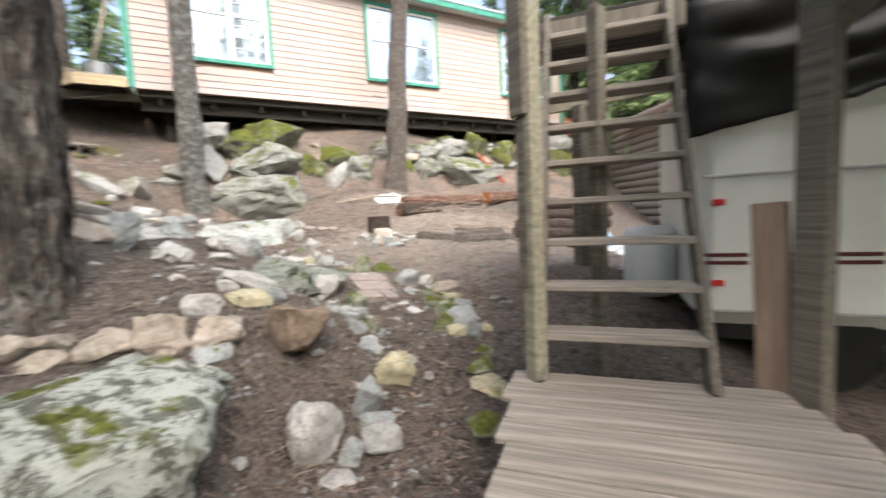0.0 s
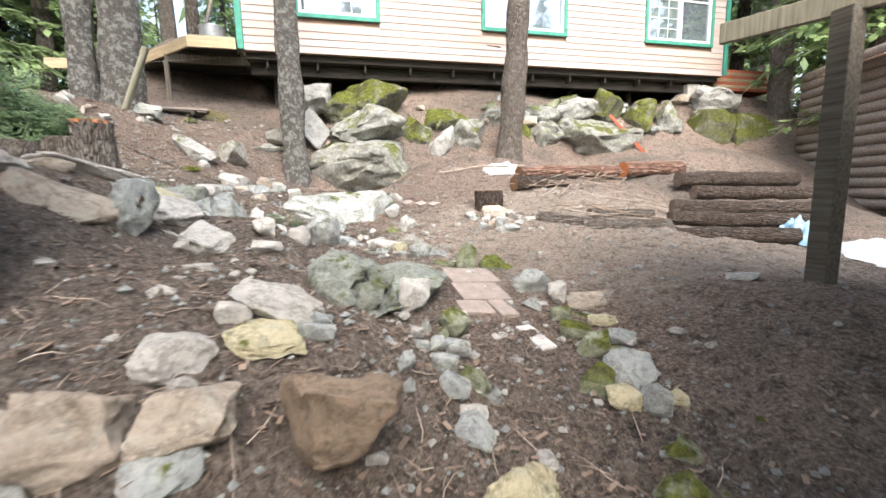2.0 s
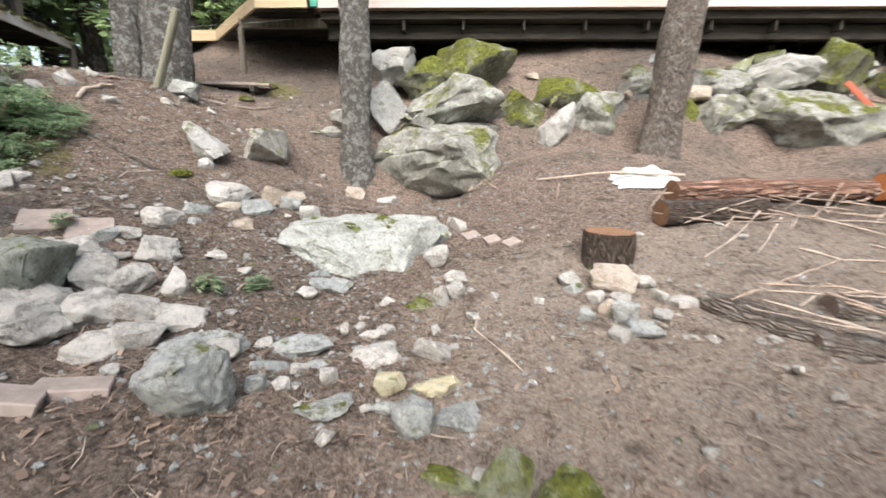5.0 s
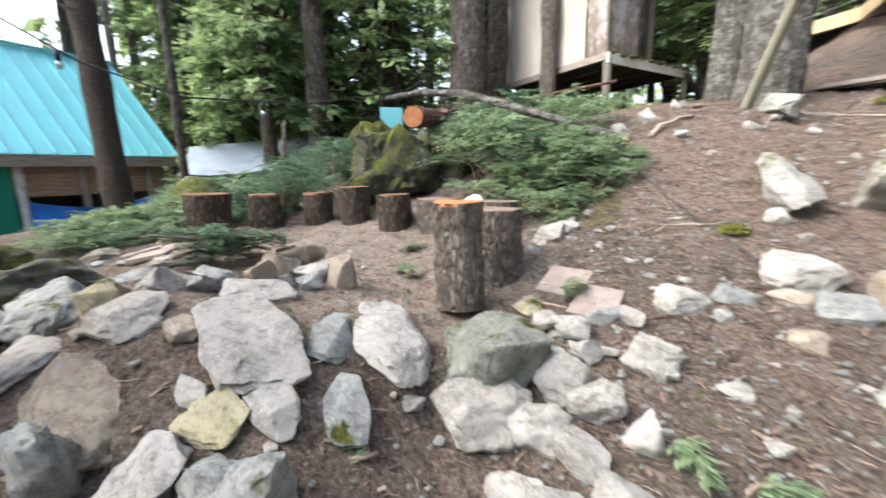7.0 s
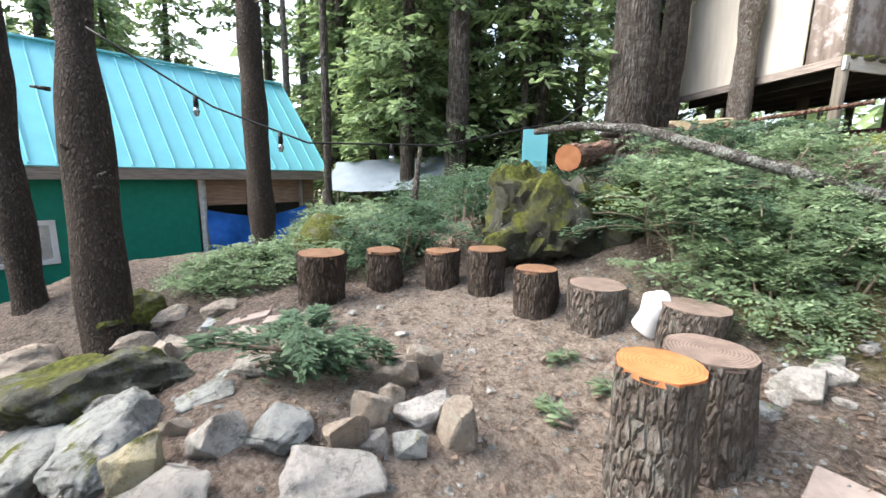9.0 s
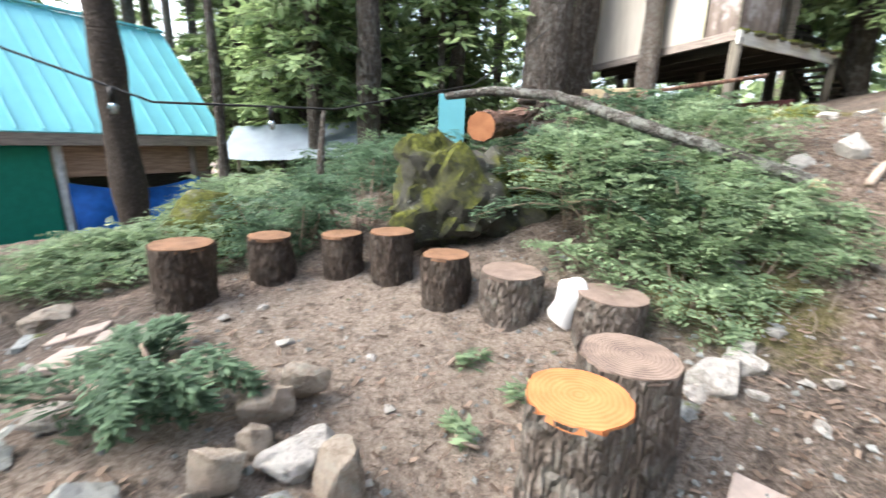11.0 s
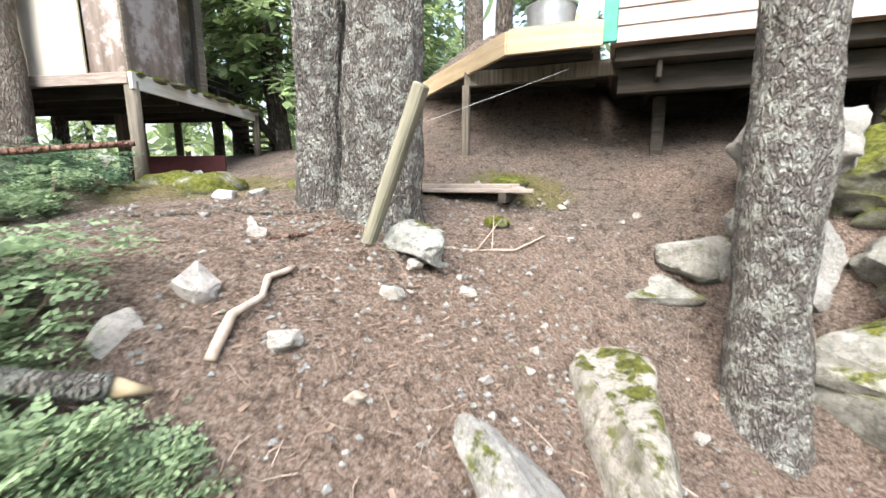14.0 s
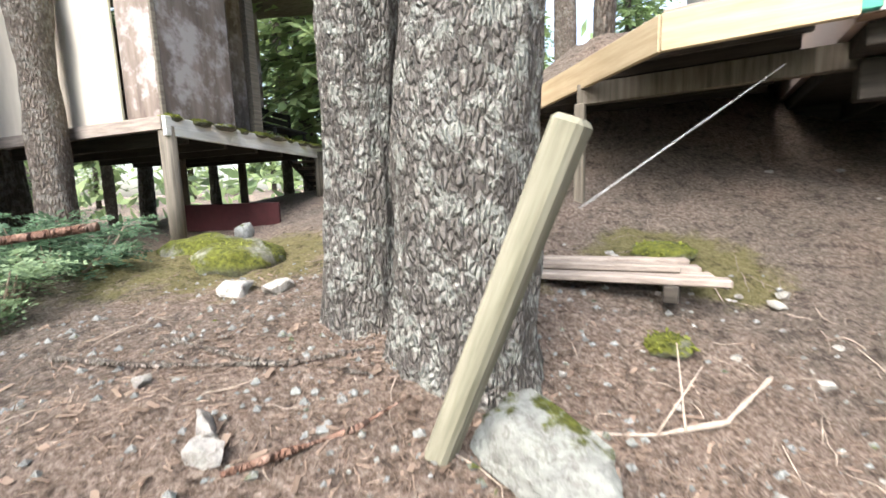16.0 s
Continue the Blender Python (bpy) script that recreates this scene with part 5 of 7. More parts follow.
def fir_bough(x, y, z, ang, length, n, mat, label, seed, name="cut_fir_bough"):
    g = random.Random(seed)
    ob = thing(name, label, "branch", "cut fir boughs", at=(x, y, z), rz=ang)
    verts, faces = [], []
    spine = [(length * k / 4, 0.05 * math.sin(k), 0.1 * math.sin(k * 0.8) * length) for k in range(5)]
    tube("stem", spine, [0.012, 0.01, 0.008, 0.006, 0.003], TWIG, ob, segs=6)
    for _ in range(n):
        u = g.uniform(0.1, 1)
        c = Vector((length * u, g.gauss(0, 0.13 * length * (1.15 - u)), 0.1 * math.sin(u * 3.2) * length + g.uniform(-0.04, 0.05)))
        ax = Vector((1, g.uniform(-1.2, 1.2), g.uniform(-0.3, 0.3))).normalized()
        s = g.uniform(0.04, 0.09)
        wd = ax.cross(Vector((0, g.uniform(-0.4, 0.4), 1))).normalized() * s * 0.13
        o = len(verts)
        verts += [c, c + ax * s * 0.5 + wd, c + ax * s, c + ax * s * 0.5 - wd]
        faces.append((o, o + 1, o + 2, o + 3))
    from_arrays("needles", verts, faces, mat, ob)


bg = random.Random(77)
for k in range(9):
    x, y = -4.12 + bg.uniform(-0.2, 0.2), -0.62 + bg.uniform(-0.22, 0.22)
    fir_bough(x, y, ground_at(x, y) + 0.06 + 0.016 * k, bg.uniform(0, 360), bg.uniform(0.3, 0.5), 420, SHRUB_DARK, "cut green fir bough in the fire pit", 300 + k)
for k in range(26):
    x, y = -6.5 + bg.uniform(-1.0, 1.2), 2.75 + bg.uniform(-0.9, 0.5)
    fir_bough(x, y, ground_at(x, y) + 0.1 + bg.uniform(0, 0.22), bg.uniform(200, 380), bg.uniform(0.5, 0.9), 380, SHRUB_DARK, "cut cedar bough heaped on the bank", 330 + k)
for k, (x, y) in enumerate(((-2.45, 0.42), (-3.95, 0.95), (-4.1, 1.35), (-3.3, 1.95), (-4.5, 0.9), (-1.95, 1.75), (-2.2, 1.65))):
    fir_bough(x, y, ground_at(x, y) + 0.03, bg.uniform(0, 360), 0.22, 120, SHRUB, "small green sprig on the soil", 370 + k)


# ---- cabin on posts ----
HX0, HX1, HY, HZ0, HZ1 = -3.3, 10.4, 7.48, 4.19, 7.5
WINDOWS = [(-2.0, -0.2), (2.62, 4.9), (7.6, 9.82)]
WZ0, WZ1 = 5.08, 7.22
house = thing("cabin", "salmon-coloured wooden cabin with green trim raised on posts", "house", at=(HX0, HY, HZ0))
HM = Matrix.Translation((-HX0, -HY, -HZ0))


def in_house(ob):
    ob.matrix_basis = HM @ ob.matrix_basis
    return ob


cuts = sorted([HX0] + [v for w in WINDOWS for v in w] + [HX1])
for k in range(0, len(cuts) - 1):
    a, b = cuts[k], cuts[k + 1]
    is_win = any(abs(a - w[0]) < 1e-6 for w in WINDOWS)
    for z0, z1 in ([(HZ0, WZ0), (WZ1, HZ1)] if is_win else [(HZ0, HZ1)]):
        in_house(boxed("wall", ((a + b) / 2, HY + 0.1, (z0 + z1) / 2), (b - a, 0.12, z1 - z0), BROWNWALL, house, bevel=0.0))
for x in (HX0 + 0.06, HX1 - 0.06):
    in_house(boxed("wall", (x, HY + 3.3, (HZ0 + HZ1) / 2), (0.12, 6.2, HZ1 - HZ0), SIDING, house, bevel=0.0))
in_house(boxed("wall", ((HX0 + HX1) / 2, HY + 6.5, (HZ0 + HZ1) / 2), (HX1 - HX0, 0.12, HZ1 - HZ0), SIDING, house, bevel=0.0))
in_house(boxed("ceiling", ((HX0 + HX1) / 2, HY + 3.3, HZ1 + 0.03), (HX1 - HX0, 6.4, 0.05), WHITE, house, bevel=0.0))
# underfloor timbers take the dark tone that carries their shade
in_house(boxed("floor_frame", ((HX0 + HX1) / 2, HY + 3.3, HZ0 - 0.08), (HX1 - HX0 - 0.1, 6.3, 0.14), DARK_SHADED_WOOD, house))
in_house(boxed("skirt_beam", ((HX0 + HX1) / 2, HY + 0.5, HZ0 - 0.3), (HX1 - HX0 - 0.2, 0.16, 0.26), DARK_SHADED_WOOD, house))
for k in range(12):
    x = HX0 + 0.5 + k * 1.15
    in_house(boxed("joist", (x, HY + 3.2, HZ0 - 0.24), (0.05, 6.0, 0.18), DARK_SHADED_WOOD, house))
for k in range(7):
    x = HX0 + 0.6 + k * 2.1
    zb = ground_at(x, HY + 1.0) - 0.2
    in_house(boxed("foundation_post", (x, HY + 1.0, (zb + HZ0 - 0.4) / 2), (0.14, 0.14, HZ0 - 0.4 - zb), DARK_SHADED_WOOD, house))
in_house(boxed("concrete_pier", (9.6, HY + 0.45, (ground_at(9.6, HY + 0.4) + HZ0 - 0.4) / 2), (0.5, 0.4, HZ0 - 0.4 - ground_at(9.6, HY + 0.4) + 0.4), CONCRETE, house))
# added board that stops light from behind, so the underfloor stays dark
in_house(boxed("skirting", ((HX0 + HX1) / 2, HY + 2.6, HZ0 - 0.85), (HX1 - HX0 - 0.2, 0.05, 1.6), DARK_SHADED_WOOD, house, "added dark board that blocks light under the floor", bevel=0.0))
COURSE = 0.165
n_course = int((HZ1 - HZ0) / COURSE)
for c in range(n_course + 1):
    z = HZ0 + c * COURSE
    zt = min(z + COURSE + 0.02, HZ1)
    spans = [(HX0, HX1)]
    if zt > WZ0 - 0.06 and z < WZ1 + 0.06:
        spans, x = [], HX0
        for a, b in WINDOWS:
            spans.append((x, a - 0.08))
            x = b + 0.08
        spans.append((x, HX1))
    for a, b in spans:
        joints = [a] + ([a + (b - a) * rng.uniform(0.35, 0.65)] if b - a > 4 else []) + [b]
        for p, q in zip(joints[:-1], joints[1:]):
            bm = bmesh.new()
            vs = box(bm, (0, 0, 0), (q - p - 0.004, 0.02, zt - z))
            for v in vs:
                v.co.y += -0.012 if v.co.z < 0 else 0.008
            ob = part("siding_board", bm, SIDING, house)
            ob.matrix_basis = HM @ Matrix.Translation(((p + q) / 2, HY + 0.015, (z + zt) / 2))
for k, (a, b) in enumerate(WINDOWS):
    w = new("window")
    w.parent = house
    tagged(w, "white vinyl double window with green trim")
    for nm, c, s in (("trim", ((a + b) / 2, HY - 0.02, WZ0 - 0.05), (b - a + 0.2, 0.05, 0.1)), ("trim", ((a + b) / 2, HY - 0.02, WZ1 + 0.05), (b - a + 0.2, 0.05, 0.1)),
                     ("trim", (a - 0.05, HY - 0.018, (WZ0 + WZ1) / 2), (0.1, 0.045, WZ1 - WZ0)), ("trim", (b + 0.05, HY - 0.018, (WZ0 + WZ1) / 2), (0.1, 0.045, WZ1 - WZ0))):
        in_house(boxed(nm, c, s, GREEN_TRIM, w))
    mid, fw = (a + b) / 2, 0.07
    for c, s in (((mid, HY + 0.02, WZ0 + fw / 2), (b - a, 0.07, fw)), ((mid, HY + 0.02, WZ1 - fw / 2), (b - a, 0.07, fw)), ((a + fw / 2, HY + 0.02, (WZ0 + WZ1) / 2), (fw, 0.07, WZ1 - WZ0 - 2 * fw)),
                 ((b - fw / 2, HY + 0.02, (WZ0 + WZ1) / 2), (fw, 0.07, WZ1 - WZ0 - 2 * fw)), ((mid, HY + 0.018, (WZ0 + WZ1) / 2), (0.13, 0.075, WZ1 - WZ0 - 2 * fw))):
        in_house(boxed("window_frame", c, s, WHITE, w))
    for s0, s1 in ((a + fw, mid - 0.065), (mid + 0.065, b - fw)):
        in_house(boxed("pane", ((s0 + s1) / 2, HY + 0.05, (WZ0 + WZ1) / 2), (s1 - s0, 0.012, WZ1 - WZ0 - 2 * fw), GLASS, w, bevel=0.0))
        in_house(boxed("meeting_rail", ((s0 + s1) / 2, HY + 0.03, WZ0 + 1.15), (s1 - s0, 0.04, 0.05), WHITE, w))
        if k == 0 and s0 > mid or k == 2 and s0 < mid:
            for j in range(1, 3):
                in_house(boxed("muntin", (s0 + (s1 - s0) * j / 3, HY + 0.038, (WZ0 + WZ1) / 2), (0.022, 0.015, WZ1 - WZ0 - 2 * fw), WHITE, w))
            for j in range(1, 7):
                in_house(boxed("muntin", ((s0 + s1) / 2, HY + 0.036, WZ0 + fw + (WZ1 - WZ0 - 2 * fw) * j / 7), (s1 - s0, 0.012, 0.022), WHITE, w))
    in_house(boxed("curtain", (mid, HY + 0.3, (WZ0 + WZ1) / 2), (b - a, 0.02, WZ1 - WZ0), WHITE_DIRTY, w, bevel=0.0))
for x in (HX0 - 0.01, HX1 + 0.01):
    in_house(boxed("corner_trim", (x, HY - 0.03, (HZ0 + HZ1) / 2), (0.14, 0.06, HZ1 - HZ0), GREEN_TRIM, house))
in_house(boxed("eave_fascia", ((HX0 + HX1) / 2, HY - 0.4, HZ1 + 0.02), (HX1 - HX0 + 1.0, 0.05, 0.2), GREEN_TRIM, house))
in_house(boxed("soffit", ((HX0 + HX1) / 2, HY - 0.18, HZ1 + 0.0), (HX1 - HX0 + 0.9, 0.4, 0.03), WHITE, house))
for sgn in (1, -1):
    y0, y1 = (HY - 0.45, HY + 3.3) if sgn > 0 else (HY + 7.0, HY + 3.3)
    in_house(from_arrays("roof", [(HX0 - 0.5, y0, HZ1 + 0.1), (HX1 + 0.5, y0, HZ1 + 0.1), (HX1 + 0.5, y1, HZ1 + 1.9), (HX0 - 0.5, y1, HZ1 + 1.9),
                                   (HX0 - 0.5, y0, HZ1 + 0.16), (HX1 + 0.5, y0, HZ1 + 0.16), (HX1 + 0.5, y1, HZ1 + 1.96), (HX0 - 0.5, y1, HZ1 + 1.96)],
                         [(0, 1, 2, 3), (7, 6, 5, 4), (0, 4, 5, 1), (3, 2, 6, 7), (0, 3, 7, 4), (1, 5, 6, 2)], GREY_ROOF, house))

# porch of the cabin
porch = thing("porch", "raised wooden porch with tan fascia boards on posts", "porch", at=(-4.3, 7.3, 0))
PM = Matrix.Translation((4.3, -7.3, 0))


def in_porch(ob):
    ob.matrix_basis = PM @ ob.matrix_basis
    return ob


CORNERS = [(-3.37, 7.27), (-4.34, 7.27), (-6.4, 9.45), (-8.2, 9.5)]
for a, b in zip(CORNERS[:-1], CORNERS[1:]):
    in_porch(beam_between("fascia", (*a, 4.24), (*b, 4.24), 0.045, 0.24, TAN, porch, "tan fascia board"))
for k in range(16):
    y = 7.36 + 0.145 * k
    x0 = -4.25 - max(0, (y - 7.27) * 0.945)
    in_porch(boxed("deck_board", ((x0 - 3.42) / 2, y, 4.38), (-3.42 - x0, 0.138, 0.03), DECK, porch))
in_porch(boxed("deck_frame", (-5.2, 10.3, 4.38), (5.5, 1.4, 0.03), DECK, porch))
for k in range(6):
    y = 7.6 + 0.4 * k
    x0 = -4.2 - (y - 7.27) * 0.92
    in_porch(boxed("joist", ((x0 - 3.5) / 2, y, 4.26), (-3.5 - x0, 0.04, 0.18), DARK_SHADED_WOOD, porch))
in_porch(beam_between("beam", (-5.05, 8.0, 4.07), (-0.5, 8.02, 4.07), 0.09, 0.18, POSTWOOD, porch))
in_porch(boxed("post", (-5.02, 7.96, (3.99 + ground_at(-5.02, 7.96)) / 2 - 0.05), (0.09, 0.09, 3.99 - ground_at(-5.02, 7.96) + 0.1), POSTWOOD, porch))
in_porch(boxed("post", (-7.6, 9.4, (4.1 + ground_at(-7.6, 9.4)) / 2 - 0.05), (0.1, 0.1, 4.1 - ground_at(-7.6, 9.4) + 0.1), POSTWOOD, porch))
# added panel that shuts out light at the back under the porch
in_porch(boxed("skirting", (-5.8, 10.6, 3.8), (4.9, 0.05, 1.15), DARK_SHADED_WOOD, porch, "added dark boards that block light behind the porch underside", bevel=0.0))
tub = thing("wash_tub", "round galvanised tub on the porch", "tub", at=(-3.95, 7.75, 4.395))
tube("wall", [(0, 0, 0), (0, 0, 0.3)], [0.24, 0.28], GALV, tub, segs=28, caps=False)
tube("rim", [(0.28 * math.cos(a / 16 * 6.2832), 0.28 * math.sin(a / 16 * 6.2832), 0.3) for a in range(17)], [0.012] * 17, GALV, tub, segs=6)
tube("base", [(0, 0, 0.005), (0, 0, 0.02)], [0.24, 0.24], GALV, tub, segs=28)
pole = thing("leaning_pole", "pale pole leaning over the porch edge", "pole", at=(-4.1, 7.6, 4.395))
tube("pole", [(0, 0, 0), (0.5, 0.35, 2.3)], [0.035, 0.03], PALE_TWIG, pole, segs=10)

# ---- shed on stilts ----
SA, SB, SC = Vector((-9.25, 6.5, 0)), Vector((-10.35, 9.8, 0)), Vector((-13.2, 5.75, 0))
shed = thing("shed", "weathered plywood shed on a raised mossy deck", "shed", at=(SA.x, SA.y, 0))
SM = Matrix.Translation((-SA.x, -SA.y, 0))


def in_shed(ob):
    ob.matrix_basis = SM @ ob.matrix_basis
    return ob


fd, rd = (SC - SA).normalized(), (SB - SA).normalized()
SZ = 4.2
in_shed(beam_between("edge_board", SA + Vector((0, 0, SZ - 0.1)), SB + Vector((0, 0, SZ - 0.1)), 0.05, 0.22, PALEEDGE, shed, "pale painted edge board"))
in_shed(beam_between("edge_board", SA + Vector((-0.03, 0, SZ - 0.07)), SC + Vector((0, 0, SZ - 0.07)), 0.05, 0.15, GREYPLANK, shed))
dv = [SA, SB, SB + (SC - SA), SC]
in_shed(from_arrays("deck", [(p.x, p.y, SZ + z) for z in (-0.06, -0.002) for p in dv], [(3, 2, 1, 0), (4, 5, 6, 7), (0, 1, 5, 4), (1, 2, 6, 5), (2, 3, 7, 6), (3, 0, 4, 7)], DECK, shed))
for k in range(5):
    p = SA + rd * (0.4 + 0.65 * k)
    in_shed(beam_between("joist", p + Vector((0, 0, SZ - 0.16)) + fd * 0.1, p + fd * 3.8 + Vector((0, 0, SZ - 0.16)), 0.05, 0.18, DARK_SHADED_WOOD, shed))
for p, r in ((SA + fd * 0.06 + rd * 0.08, 0.085), (SB - rd * 0.1, 0.07), (SC - fd * 0.2, 0.08), (SA + fd * 1.9 + rd * 1.8, 0.1), (SB + fd * 2.0, 0.08)):
    zb = ground_at(p.x, p.y) - 0.1
    in_shed(tube("post", [(p.x, p.y, zb), (p.x, p.y, SZ - 0.1)], [r * 1.05, r], POSTWOOD, shed, segs=14, wob=0.01))


def wall_panel(p, q, z0, z1, mat, label=""):
    return in_shed(beam_between("panel", p + Vector((0, 0, (z0 + z1) / 2)), q + Vector((0, 0, (z0 + z1) / 2)), 0.035, z1 - z0, mat, shed, label))


W0 = SA + rd * 0.12 + fd * 0.1
WH = 2.5
wall_panel(W0 + fd * 0.0, W0 + fd * 0.62, SZ, SZ + WH, PLY)
wall_panel(W0 + fd * 0.63 - rd * 0.06, W0 + fd * 1.22 - rd * 0.06, SZ - 0.1, SZ + WH, YELLOWED, "cream panel streaked with green algae")
wall_panel(W0 + fd * 1.23 - rd * 0.04, W0 + fd * 3.9 - rd * 0.04, SZ - 0.1, SZ + WH, CREAM, "cream painted wall panel")
wall_panel(W0, W0 + rd * 1.15, SZ, SZ + WH, PLY)
wall_panel(W0 + rd * 1.16, W0 + rd * 1.2 + fd * 0.9, SZ, SZ + WH, DARK_SHADED_WOOD)
wall_panel(W0 + rd * 1.2 + fd * 0.9, W0 + rd * 3.0 + fd * 0.9, SZ, SZ + WH, PLY)
wall_panel(W0 + rd * 3.0 + fd * 0.9, W0 + rd * 3.0 + fd * 3.9, SZ, SZ + WH, PLY)
wall_panel(W0 + fd * 3.9, W0 + fd * 3.9 + rd * 3.0, SZ, SZ + WH, CREAM)
in_shed(beam_between("corner_strip", W0 + Vector((0.03, -0.03, SZ)), W0 + Vector((0.03, -0.03, SZ + WH)), 0.05, 0.05, POSTWOOD, shed))
p = W0 + rd * 1.75 + fd * 0.1
in_shed(beam_between("porch_post", p + Vector((0, 0, SZ)), p + Vector((0, 0, SZ + WH)), 0.14, 0.14, POSTWOOD, shed))
rp = [SA - fd * 0.35 - rd * 0.35, SB - fd * 0.35 + rd * 0.3, SB + fd * 4.3 + rd * 0.3, SA + fd * 4.3 - rd * 0.35]
in_shed(from_arrays("roof", [(q.x, q.y, SZ + WH + dz + z) for z in (0.0, 0.1) for q, dz in zip(rp, (0.0, 0.0, 0.5, 0.5))], [(3, 2, 1, 0), (4, 5, 6, 7), (0, 1, 5, 4), (1, 2, 6, 5), (2, 3, 7, 6), (3, 0, 4, 7)], DECK, shed))
# bench at the porch end and stairs
bench = thing("bench", "dark wooden bench on the shed deck", "bench", at=(*(SB - rd * 0.75 + fd * 0.35).to_2d(), SZ))
ang = math.degrees(math.atan2(rd.y, rd.x))
bench.matrix_world = pose(*(SB - rd * 0.75 + fd * 0.35).to_2d(), SZ, 0, 0, ang)
for z in (0.3, 0.42, 0.54):
    boxed("back_slat", (0, 0.12, z), (1.0, 0.03, 0.09), BLACK, bench)
boxed("seat", (0, -0.05, 0.24), (1.0, 0.34, 0.04), BLACK, bench)
for x in (-0.45, 0.45):
    boxed("leg", (x, 0.12, 0.3), (0.05, 0.05, 0.6), BLACK, bench)
    boxed("leg", (x, -0.18, 0.11), (0.05, 0.05, 0.22), BLACK, bench)
stairs = thing("shed_stairs", "dark wooden stairs down from the shed deck", "stairs", at=(SB.x, SB.y, 0))
gz = ground_at(SB.x + 0.1, SB.y + 0.6)
for s in (0.0, 0.75):
    a = SB + fd * s + rd * 0.1
    ob = beam_between("stringer", a + Vector((0, 0, SZ - 0.15)) - rd * 0.1, a + rd * 1.1 + Vector((0, 0, gz)), 0.05, 0.2, DARK_SHADED_WOOD, stairs)
    ob.matrix_basis = Matrix.Translation((-SB.x, -SB.y, 0)) @ ob.matrix_basis
for k in range(5):
    f = (k + 0.7) / 5.5
    a = SB + rd * (0.05 + 1.05 * f) + Vector((0, 0, SZ - 0.15 + (gz - SZ + 0.15) * f))
    ob = beam_between("tread", a, a + fd * 0.75, 0.22, 0.04, GREYPLANK, stairs)
    ob.matrix_basis = Matrix.Translation((-SB.x, -SB.y, 0)) @ ob.matrix_basis
for k in range(9):
    q = SA.lerp(SB, 0.04 + 0.11 * k)
    moss_mound(q.x - 0.06, q.y, 0.12 + 0.05 * (k % 3), 0.05, 60 + k, "moss tuft growing on the shed deck edge", z=SZ)
trailer_red = thing("leaning_board", "dark red board leaning beneath the shed", "board", at=(-10.4, 7.9, ground_at(-10.4, 7.9)))
boxed("panel", (0, 0, 0.2), (1.9, 0.05, 0.44), MAROON, trailer_red, m=pose(0, 0, 0, 0, 0, 12))

# leaning post by the paired trunks
post = thing("leaning_post", "square weathered fence post leaning, greenish with algae", "post", at=(-4.78, 5.06, 2.45))
beam_between("post", (-0.03, 0.01, -0.12), (0.42, -0.02, 0.95), 0.1, 0.085, ALGAEPOST, post, bevel=0.014)
wire = thing("guy_wire", "thin pale wire stretched from the post to the porch", "wire", at=(-4.36, 5.1, 3.18))
tube("wire", [(0, 0, 0), (0.22, 0.7, 0.24), (0.44, 1.4, 0.48), (0.68, 2.14, 0.74)], [0.0014] * 4, WHITE_DIRTY, wire, segs=5)


# ---- boarded landing and steep stairs ----
LA, LB, LC = Vector((-0.30, -2.86, -0.11)), Vector((0.68, -0.733, 0)), Vector((-0.66, -0.75, 0))
landing = thing("boarded_landing", "weathered grey plank landing at ground level", "landing", at=LA)


def at_landing(u, v, z=0.0):
    return LB * u + LC * v + Vector((0, 0, z))


for k in range(11):
    v = 0.06 + 0.2 * k
    beam_between("deck_board", at_landing(-0.01 - 0.03 * (k % 2), v, -0.02), at_landing(1.36 + 0.03 * (k % 3), v + 0.01, -0.02), 0.182, 0.035, DECK, landing)
for u in (0.1, 0.7, 1.28):
    beam_between("joist", at_landing(u, 0.0, -0.1), at_landing(u, 2.2, -0.1), 0.05, 0.12, DARK_SHADED_WOOD, landing)
for u in (0.1, 1.28):
    for v in (0.1, 2.1):
        boxed("support", at_landing(u, v, -0.5), (0.12, 0.12, 0.74), DARK_SHADED_WOOD, landing)
stair = thing("steep_stairs", "steep open wooden stairs with weathered treads", "stairs", at=LA)
AW = Vector((0.733, 0.68, 0))
S0 = Vector((0.05, -0.18, 0))
for u, r in ((0.0, 0.05), (0.86, 0.05)):
    beam_between("stringer", S0 + LB * u + Vector((0, 0, -0.02)), S0 + LB * u + AW * 1.3 + Vector((0, 0, 2.5)), 0.045, 0.15, POSTWOOD, stair)
for k in range(9):
    z = 0.24 + 0.258 * k
    p = S0 + AW * (1.3 * z / 2.5) + Vector((0, 0, z))
    beam_between("tread", p + LB * 0.02, p + LB * 0.84, 0.2, 0.04, DECK, stair)
beam_between("post", S0 + LB * -0.02 + Vector((0, 0, 0.0)), S0 + LB * -0.02 + Vector((0, 0, 3.2)), 0.09, 0.09, GREENPOST, stair)
beam_between("side_board", S0 + LB * -0.07 + Vector((0, 0, 0.52)), S0 + LB * -0.07 + Vector((0, 0, 1.5)), 0.03, 0.08, POSTWOOD, stair)
beam_between("upper_panel", S0 + LB * -0.07 + Vector((0, 0, 1.48)), S0 + LB * -0.07 + Vector((0, 0, 2.9)), 0.08, 0.13, POSTWOOD, stair)

# upper platform over the trailer
plat = thing("upper_platform", "dark timber platform on posts above the trailer", "platform", at=LA)


def at_plat(u, n, z):
    return S0 + LB * u + AW * n + Vector((0, 0, z))


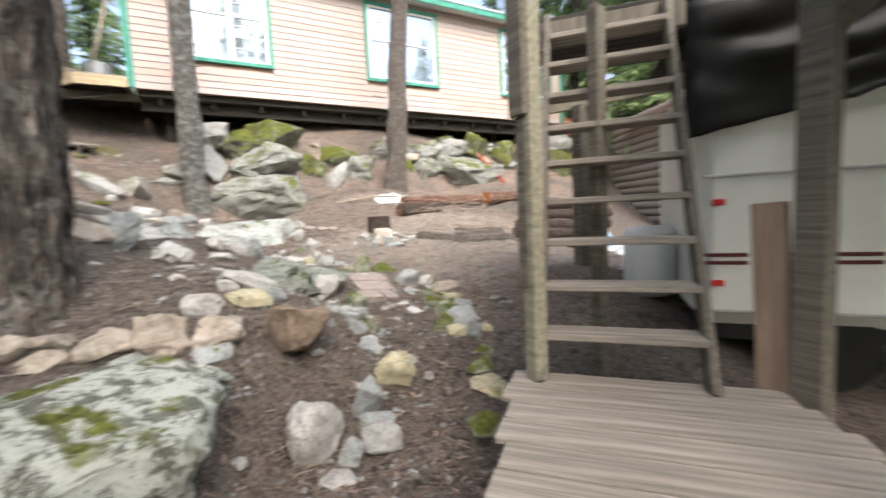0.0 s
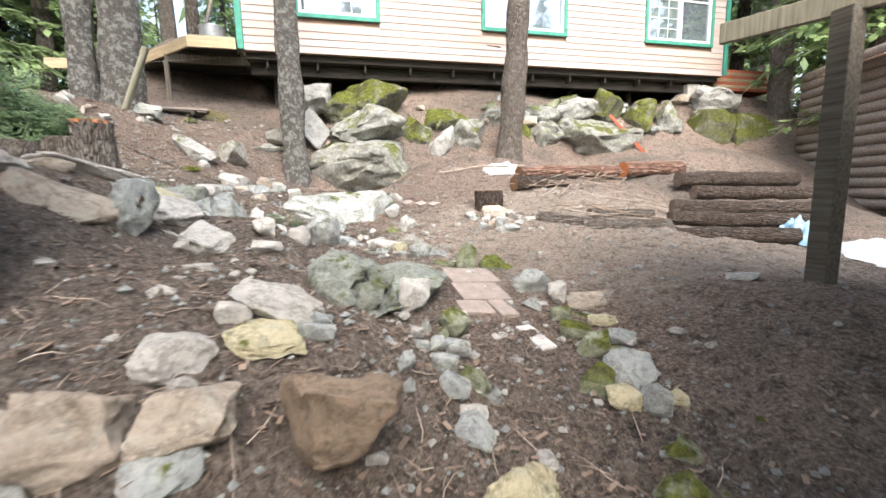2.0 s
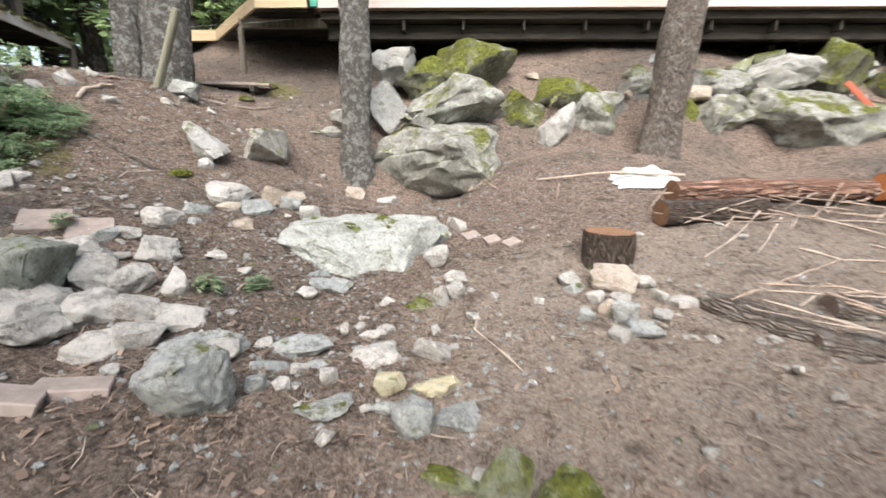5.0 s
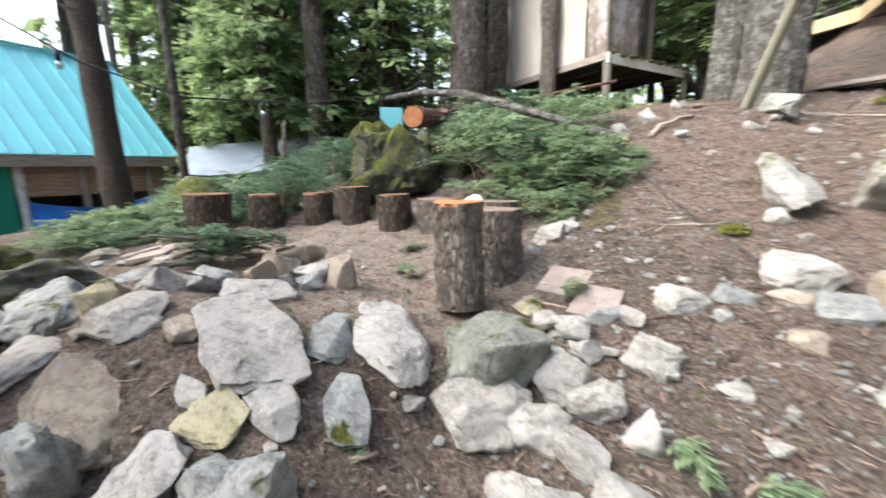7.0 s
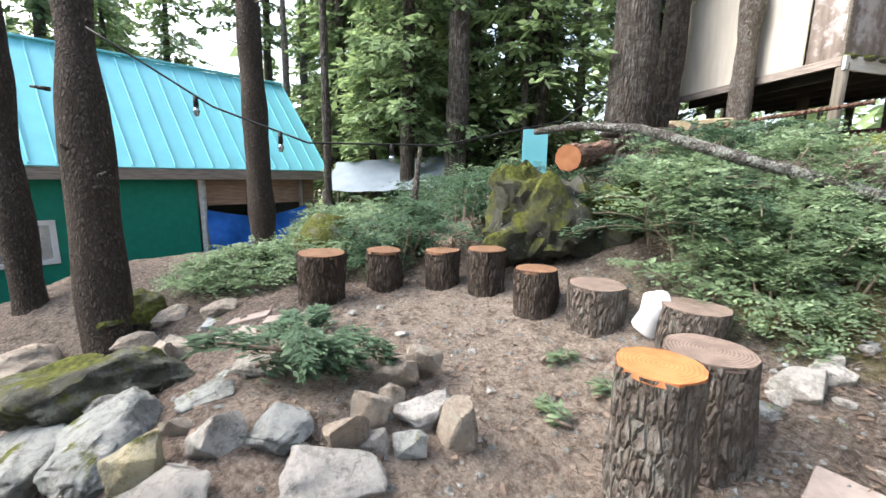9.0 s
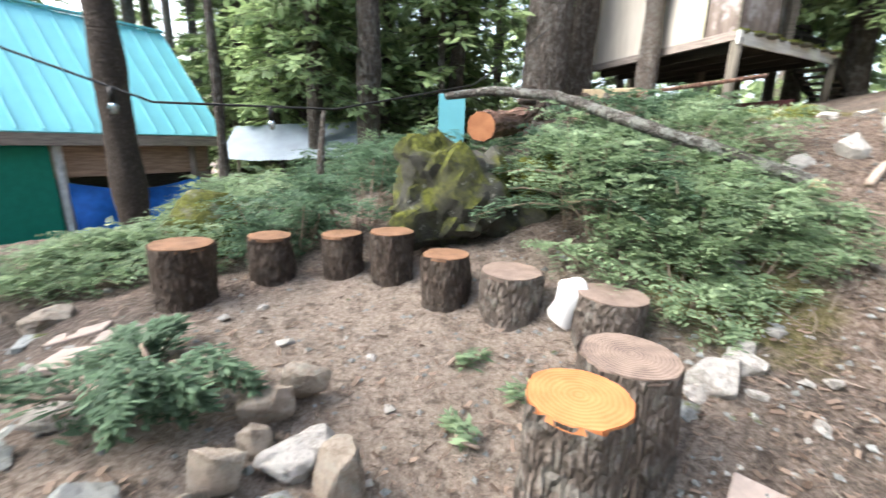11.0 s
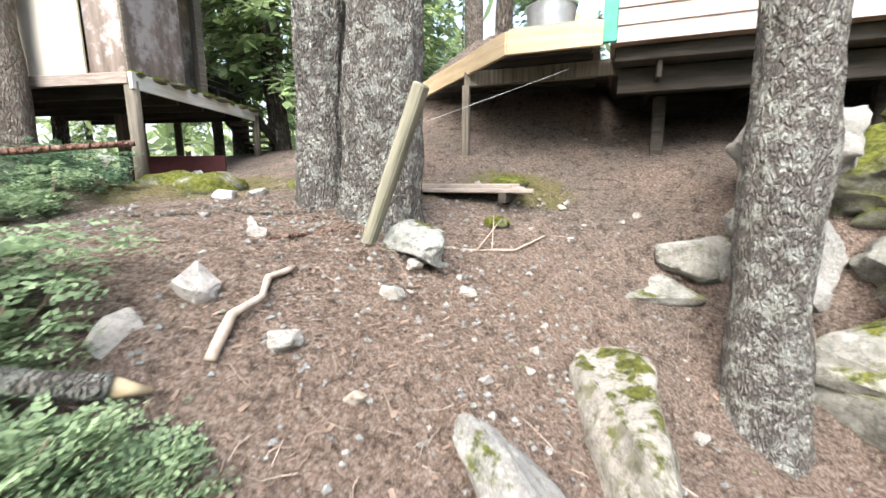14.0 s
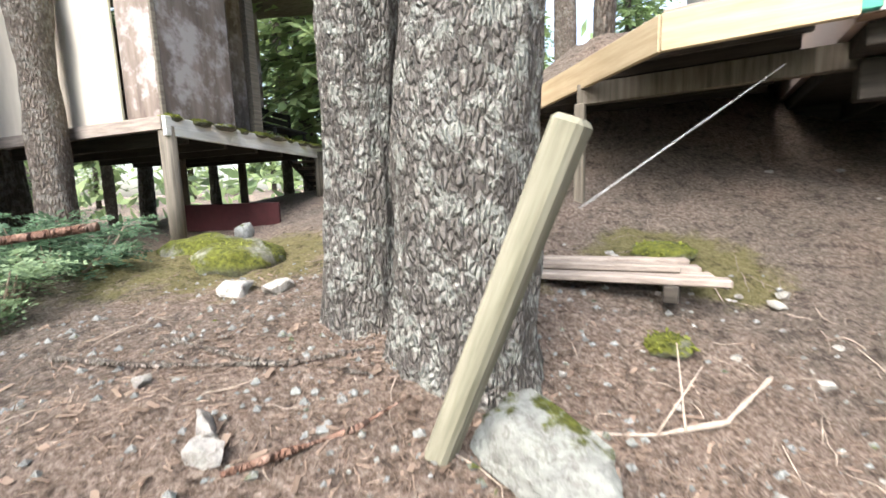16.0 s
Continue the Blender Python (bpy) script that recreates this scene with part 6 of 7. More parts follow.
for k in range(9):
    beam_between("plank", at_plat(-0.15, 1.4 + 0.16 * k, 2.52), at_plat(5.2, 1.4 + 0.16 * k, 2.52), 0.15, 0.04, DARK_SHADED_WOOD, plat)
for k in range(16):
    beam_between("plank", at_plat(1.05, -1.6 + 0.158 * k, 2.52), at_plat(5.2, -1.6 + 0.158 * k, 2.52), 0.15, 0.04, DARK_SHADED_WOOD, plat)
beam_between("front_beam", at_plat(-0.15, 1.35, 2.4), at_plat(1.0, 1.35, 2.4), 0.08, 0.2, POSTWOOD, plat)
for n in (-1.5, -0.4, 0.7, 2.2):
    beam_between("joist", at_plat(1.1, n, 2.38), at_plat(5.1, n, 2.38), 0.06, 0.2, DARK_SHADED_WOOD, plat)
for u, n, w in ((0.35, 0.75, 0.09), (1.28, 0.05, 0.13), (1.42, -1.15, 0.14), (4.8, 0.2, 0.13), (4.8, 2.2, 0.13)):
    q = at_plat(u, n, 0)
    gzz = ground_at(LA.x + q.x, LA.y + q.y) - LA.z - 0.1
    beam_between("post", (q.x, q.y, gzz), (q.x, q.y, 2.3), w, w, POSTWOOD, plat)
beam_between("brace", at_plat(1.3, 0.06, 1.7), at_plat(1.95, 0.06, 2.3), 0.05, 0.1, POSTWOOD, plat)
beam_between("slab_board", at_plat(1.16, 0.12, -0.05), at_plat(1.14, 0.16, 0.95), 0.04, 0.16, BROWNWALL, plat)
for k in range(6):
    beam_between("plank", at_plat(1.05, 2.84 + 0.16 * k, 2.52), at_plat(5.2, 2.84 + 0.16 * k, 2.52), 0.15, 0.04, DARK_SHADED_WOOD, plat)
dv2, df2, N2 = [], [], 20
for j in range(N2 + 1):
    for i in range(N2 + 1):
        u, v = i / N2, j / N2
        drop = (0.95 - 0.5 * u) * v
        q = at_plat(0.98 + 2.6 * u, 1.18 + 0.12 * v + 0.07 * noise.noise(Vector((u * 7, v * 5, 1))), 2.4 - drop + 0.06 * noise.noise(Vector((u * 9, v * 4, 6))))
        dv2.append(LA + q)
for j in range(N2):
    for i in range(N2):
        df2.append((j * (N2 + 1) + i, j * (N2 + 1) + i + 1, (j + 1) * (N2 + 1) + i + 1, (j + 1) * (N2 + 1) + i))
sag = from_arrays("sagging_sheet", dv2, df2, BLACK, smooth=True)
sag.modifiers.new("thickness", "SOLIDIFY").thickness = 0.01
tagged(sag, "black plastic sheet sagging from the platform edge", "sheet")
rail = thing("carport_frame", "weathered timber post with a level beam", "frame", at=(2.35, -0.95, ground_at(2.35, -0.95)))
rz0 = ground_at(2.35, -0.95)
beam_between("post", (0, 0, -0.1), (0, 0, 2.15 - rz0), 0.15, 0.15, POSTWOOD, rail)
beam_between("beam", (-0.35, 0.75, 2.2 - rz0), (0.9, -1.9, 2.2 - rz0), 0.06, 0.17, GREENPOST, rail)

# travel trailer
TB = Vector((0.655, -0.756, 0))
trailer = thing("travel_trailer", "old cream travel trailer with maroon stripes", "trailer", at=(1.5, -2.9, -0.5))
tz = math.degrees(math.atan2(TB.y, TB.x))
trailer.matrix_world = pose(1.5, -2.9, -0.5, 0, 0, tz)
boxed("body", (1.8, 1.05, 1.42), (3.6, 2.1, 2.1), TRAILER, trailer, bevel=0.12)
boxed("chassis", (1.8, 1.05, 0.3), (3.4, 1.8, 0.14), BLACK, trailer)
for z, h in ((0.94, 0.03), (0.88, 0.03)):
    for k in range(9):
        boxed("stripe", (0.2 + k * 0.4, -0.004, z), (0.3, 0.012, h), STRIPE, trailer)
for z in (1.55, 0.5):
    boxed("moulding", (1.8, -0.006, z), (3.5, 0.016, 0.025), CONCRETE, trailer)
for x in (0.15, 3.4):
    for z in (1.35, 0.72):
        boxed("tail_light", (x, -0.01, z), (0.09, 0.03, 0.05), RED, trailer)
for x in (0.9, 2.7):
    bm = bmesh.new()
    bmesh.ops.create_cone(bm, cap_ends=True, segments=28, radius1=0.33, radius2=0.33, depth=0.2)
    w = part("wheel", bm, BLACK, trailer)
    w.matrix_basis = pose(x, 0.2, 0.2, 90, 0, 0)
can = thing("fuel_can", "red plastic fuel can on the soil", "can", at=(1.32, -3.55, ground_at(1.32, -3.55) - 0.02))
boxed("body", (0, 0, 0.17), (0.26, 0.18, 0.32), RED, can, bevel=0.04)
boxed("handle", (0, 0, 0.365), (0.16, 0.03, 0.03), RED, can)
tube("spout", [(0.09, 0, 0.32), (0.14, 0, 0.42)], [0.022, 0.016], BLACK, can, segs=10)


def crumpled(name, x, y, sx, sy, h, mat, label, category, seed, z=None, n=26):
    z0 = ground_at(x, y) if z is None else z
    verts, faces = [], []
    for j in range(n + 1):
        for i in range(n + 1):
            u, v = i / n - 0.5, j / n - 0.5
            r = max(0.0, 1 - (2 * u) ** 4) * max(0.0, 1 - (2 * v) ** 4)
            q = noise.noise(Vector((u * 4 + seed, v * 4, seed))) + 0.6 * noise.noise(Vector((u * 9, v * 9 + seed, 1)))
            verts.append((u * sx * (1 + 0.2 * q), v * sy * (1 - 0.2 * q), ground_at(x + u * sx, y + v * sy) - z0 + 0.01 + h * r * (0.6 + 0.5 * q)))
    m = n + 1
    for j in range(n):
        for i in range(n):
            faces.append((j * m + i, j * m + i + 1, (j + 1) * m + i + 1, (j + 1) * m + i))
    ob = from_arrays(name, verts, faces, mat, smooth=True)
    ob.matrix_world = pose(x, y, z0)
    return tagged(ob, label, category)


crumpled("plastic_bag", 4.55, 0.72, 0.55, 0.5, 0.4, plain("pale_blue_plastic", (0.30, 0.50, 0.66), 0.35, spread=0.4, scale=14), "crumpled pale blue plastic bag beside the logs", "bag", 1)
crumpled("white_sheet", 4.9, 0.1, 1.2, 0.8, 0.16, WHITE_DIRTY, "crumpled white plastic sheet on the ground", "sheet", 2)
crumpled("white_sheet", 3.1, -1.6, 1.1, 0.7, 0.2, WHITE_DIRTY, "crumpled white plastic sheet on the ground", "sheet", 3)
crumpled("plastic_scrap", 1.75, 4.15, 0.75, 0.4, 0.16, WHITE_DIRTY, "pale scrap of plastic sheet on the needles", "sheet", 5)
drum = thing("white_drum", "white plastic drum standing on the soil", "drum", at=(2.0, -2.15, ground_at(2.0, -2.15) - 0.02))
tube("body", [(0, 0, 0), (0, 0, 0.08), (0, 0, 0.6), (0, 0, 0.68)], [0.2, 0.24, 0.24, 0.2], WHITE, drum, segs=28)
jug = thing("white_jug", "crushed white plastic jug standing between log seats", "jug", at=(-4.86, 1.64, ground_at(-4.86, 1.64)))
jug.matrix_world = pose(-4.66, 1.6, ground_at(-4.66, 1.6), 0, 14, 20)
tube("body", [(0, 0, 0), (0.0, 0.02, 0.04), (0.02, 0, 0.15), (0.03, 0.01, 0.26), (0.04, 0, 0.29)], [0.08, 0.1, 0.065, 0.085, 0.06], WHITE, jug, segs=18, wob=0.03, freq=9)

# ---- dark log cabin beyond the logs ----
logcabin = thing("log_cabin", "brown log-walled cabin with a board gable", "house", at=(9.0, 1.6, 0.3))
for k in range(15):
    tube("wall_log", [(-0.15, 0.05, 0.1 + 0.225 * k), (3.6, -1.5, 0.1 + 0.225 * k)], [0.125, 0.125], GREYPLANK, logcabin, segs=12, wob=0.01, length_step=0.5)
    tube("wall_log", [(-0.05, -0.15, 0.1 + 0.225 * k), (1.6, 3.6, 0.1 + 0.225 * k)], [0.125, 0.125], GREYPLANK, logcabin, segs=12, wob=0.01, length_step=0.5)
for k in range(16):
    beam_between("roof_board", (-0.9 + 0.1 * k, -1.0 + 0.24 * k, 3.0), (3.6 + 0.1 * k, -2.6 + 0.24 * k, 4.3), 0.22, 0.04, BROWNWALL, logcabin)
pile = thing("lumber_stack", "stack of orange-brown boards behind the cabin", "lumber", at=(11.6, 8.2, ground_at(11.6, 8.2)))
for k in range(7):
    boxed("board", (0.05 * (k % 2), 0.03 * k, 0.08 + 0.11 * k), (2.4, 0.8 - 0.04 * k, 0.09), TAN if k % 2 else REDPLANK, pile)
plank = thing("red_board", "red painted board leaning on the boulders", "board", at=(5.75, 5.3, ground_at(5.75, 5.3)))
beam_between("board", (0.75, 0.75, 0.1), (0.05, 1.3, 1.15), 0.05, 0.08, REDPLANK, plank)

# ---- pavers, bricks, slabs ----
def slab(name, x, y, z, sx, sy, rz, label, mat=PAVER, h=0.05, tilt=0, group="pavers"):
    bm = bmesh.new()
    box(bm, (0, 0, h / 2), (sx, sy, h), None, 0.006)
    ob = part(name, bm, mat)
    e = 0.15
    up = Vector((ground_at(x - e, y) - ground_at(x + e, y), ground_at(x, y - e) - ground_at(x, y + e), 2 * e)).normalized()
    lay = Vector((0, 0, 1)).rotation_difference(up).to_matrix().to_4x4()
    ob.matrix_world = Matrix.Translation((x, y, ground_at(x, y) - h + 0.03)) @ lay @ pose(0, 0, 0, 0, 0, rz)
    return tagged(ob, label, "paver", group)


PV = "pinkish concrete paver set into the path"
slab("paver", -0.24, 0.16, 0.03, 0.46, 0.34, 4, PV)
slab("paver", -0.27, -0.2, 0.02, 0.42, 0.33, 4, PV)
slab("paver", -0.42, -0.5, 0.0, 0.26, 0.2, 4, PV)
slab("paver", -0.2, -0.5, -0.01, 0.14, 0.26, 8, PV)
slab("paver", -0.14, -0.93, -0.1, 0.12, 0.3, 12, "greyish brick lying in the path", CONCRETE)
BRK = "reddish brick lying on the bare soil"
slab("brick", -4.82, -0.88, 1.08, 0.28, 0.15, 100, BRK, h=0.07, group="bricks")
slab("brick", -4.95, -1.2, 1.06, 0.3, 0.14, 100, BRK, h=0.06, group="bricks")
slab("brick", -4.6, -1.02, 1.06, 0.3, 0.2, 80, BRK, h=0.04, group="bricks")
FL = "pink square paver sunk in the soil"
slab("paver", -2.0, 0.27, 0.6, 0.25, 0.2, 35, FL)
slab("paver", -1.93, 0.48, 0.57, 0.25, 0.2, 35, FL)
PK = "thin pink flagstone sunk flush in the soil"
for x, y, sx, sy, r in ((-3.42, 1.88, 0.3, 0.34, 40), (-3.12, 1.92, 0.28, 0.34, 40), (-0.3, 3.12, 0.16, 0.13, 30), (-0.1, 3.03, 0.15, 0.13, 24), (0.08, 2.96, 0.16, 0.12, 35)):
    slab("flagstone", x, y, 0, sx, sy, r, PK, h=0.035)

# ---- fallen pole, wood pile, teal sheet, tarp ----
fallen = thing("fallen_pole", "slender fallen trunk lying over the cut brush", "log", at=(-6.8, 1.2, 2.72))
tube("trunk", [(0, 0, 0), (0.28, 0.4, 0.04), (0.75, 0.85, -0.04), (1.39, 1.47, -0.34), (1.6, 1.89, -0.49), (1.88, 2.25, -0.65)], [0.035, 0.04, 0.045, 0.048, 0.05, 0.05], BARK_GREY, fallen, segs=16, wob=0.008, freq=6, length_step=0.05)
tube("split_end", [(1.87, 2.24, -0.645), (1.95, 2.35, -0.70)], [0.046, 0.012], TAN, fallen, "raw yellow split end", segs=12)
fw = thing("firewood_pile", "heap of split firewood and branches", "firewood", at=(-8.6, 3.6, ground_at(-8.6, 3.6)))
g4 = random.Random(8)
for k in range(42):
    a = g4.uniform(0, 180)
    c = Vector((g4.gauss(0, 0.45), g4.gauss(0, 0.35), 0.1 + 0.75 * g4.random() ** 1.3))
    d = Vector((math.cos(radians(a)), math.sin(radians(a)), g4.uniform(-0.3, 0.3))) * g4.uniform(0.15, 0.3)
    tube("split_log", [c - d, c + d], [g4.uniform(0.045, 0.08)] * 2, BARK_LOG if k % 3 else BARK_PINE, fw, segs=9)
stick = thing("long_branch", "long reddish branch propped on the firewood", "branch", at=(-8.0, 3.0, 0))
tube("branch", [(-0.8, -0.1, ground_at(-8.8, 2.9) + 0.35), (0.3, 0.9, ground_at(-7.7, 3.9) + 0.62), (1.0, 2.0, ground_at(-7, 5.0) + 0.55)], [0.03, 0.028, 0.022], BARK_RED, stick, segs=10, wob=0.01, length_step=0.1)
pl = thing("broken_planks", "grey broken planks lying on the moss", "planks", at=(-7.9, 4.35, ground_at(-7.9, 4.35)))
for k in range(4):
    boxed("plank", (0.1 * k, 0.12 * k, 0.05 + 0.015 * k), (0.9 - 0.1 * k, 0.12, 0.03), GREYPLANK, pl, m=pose(0, 0, 0, 3, 0, 50 + 9 * k))
ply = thing("plywood_sheet", "bare orange plywood sheet leaning by the shed", "board", at=(-9.3, 4.4, ground_at(-9.3, 4.4)))
boxed("sheet", (0, 0, 0.4), (0.9, 0.03, 0.8), TAN, ply, m=pose(0, 0, 0, 14, 0, 55))
teal = thing("teal_sheet", "teal painted metal sheet standing in the brush", "sheet", at=(-10.6, 1.9, ground_at(-10.6, 1.9)))
boxed("sheet", (0, 0, 0.68), (0.02, 0.5, 1.36), TEAL_ROOF, teal)
tarp = thing("tarp_shelter", "silver tarp stretched over a low frame", "tarp", at=(-13.0, -1.6, 0))
tv, tf, N = [], [], 14
for j in range(N + 1):
    for i in range(N + 1):
        u, v = i / N, j / N
        tv.append((-1.4 * v + 0.4 * u, -1.6 + 3.4 * u, 1.75 + 0.8 * v + 0.2 * u - 0.06 * math.sin(u * math.pi) * (1 - v) + 0.04 * noise.noise(Vector((u * 6, v * 6, 0)))))
for j in range(N):
    for i in range(N):
        tf.append((j * (N + 1) + i, j * (N + 1) + i + 1, (j + 1) * (N + 1) + i + 1, (j + 1) * (N + 1) + i))
sheet = from_arrays("sheet", tv, tf, SILVER_TARP, tarp, smooth=True)
for u, v in ((0, 0), (1, 0), (0, 1), (1, 1)):
    x, y = -1.4 * v + 0.4 * u, -1.6 + 3.4 * u
    tube("pole", [(x, y, ground_at(-13 + x, -1.6 + y) - 0.1), (x, y, 1.75 + 0.8 * v + 0.2 * u)], [0.04, 0.035], POSTWOOD, tarp, segs=8)

# ---- green building with a teal roof ----
GE, GU, GG = Vector((-14.87, -3.66, 0)), Vector((0.78, -0.626, 0)), Vector((-0.63, -0.777, 0))
gb = thing("green_building", "green-walled building with a teal metal roof", "house", at=GE)
EZ, RZ, GW, GL = 2.29, 5.07, 2.5, 12.0
gbz = -1.2


def at_gb(u, g, z):
    return GU * u + GG * g + Vector((0, 0, z))


def quad_slab(name, pts, thick, mat, parent, label=""):
    a, b, d = pts[0], pts[1], pts[3]
    nrm = (b - a).cross(d - a).normalized() * thick
    v = [*pts, *[p + nrm for p in pts]]
    return from_arrays(name, v, [(3, 2, 1, 0), (4, 5, 6, 7), (0, 1, 5, 4), (1, 2, 6, 5), (2, 3, 7, 6), (3, 0, 4, 7)], mat, parent, label)


quad_slab("roof", [at_gb(0, 0, EZ), at_gb(GL, 0, EZ), at_gb(GL, GW, RZ), at_gb(0, GW, RZ)], 0.04, TEAL_ROOF, gb)
quad_slab("roof", [at_gb(0, 2 * GW, EZ), at_gb(0, GW, RZ), at_gb(GL, GW, RZ), at_gb(GL, 2 * GW, EZ)], 0.04, TEAL_ROOF, gb)
for k in range(30):
    u = 0.02 + k * 0.41
    beam_between("roof_seam", at_gb(u, 0.0, EZ + 0.045), at_gb(u, GW, RZ + 0.045), 0.03, 0.035, TEAL_ROOF, gb)
beam_between("ridge_cap", at_gb(-0.02, GW, RZ + 0.05), at_gb(GL, GW, RZ + 0.05), 0.22, 0.05, TEAL_ROOF, gb)
beam_between("eave_board", at_gb(0.02, 0.06, EZ - 0.14), at_gb(GL, 0.06, EZ - 0.14), 0.05, 0.26, GREYPLANK, gb)
W_IN = 0.4
for u0, u1, z0, z1, mat in ((0.3, 3.6, 1.35, EZ, BROWNWALL), (0.3, 0.75, gbz, 1.35, GREYPLANK), (3.6, GL - 0.2, gbz, EZ, GREEN_WALL)):
    beam_between("wall", at_gb(u0, W_IN, (z0 + z1) / 2), at_gb(u1, W_IN, (z0 + z1) / 2), 0.1, z1 - z0, mat, gb)
for u0, u1, g0, g1 in ((0.3, 0.3, W_IN, 2 * GW - W_IN), (GL - 0.3, GL - 0.3, W_IN, 2 * GW - W_IN), (0.3, GL - 0.3, 2 * GW - W_IN, 2 * GW - W_IN)):
    beam_between("wall", at_gb(u0, g0, (gbz + EZ) / 2), at_gb(u1, g1, (gbz + EZ) / 2), 0.1, EZ - gbz, GREYPLANK, gb)
for u in (3.5, 2.3, 0.75):
    beam_between("post", at_gb(u, W_IN - 0.12, gbz), at_gb(u, W_IN - 0.12, EZ - 0.25), 0.12, 0.12, GREYPLANK if u < 3 else WHITE_DIRTY, gb)
wv, wf, N = [], [], 16
for j in range(N + 1):
    for i in range(N + 1):
        u, v = i / N, j / N
        p = at_gb(0.7 + 2.75 * u, W_IN - 0.2 + 0.18 * noise.noise(Vector((u * 4, v * 3, 2))), 1.25 - 0.22 * math.sin(u * math.pi) * (1 - v) - 2.0 * v)
        wv.append(p)
for j in range(N):
    for i in range(N):
        wf.append((j * (N + 1) + i, j * (N + 1) + i + 1, (j + 1) * (N + 1) + i + 1, (j + 1) * (N + 1) + i))
from_arrays("hanging_tarp", wv, wf, BLUE_TARP, gb, "bright blue tarp hung across the opening", smooth=True)
wz = 0.75
for du, dz, su, sz in ((0, 0.4, 1.2, 0.1), (0, -0.4, 1.2, 0.1), (-0.55, 0, 0.1, 0.8), (0.55, 0, 0.1, 0.8)):
    beam_between("window_trim", at_gb(6.9 + du - su / 2, W_IN - 0.08, wz + dz), at_gb(6.9 + du + su / 2, W_IN - 0.08, wz + dz), 0.05, sz, WHITE, gb)
beam_between("pane", at_gb(6.35, W_IN - 0.06, wz), at_gb(7.45, W_IN - 0.06, wz), 0.02, 0.75, GLASS, gb)

# ---- string of lights ----
cable = thing("string_lights", "black cable of bulb lights strung between trees", "string lights", at=(-5.3, -2.5, 3.3))
CP = [Vector((0, 0, 0)), Vector((-0.15, 0.85, -0.55)), Vector((-0.2, 1.6, -0.82)), Vector((-0.6, 2.7, -0.8)), Vector((-1.6, 4.0, -0.45)), Vector((-3.5, 5.5, 0.6))]
tube("cable", CP, [0.008] * 6, BLACK, cable, segs=6, length_step=0.15)
for f in (0.85, 1.7, 2.6):
    k = int(f)
    p = CP[k].lerp(CP[k + 1], f - k)
    tube("socket", [p, p - Vector((0, 0, 0.09))], [0.018, 0.02], BLACK, cable, segs=10)
    tube("bulb", [p - Vector((0, 0, 0.09)), p - Vector((0, 0, 0.12)), p - Vector((0, 0, 0.16))], [0.014, 0.028, 0.012], GLASS, cable, segs=12)

# ---- plank heap and branches near the paired trunks ----
heap = thing("old_planks", "short stack of rotten grey planks", "planks", at=(-4.6, 6.75, ground_at(-4.6, 6.75)))
for k, (dy, dz, l, r) in enumerate(((-0.12, 0.09, 1.35, 8), (0.02, 0.08, 1.25, 12), (0.16, 0.1, 1.2, 15), (0.28, 0.13, 1.1, 13), (0.05, 0.13, 0.9, 10))):
    boxed("plank", (0, dy, dz), (l, 0.11, 0.045), GREYPLANK, heap, m=pose(0, 0, 0, 0, 0, r))
for x in (-0.45, 0.4):
    boxed("bearer", (x, 0.1, 0.02), (0.08, 0.5, 0.1), DARK_SHADED_WOOD, heap)


def branch(points, r, mat, label, side=()):
    x, y = points[0][:2]
    z0 = ground_at(x, y)
    ob = thing("fallen_branch", label, "branch", "fallen branches", at=(x, y, z0))
    def lift(p):
        return (p[0] - x, p[1] - y, ground_at(p[0], p[1]) + rough_at(p[0], p[1]) - z0 + r + (p[2] if len(p) > 2 else 0))
    tube("stem", [lift(p) for p in points], [r * (1 - 0.5 * k / len(points)) for k in range(len(points))], mat, ob, segs=8, wob=0.012, freq=7, length_step=0.05)
    for p, q in side:
        tube("twig", [lift(p), lift(q)], [r * 0.5, r * 0.2], mat, ob, segs=6)


PB = "pale dry fallen branch on the needles"
branch([(-4.5, 5.5), (-4.2, 5.75), (-3.95, 6.05), (-3.75, 6.45)], 0.014, PALE_TWIG, PB, (((-4.2, 5.75), (-4.05, 5.95, 0.25)), ((-4.1, 5.85), (-4.15, 6.1, 0.2))))
branch([(-4.78, 3.75), (-4.86, 3.95, 0.02), (-4.84, 4.12, 0.04), (-4.95, 4.28, 0.01), (-4.92, 4.45)], 0.027, PALE_TWIG, "thick pale exposed root lying on the slope")
branch([(-4.35, 3.25), (-3.75, 3.2), (-3.2, 3.15), (-2.72, 3.05)], 0.016, BARK_PINE, PB)
branch([(-3.5, 3.3), (-3.65, 2.95), (-3.6, 2.7)], 0.008, PALE_TWIG, PB)
branch([(-0.25, 1.95), (-0.28, 1.7), (-0.12, 1.45), (0.0, 1.25)], 0.011, PALE_TWIG, PB)
branch([(-1.95, 3.5), (-1.2, 3.15, 0.3), (-0.3, 2.75), (0.62, 2.82)], 0.006, BARK_DARK, "thin dark cable-like stem across the bed")
branch([(-2.3, 4.55), (-2.6, 4.9), (-2.9, 5.05)], 0.015, PALE_TWIG, PB)
branch([(-6.2, 4.9), (-5.7, 5.0), (-5.2, 5.2)], 0.012, BARK_PINE, PB)
branch([(-6.6, 4.6), (-6.0, 4.75), (-5.5, 5.05), (-5.3, 5.35)], 0.014, BARK_PINE, PB)
branch([(-5.25, 4.6), (-5.05, 4.95), (-5.0, 5.2)], 0.01, BARK_RED, PB)
branch([(-3.3, 1.6), (-3.15, 1.75), (-3.1, 2.1)], 0.007, TWIG, PB)
branch([(0.5, 4.3), (1.3, 4.1, 0.1), (2.1, 3.95, 0.12)], 0.02, PALE_TWIG, PB)
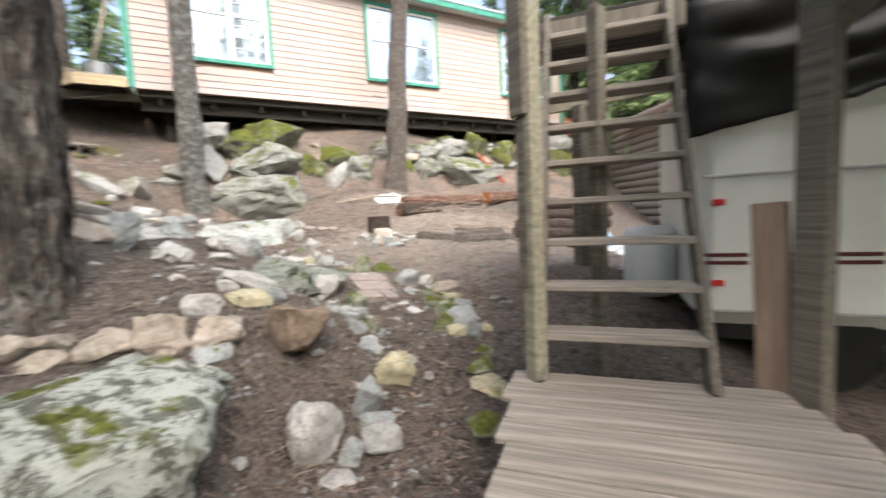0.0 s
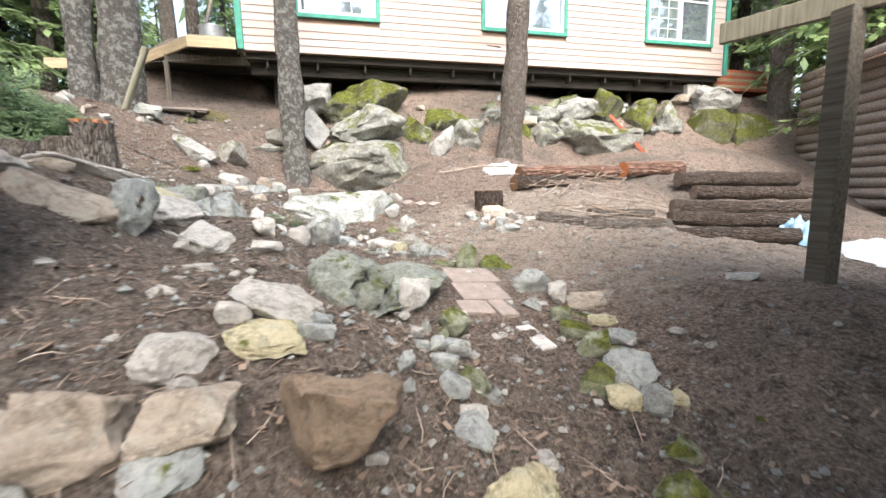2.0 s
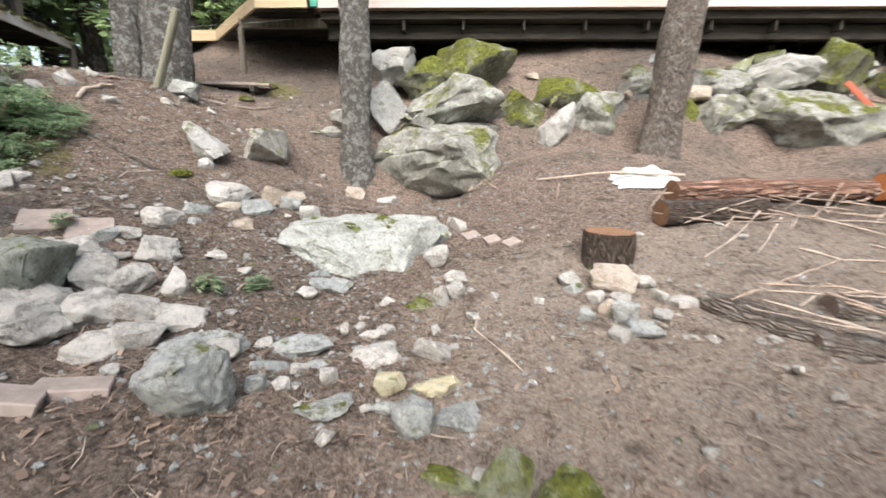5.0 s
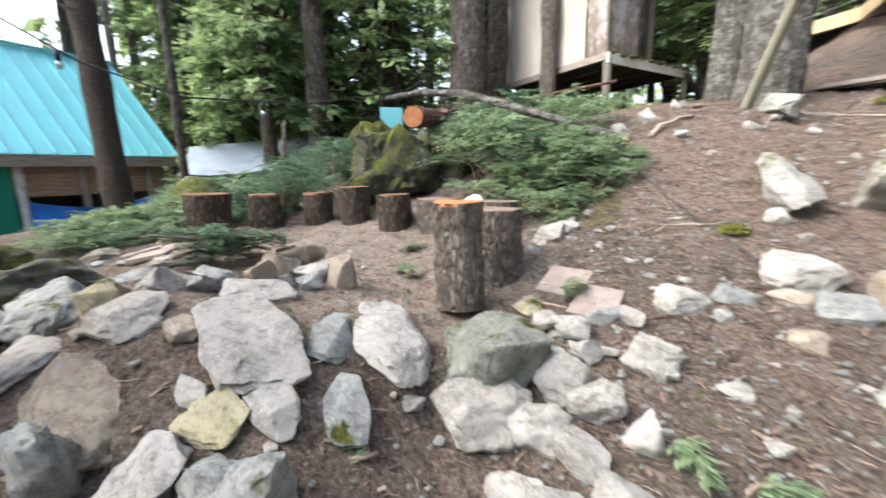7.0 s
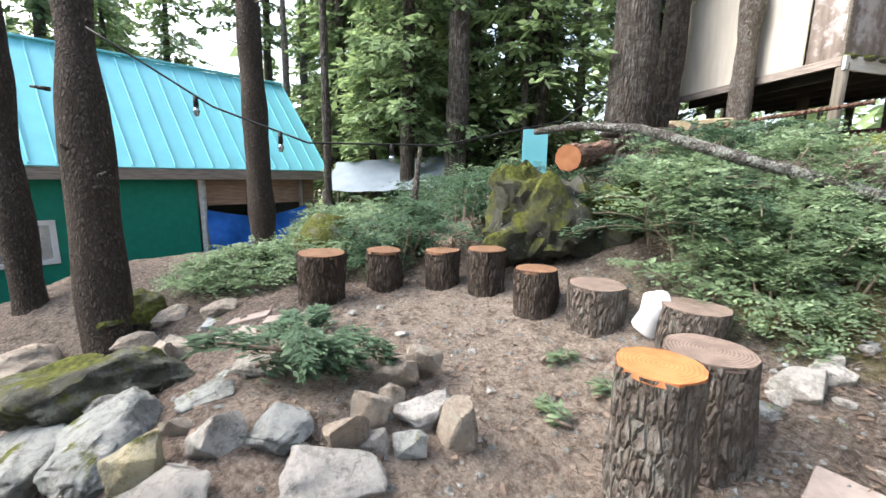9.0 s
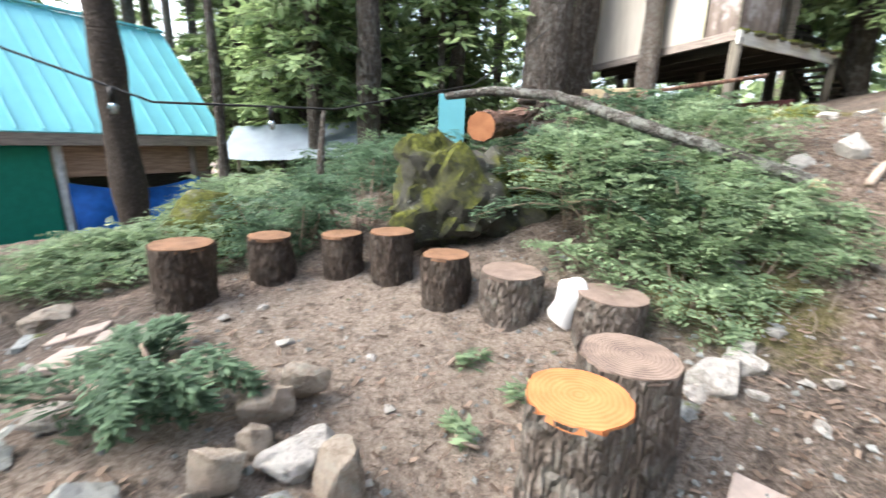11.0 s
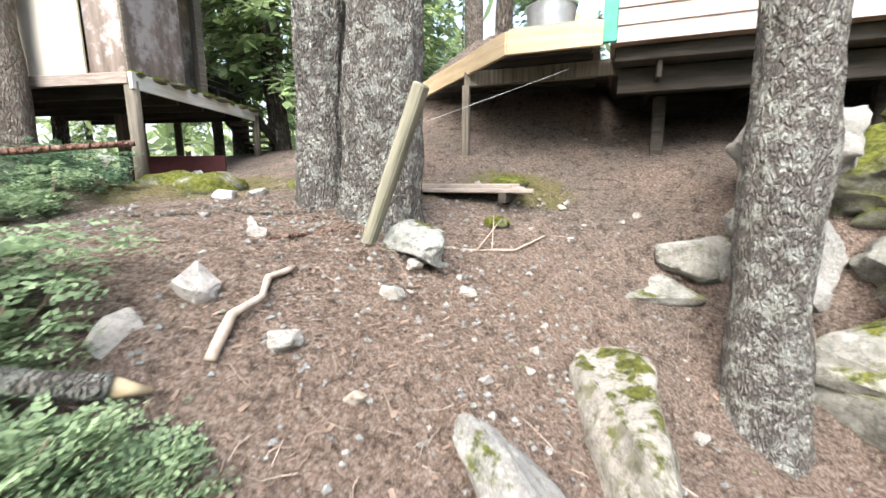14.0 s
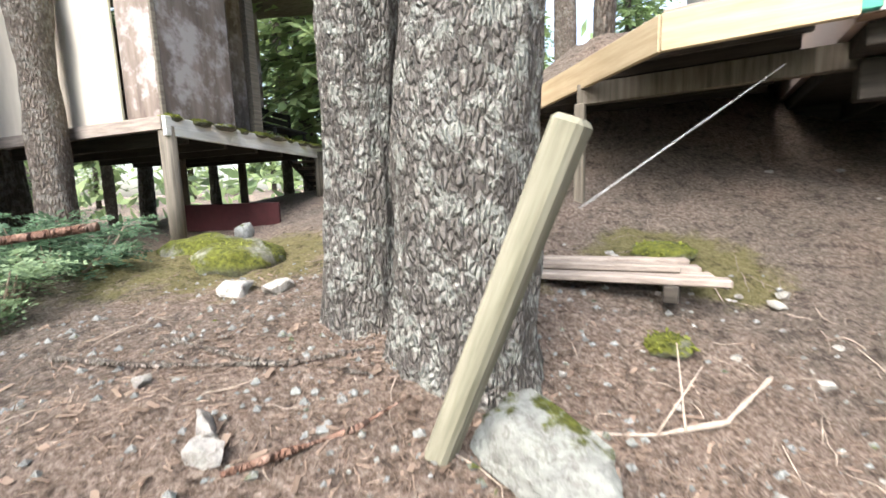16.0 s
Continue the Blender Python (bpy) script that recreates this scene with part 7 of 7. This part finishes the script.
g5 = random.Random(21)
for k in range(46):
    x, y = g5.uniform(1.3, 3.4), g5.uniform(1.5, 3.6)
    a = g5.uniform(-0.6, 0.9)
    l = g5.uniform(0.4, 1.3)
    branch([(x, y, 0.1 + 0.12 * g5.random()), (x + l * 0.5 * math.cos(a), y + l * 0.5 * math.sin(a), 0.14), (x + l * math.cos(a), y + l * math.sin(a), 0.05 + 0.2 * g5.random())], 0.009, TWIG if k % 3 else PALE_TWIG, "dry brush branch heaped between logs")
for k in range(30):
    x, y = g5.uniform(-0.3, 1.4), g5.uniform(4.0, 5.2)
    a, l = g5.uniform(0, 6.28), g5.uniform(0.25, 0.7)
    branch([(x, y, 0.03), (x + l * 0.5 * math.cos(a), y + l * 0.5 * math.sin(a), 0.1), (x + l * math.cos(a), y + l * math.sin(a), 0.02)], 0.006, TWIG, "dry reddish conifer branch on the ground")


# ---- litter on the ground: needles, chips, pebbles ----
def twigs():
    """Thin crooked dead twigs strewn over the slope."""
    g = random.Random(44)
    verts, faces = [], []
    for cx, cy, sx, sy, n in ((-4.0, 4.6, 1.3, 1.2, 330), (-1.4, 1.8, 1.0, 1.0, 200), (-1.6, -1.8, 1.2, 0.9, 220), (1.6, 2.2, 1.2, 1.1, 260), (-3.4, 2.7, 0.9, 0.6, 120), (0.2, 4.8, 1.2, 0.7, 220), (-3.6, 6.6, 1.2, 0.6, 120)):
        for _ in range(n):
            x, y, a = g.gauss(cx, sx), g.gauss(cy, sy), g.uniform(0, 6.283)
            step, r = g.uniform(0.015, 0.08), g.uniform(0.001, 0.0036)
            pts = []
            for k in range(4):
                pts.append((x, y, ground_at(x, y) + rough_at(x, y) + r + g.uniform(0, 0.018)))
                a += g.uniform(-0.5, 0.5)
                x, y = x + step * math.cos(a), y + step * math.sin(a)
            v, f = tube_mesh(pts, [r, r, r * 0.8, r * 0.4], 4, caps=False)
            faces += [tuple(i + len(verts) for i in face) for face in f]
            verts += v
    tagged(from_arrays("dead_twigs", verts, faces, PALE_TWIG, smooth=True), "thin dead twigs strewn over the forest floor", "twigs", kind="stuff")


twigs()


def litter():
    g = np.random.RandomState(4)
    zones = [(-3.6, 2.6, 2.8, 2.2, 16000), (-4.5, 5.2, 2.6, 1.6, 20000), (-1.2, -2.2, 2.2, 1.9, 17000), (-1.4, 1.6, 1.7, 2.0, 15000), (-0.6, 4.4, 2.4, 1.6, 9000), (-4.6, 0.2, 1.8, 1.8, 4500), (1.8, 0.8, 2.6, 2.5, 12000)]
    nv, nf, pv, pf = [], [], [], []
    for cx, cy, rx, ry, n in zones:
        for _ in range(n):
            x, y = cx + g.normal() * rx * 0.55, cy + g.normal() * ry * 0.55
            z = ground_at(x, y) + rough_at(x, y) + 0.004
            a = g.uniform(0, 6.283)
            kind = g.random_sample()
            if kind < 0.9:
                l, w = g.uniform(0.01, 0.032), g.uniform(0.001, 0.0026)
                if kind < 0.06:
                    l, w = g.uniform(0.015, 0.035), g.uniform(0.006, 0.013)
                dx, dy = math.cos(a) * l, math.sin(a) * l
                sx, sy = -math.sin(a) * w, math.cos(a) * w
                t = g.uniform(-0.012, 0.02)
                o = len(nv)
                nv += [(x - dx - sx, y - dy - sy, z), (x + dx - sx, y + dy - sy, z + t), (x + dx + sx, y + dy + sy, z + t), (x - dx + sx, y - dy + sy, z + 0.003)]
                nf.append((o, o + 1, o + 2, o + 3))
            else:
                s = 0.005 + 0.02 * g.random_sample() ** 2.5
                o = len(pv)
                e = g.uniform(0.7, 1.4, 6)
                pv += [(x + s * e[0], y, z), (x, y + s * e[1], z), (x - s * e[2], y, z), (x, y - s * e[3], z), (x + s * 0.2, y, z + s * 0.8 * e[4]), (x, y, z - s)]
                pf += [(o, o + 1, o + 4), (o + 1, o + 2, o + 4), (o + 2, o + 3, o + 4), (o + 3, o, o + 4), (o + 1, o, o + 5), (o + 2, o + 1, o + 5), (o + 3, o + 2, o + 5), (o, o + 3, o + 5)]
    tagged(from_arrays("needle_litter", nv, nf, NEEDLE), "dry brown needles and bark chips strewn over soil", "litter", kind="stuff")
    tagged(from_arrays("gravel", pv, pf, STONES[2]), "small pale pebbles strewn over the soil", "gravel", kind="stuff")


litter()
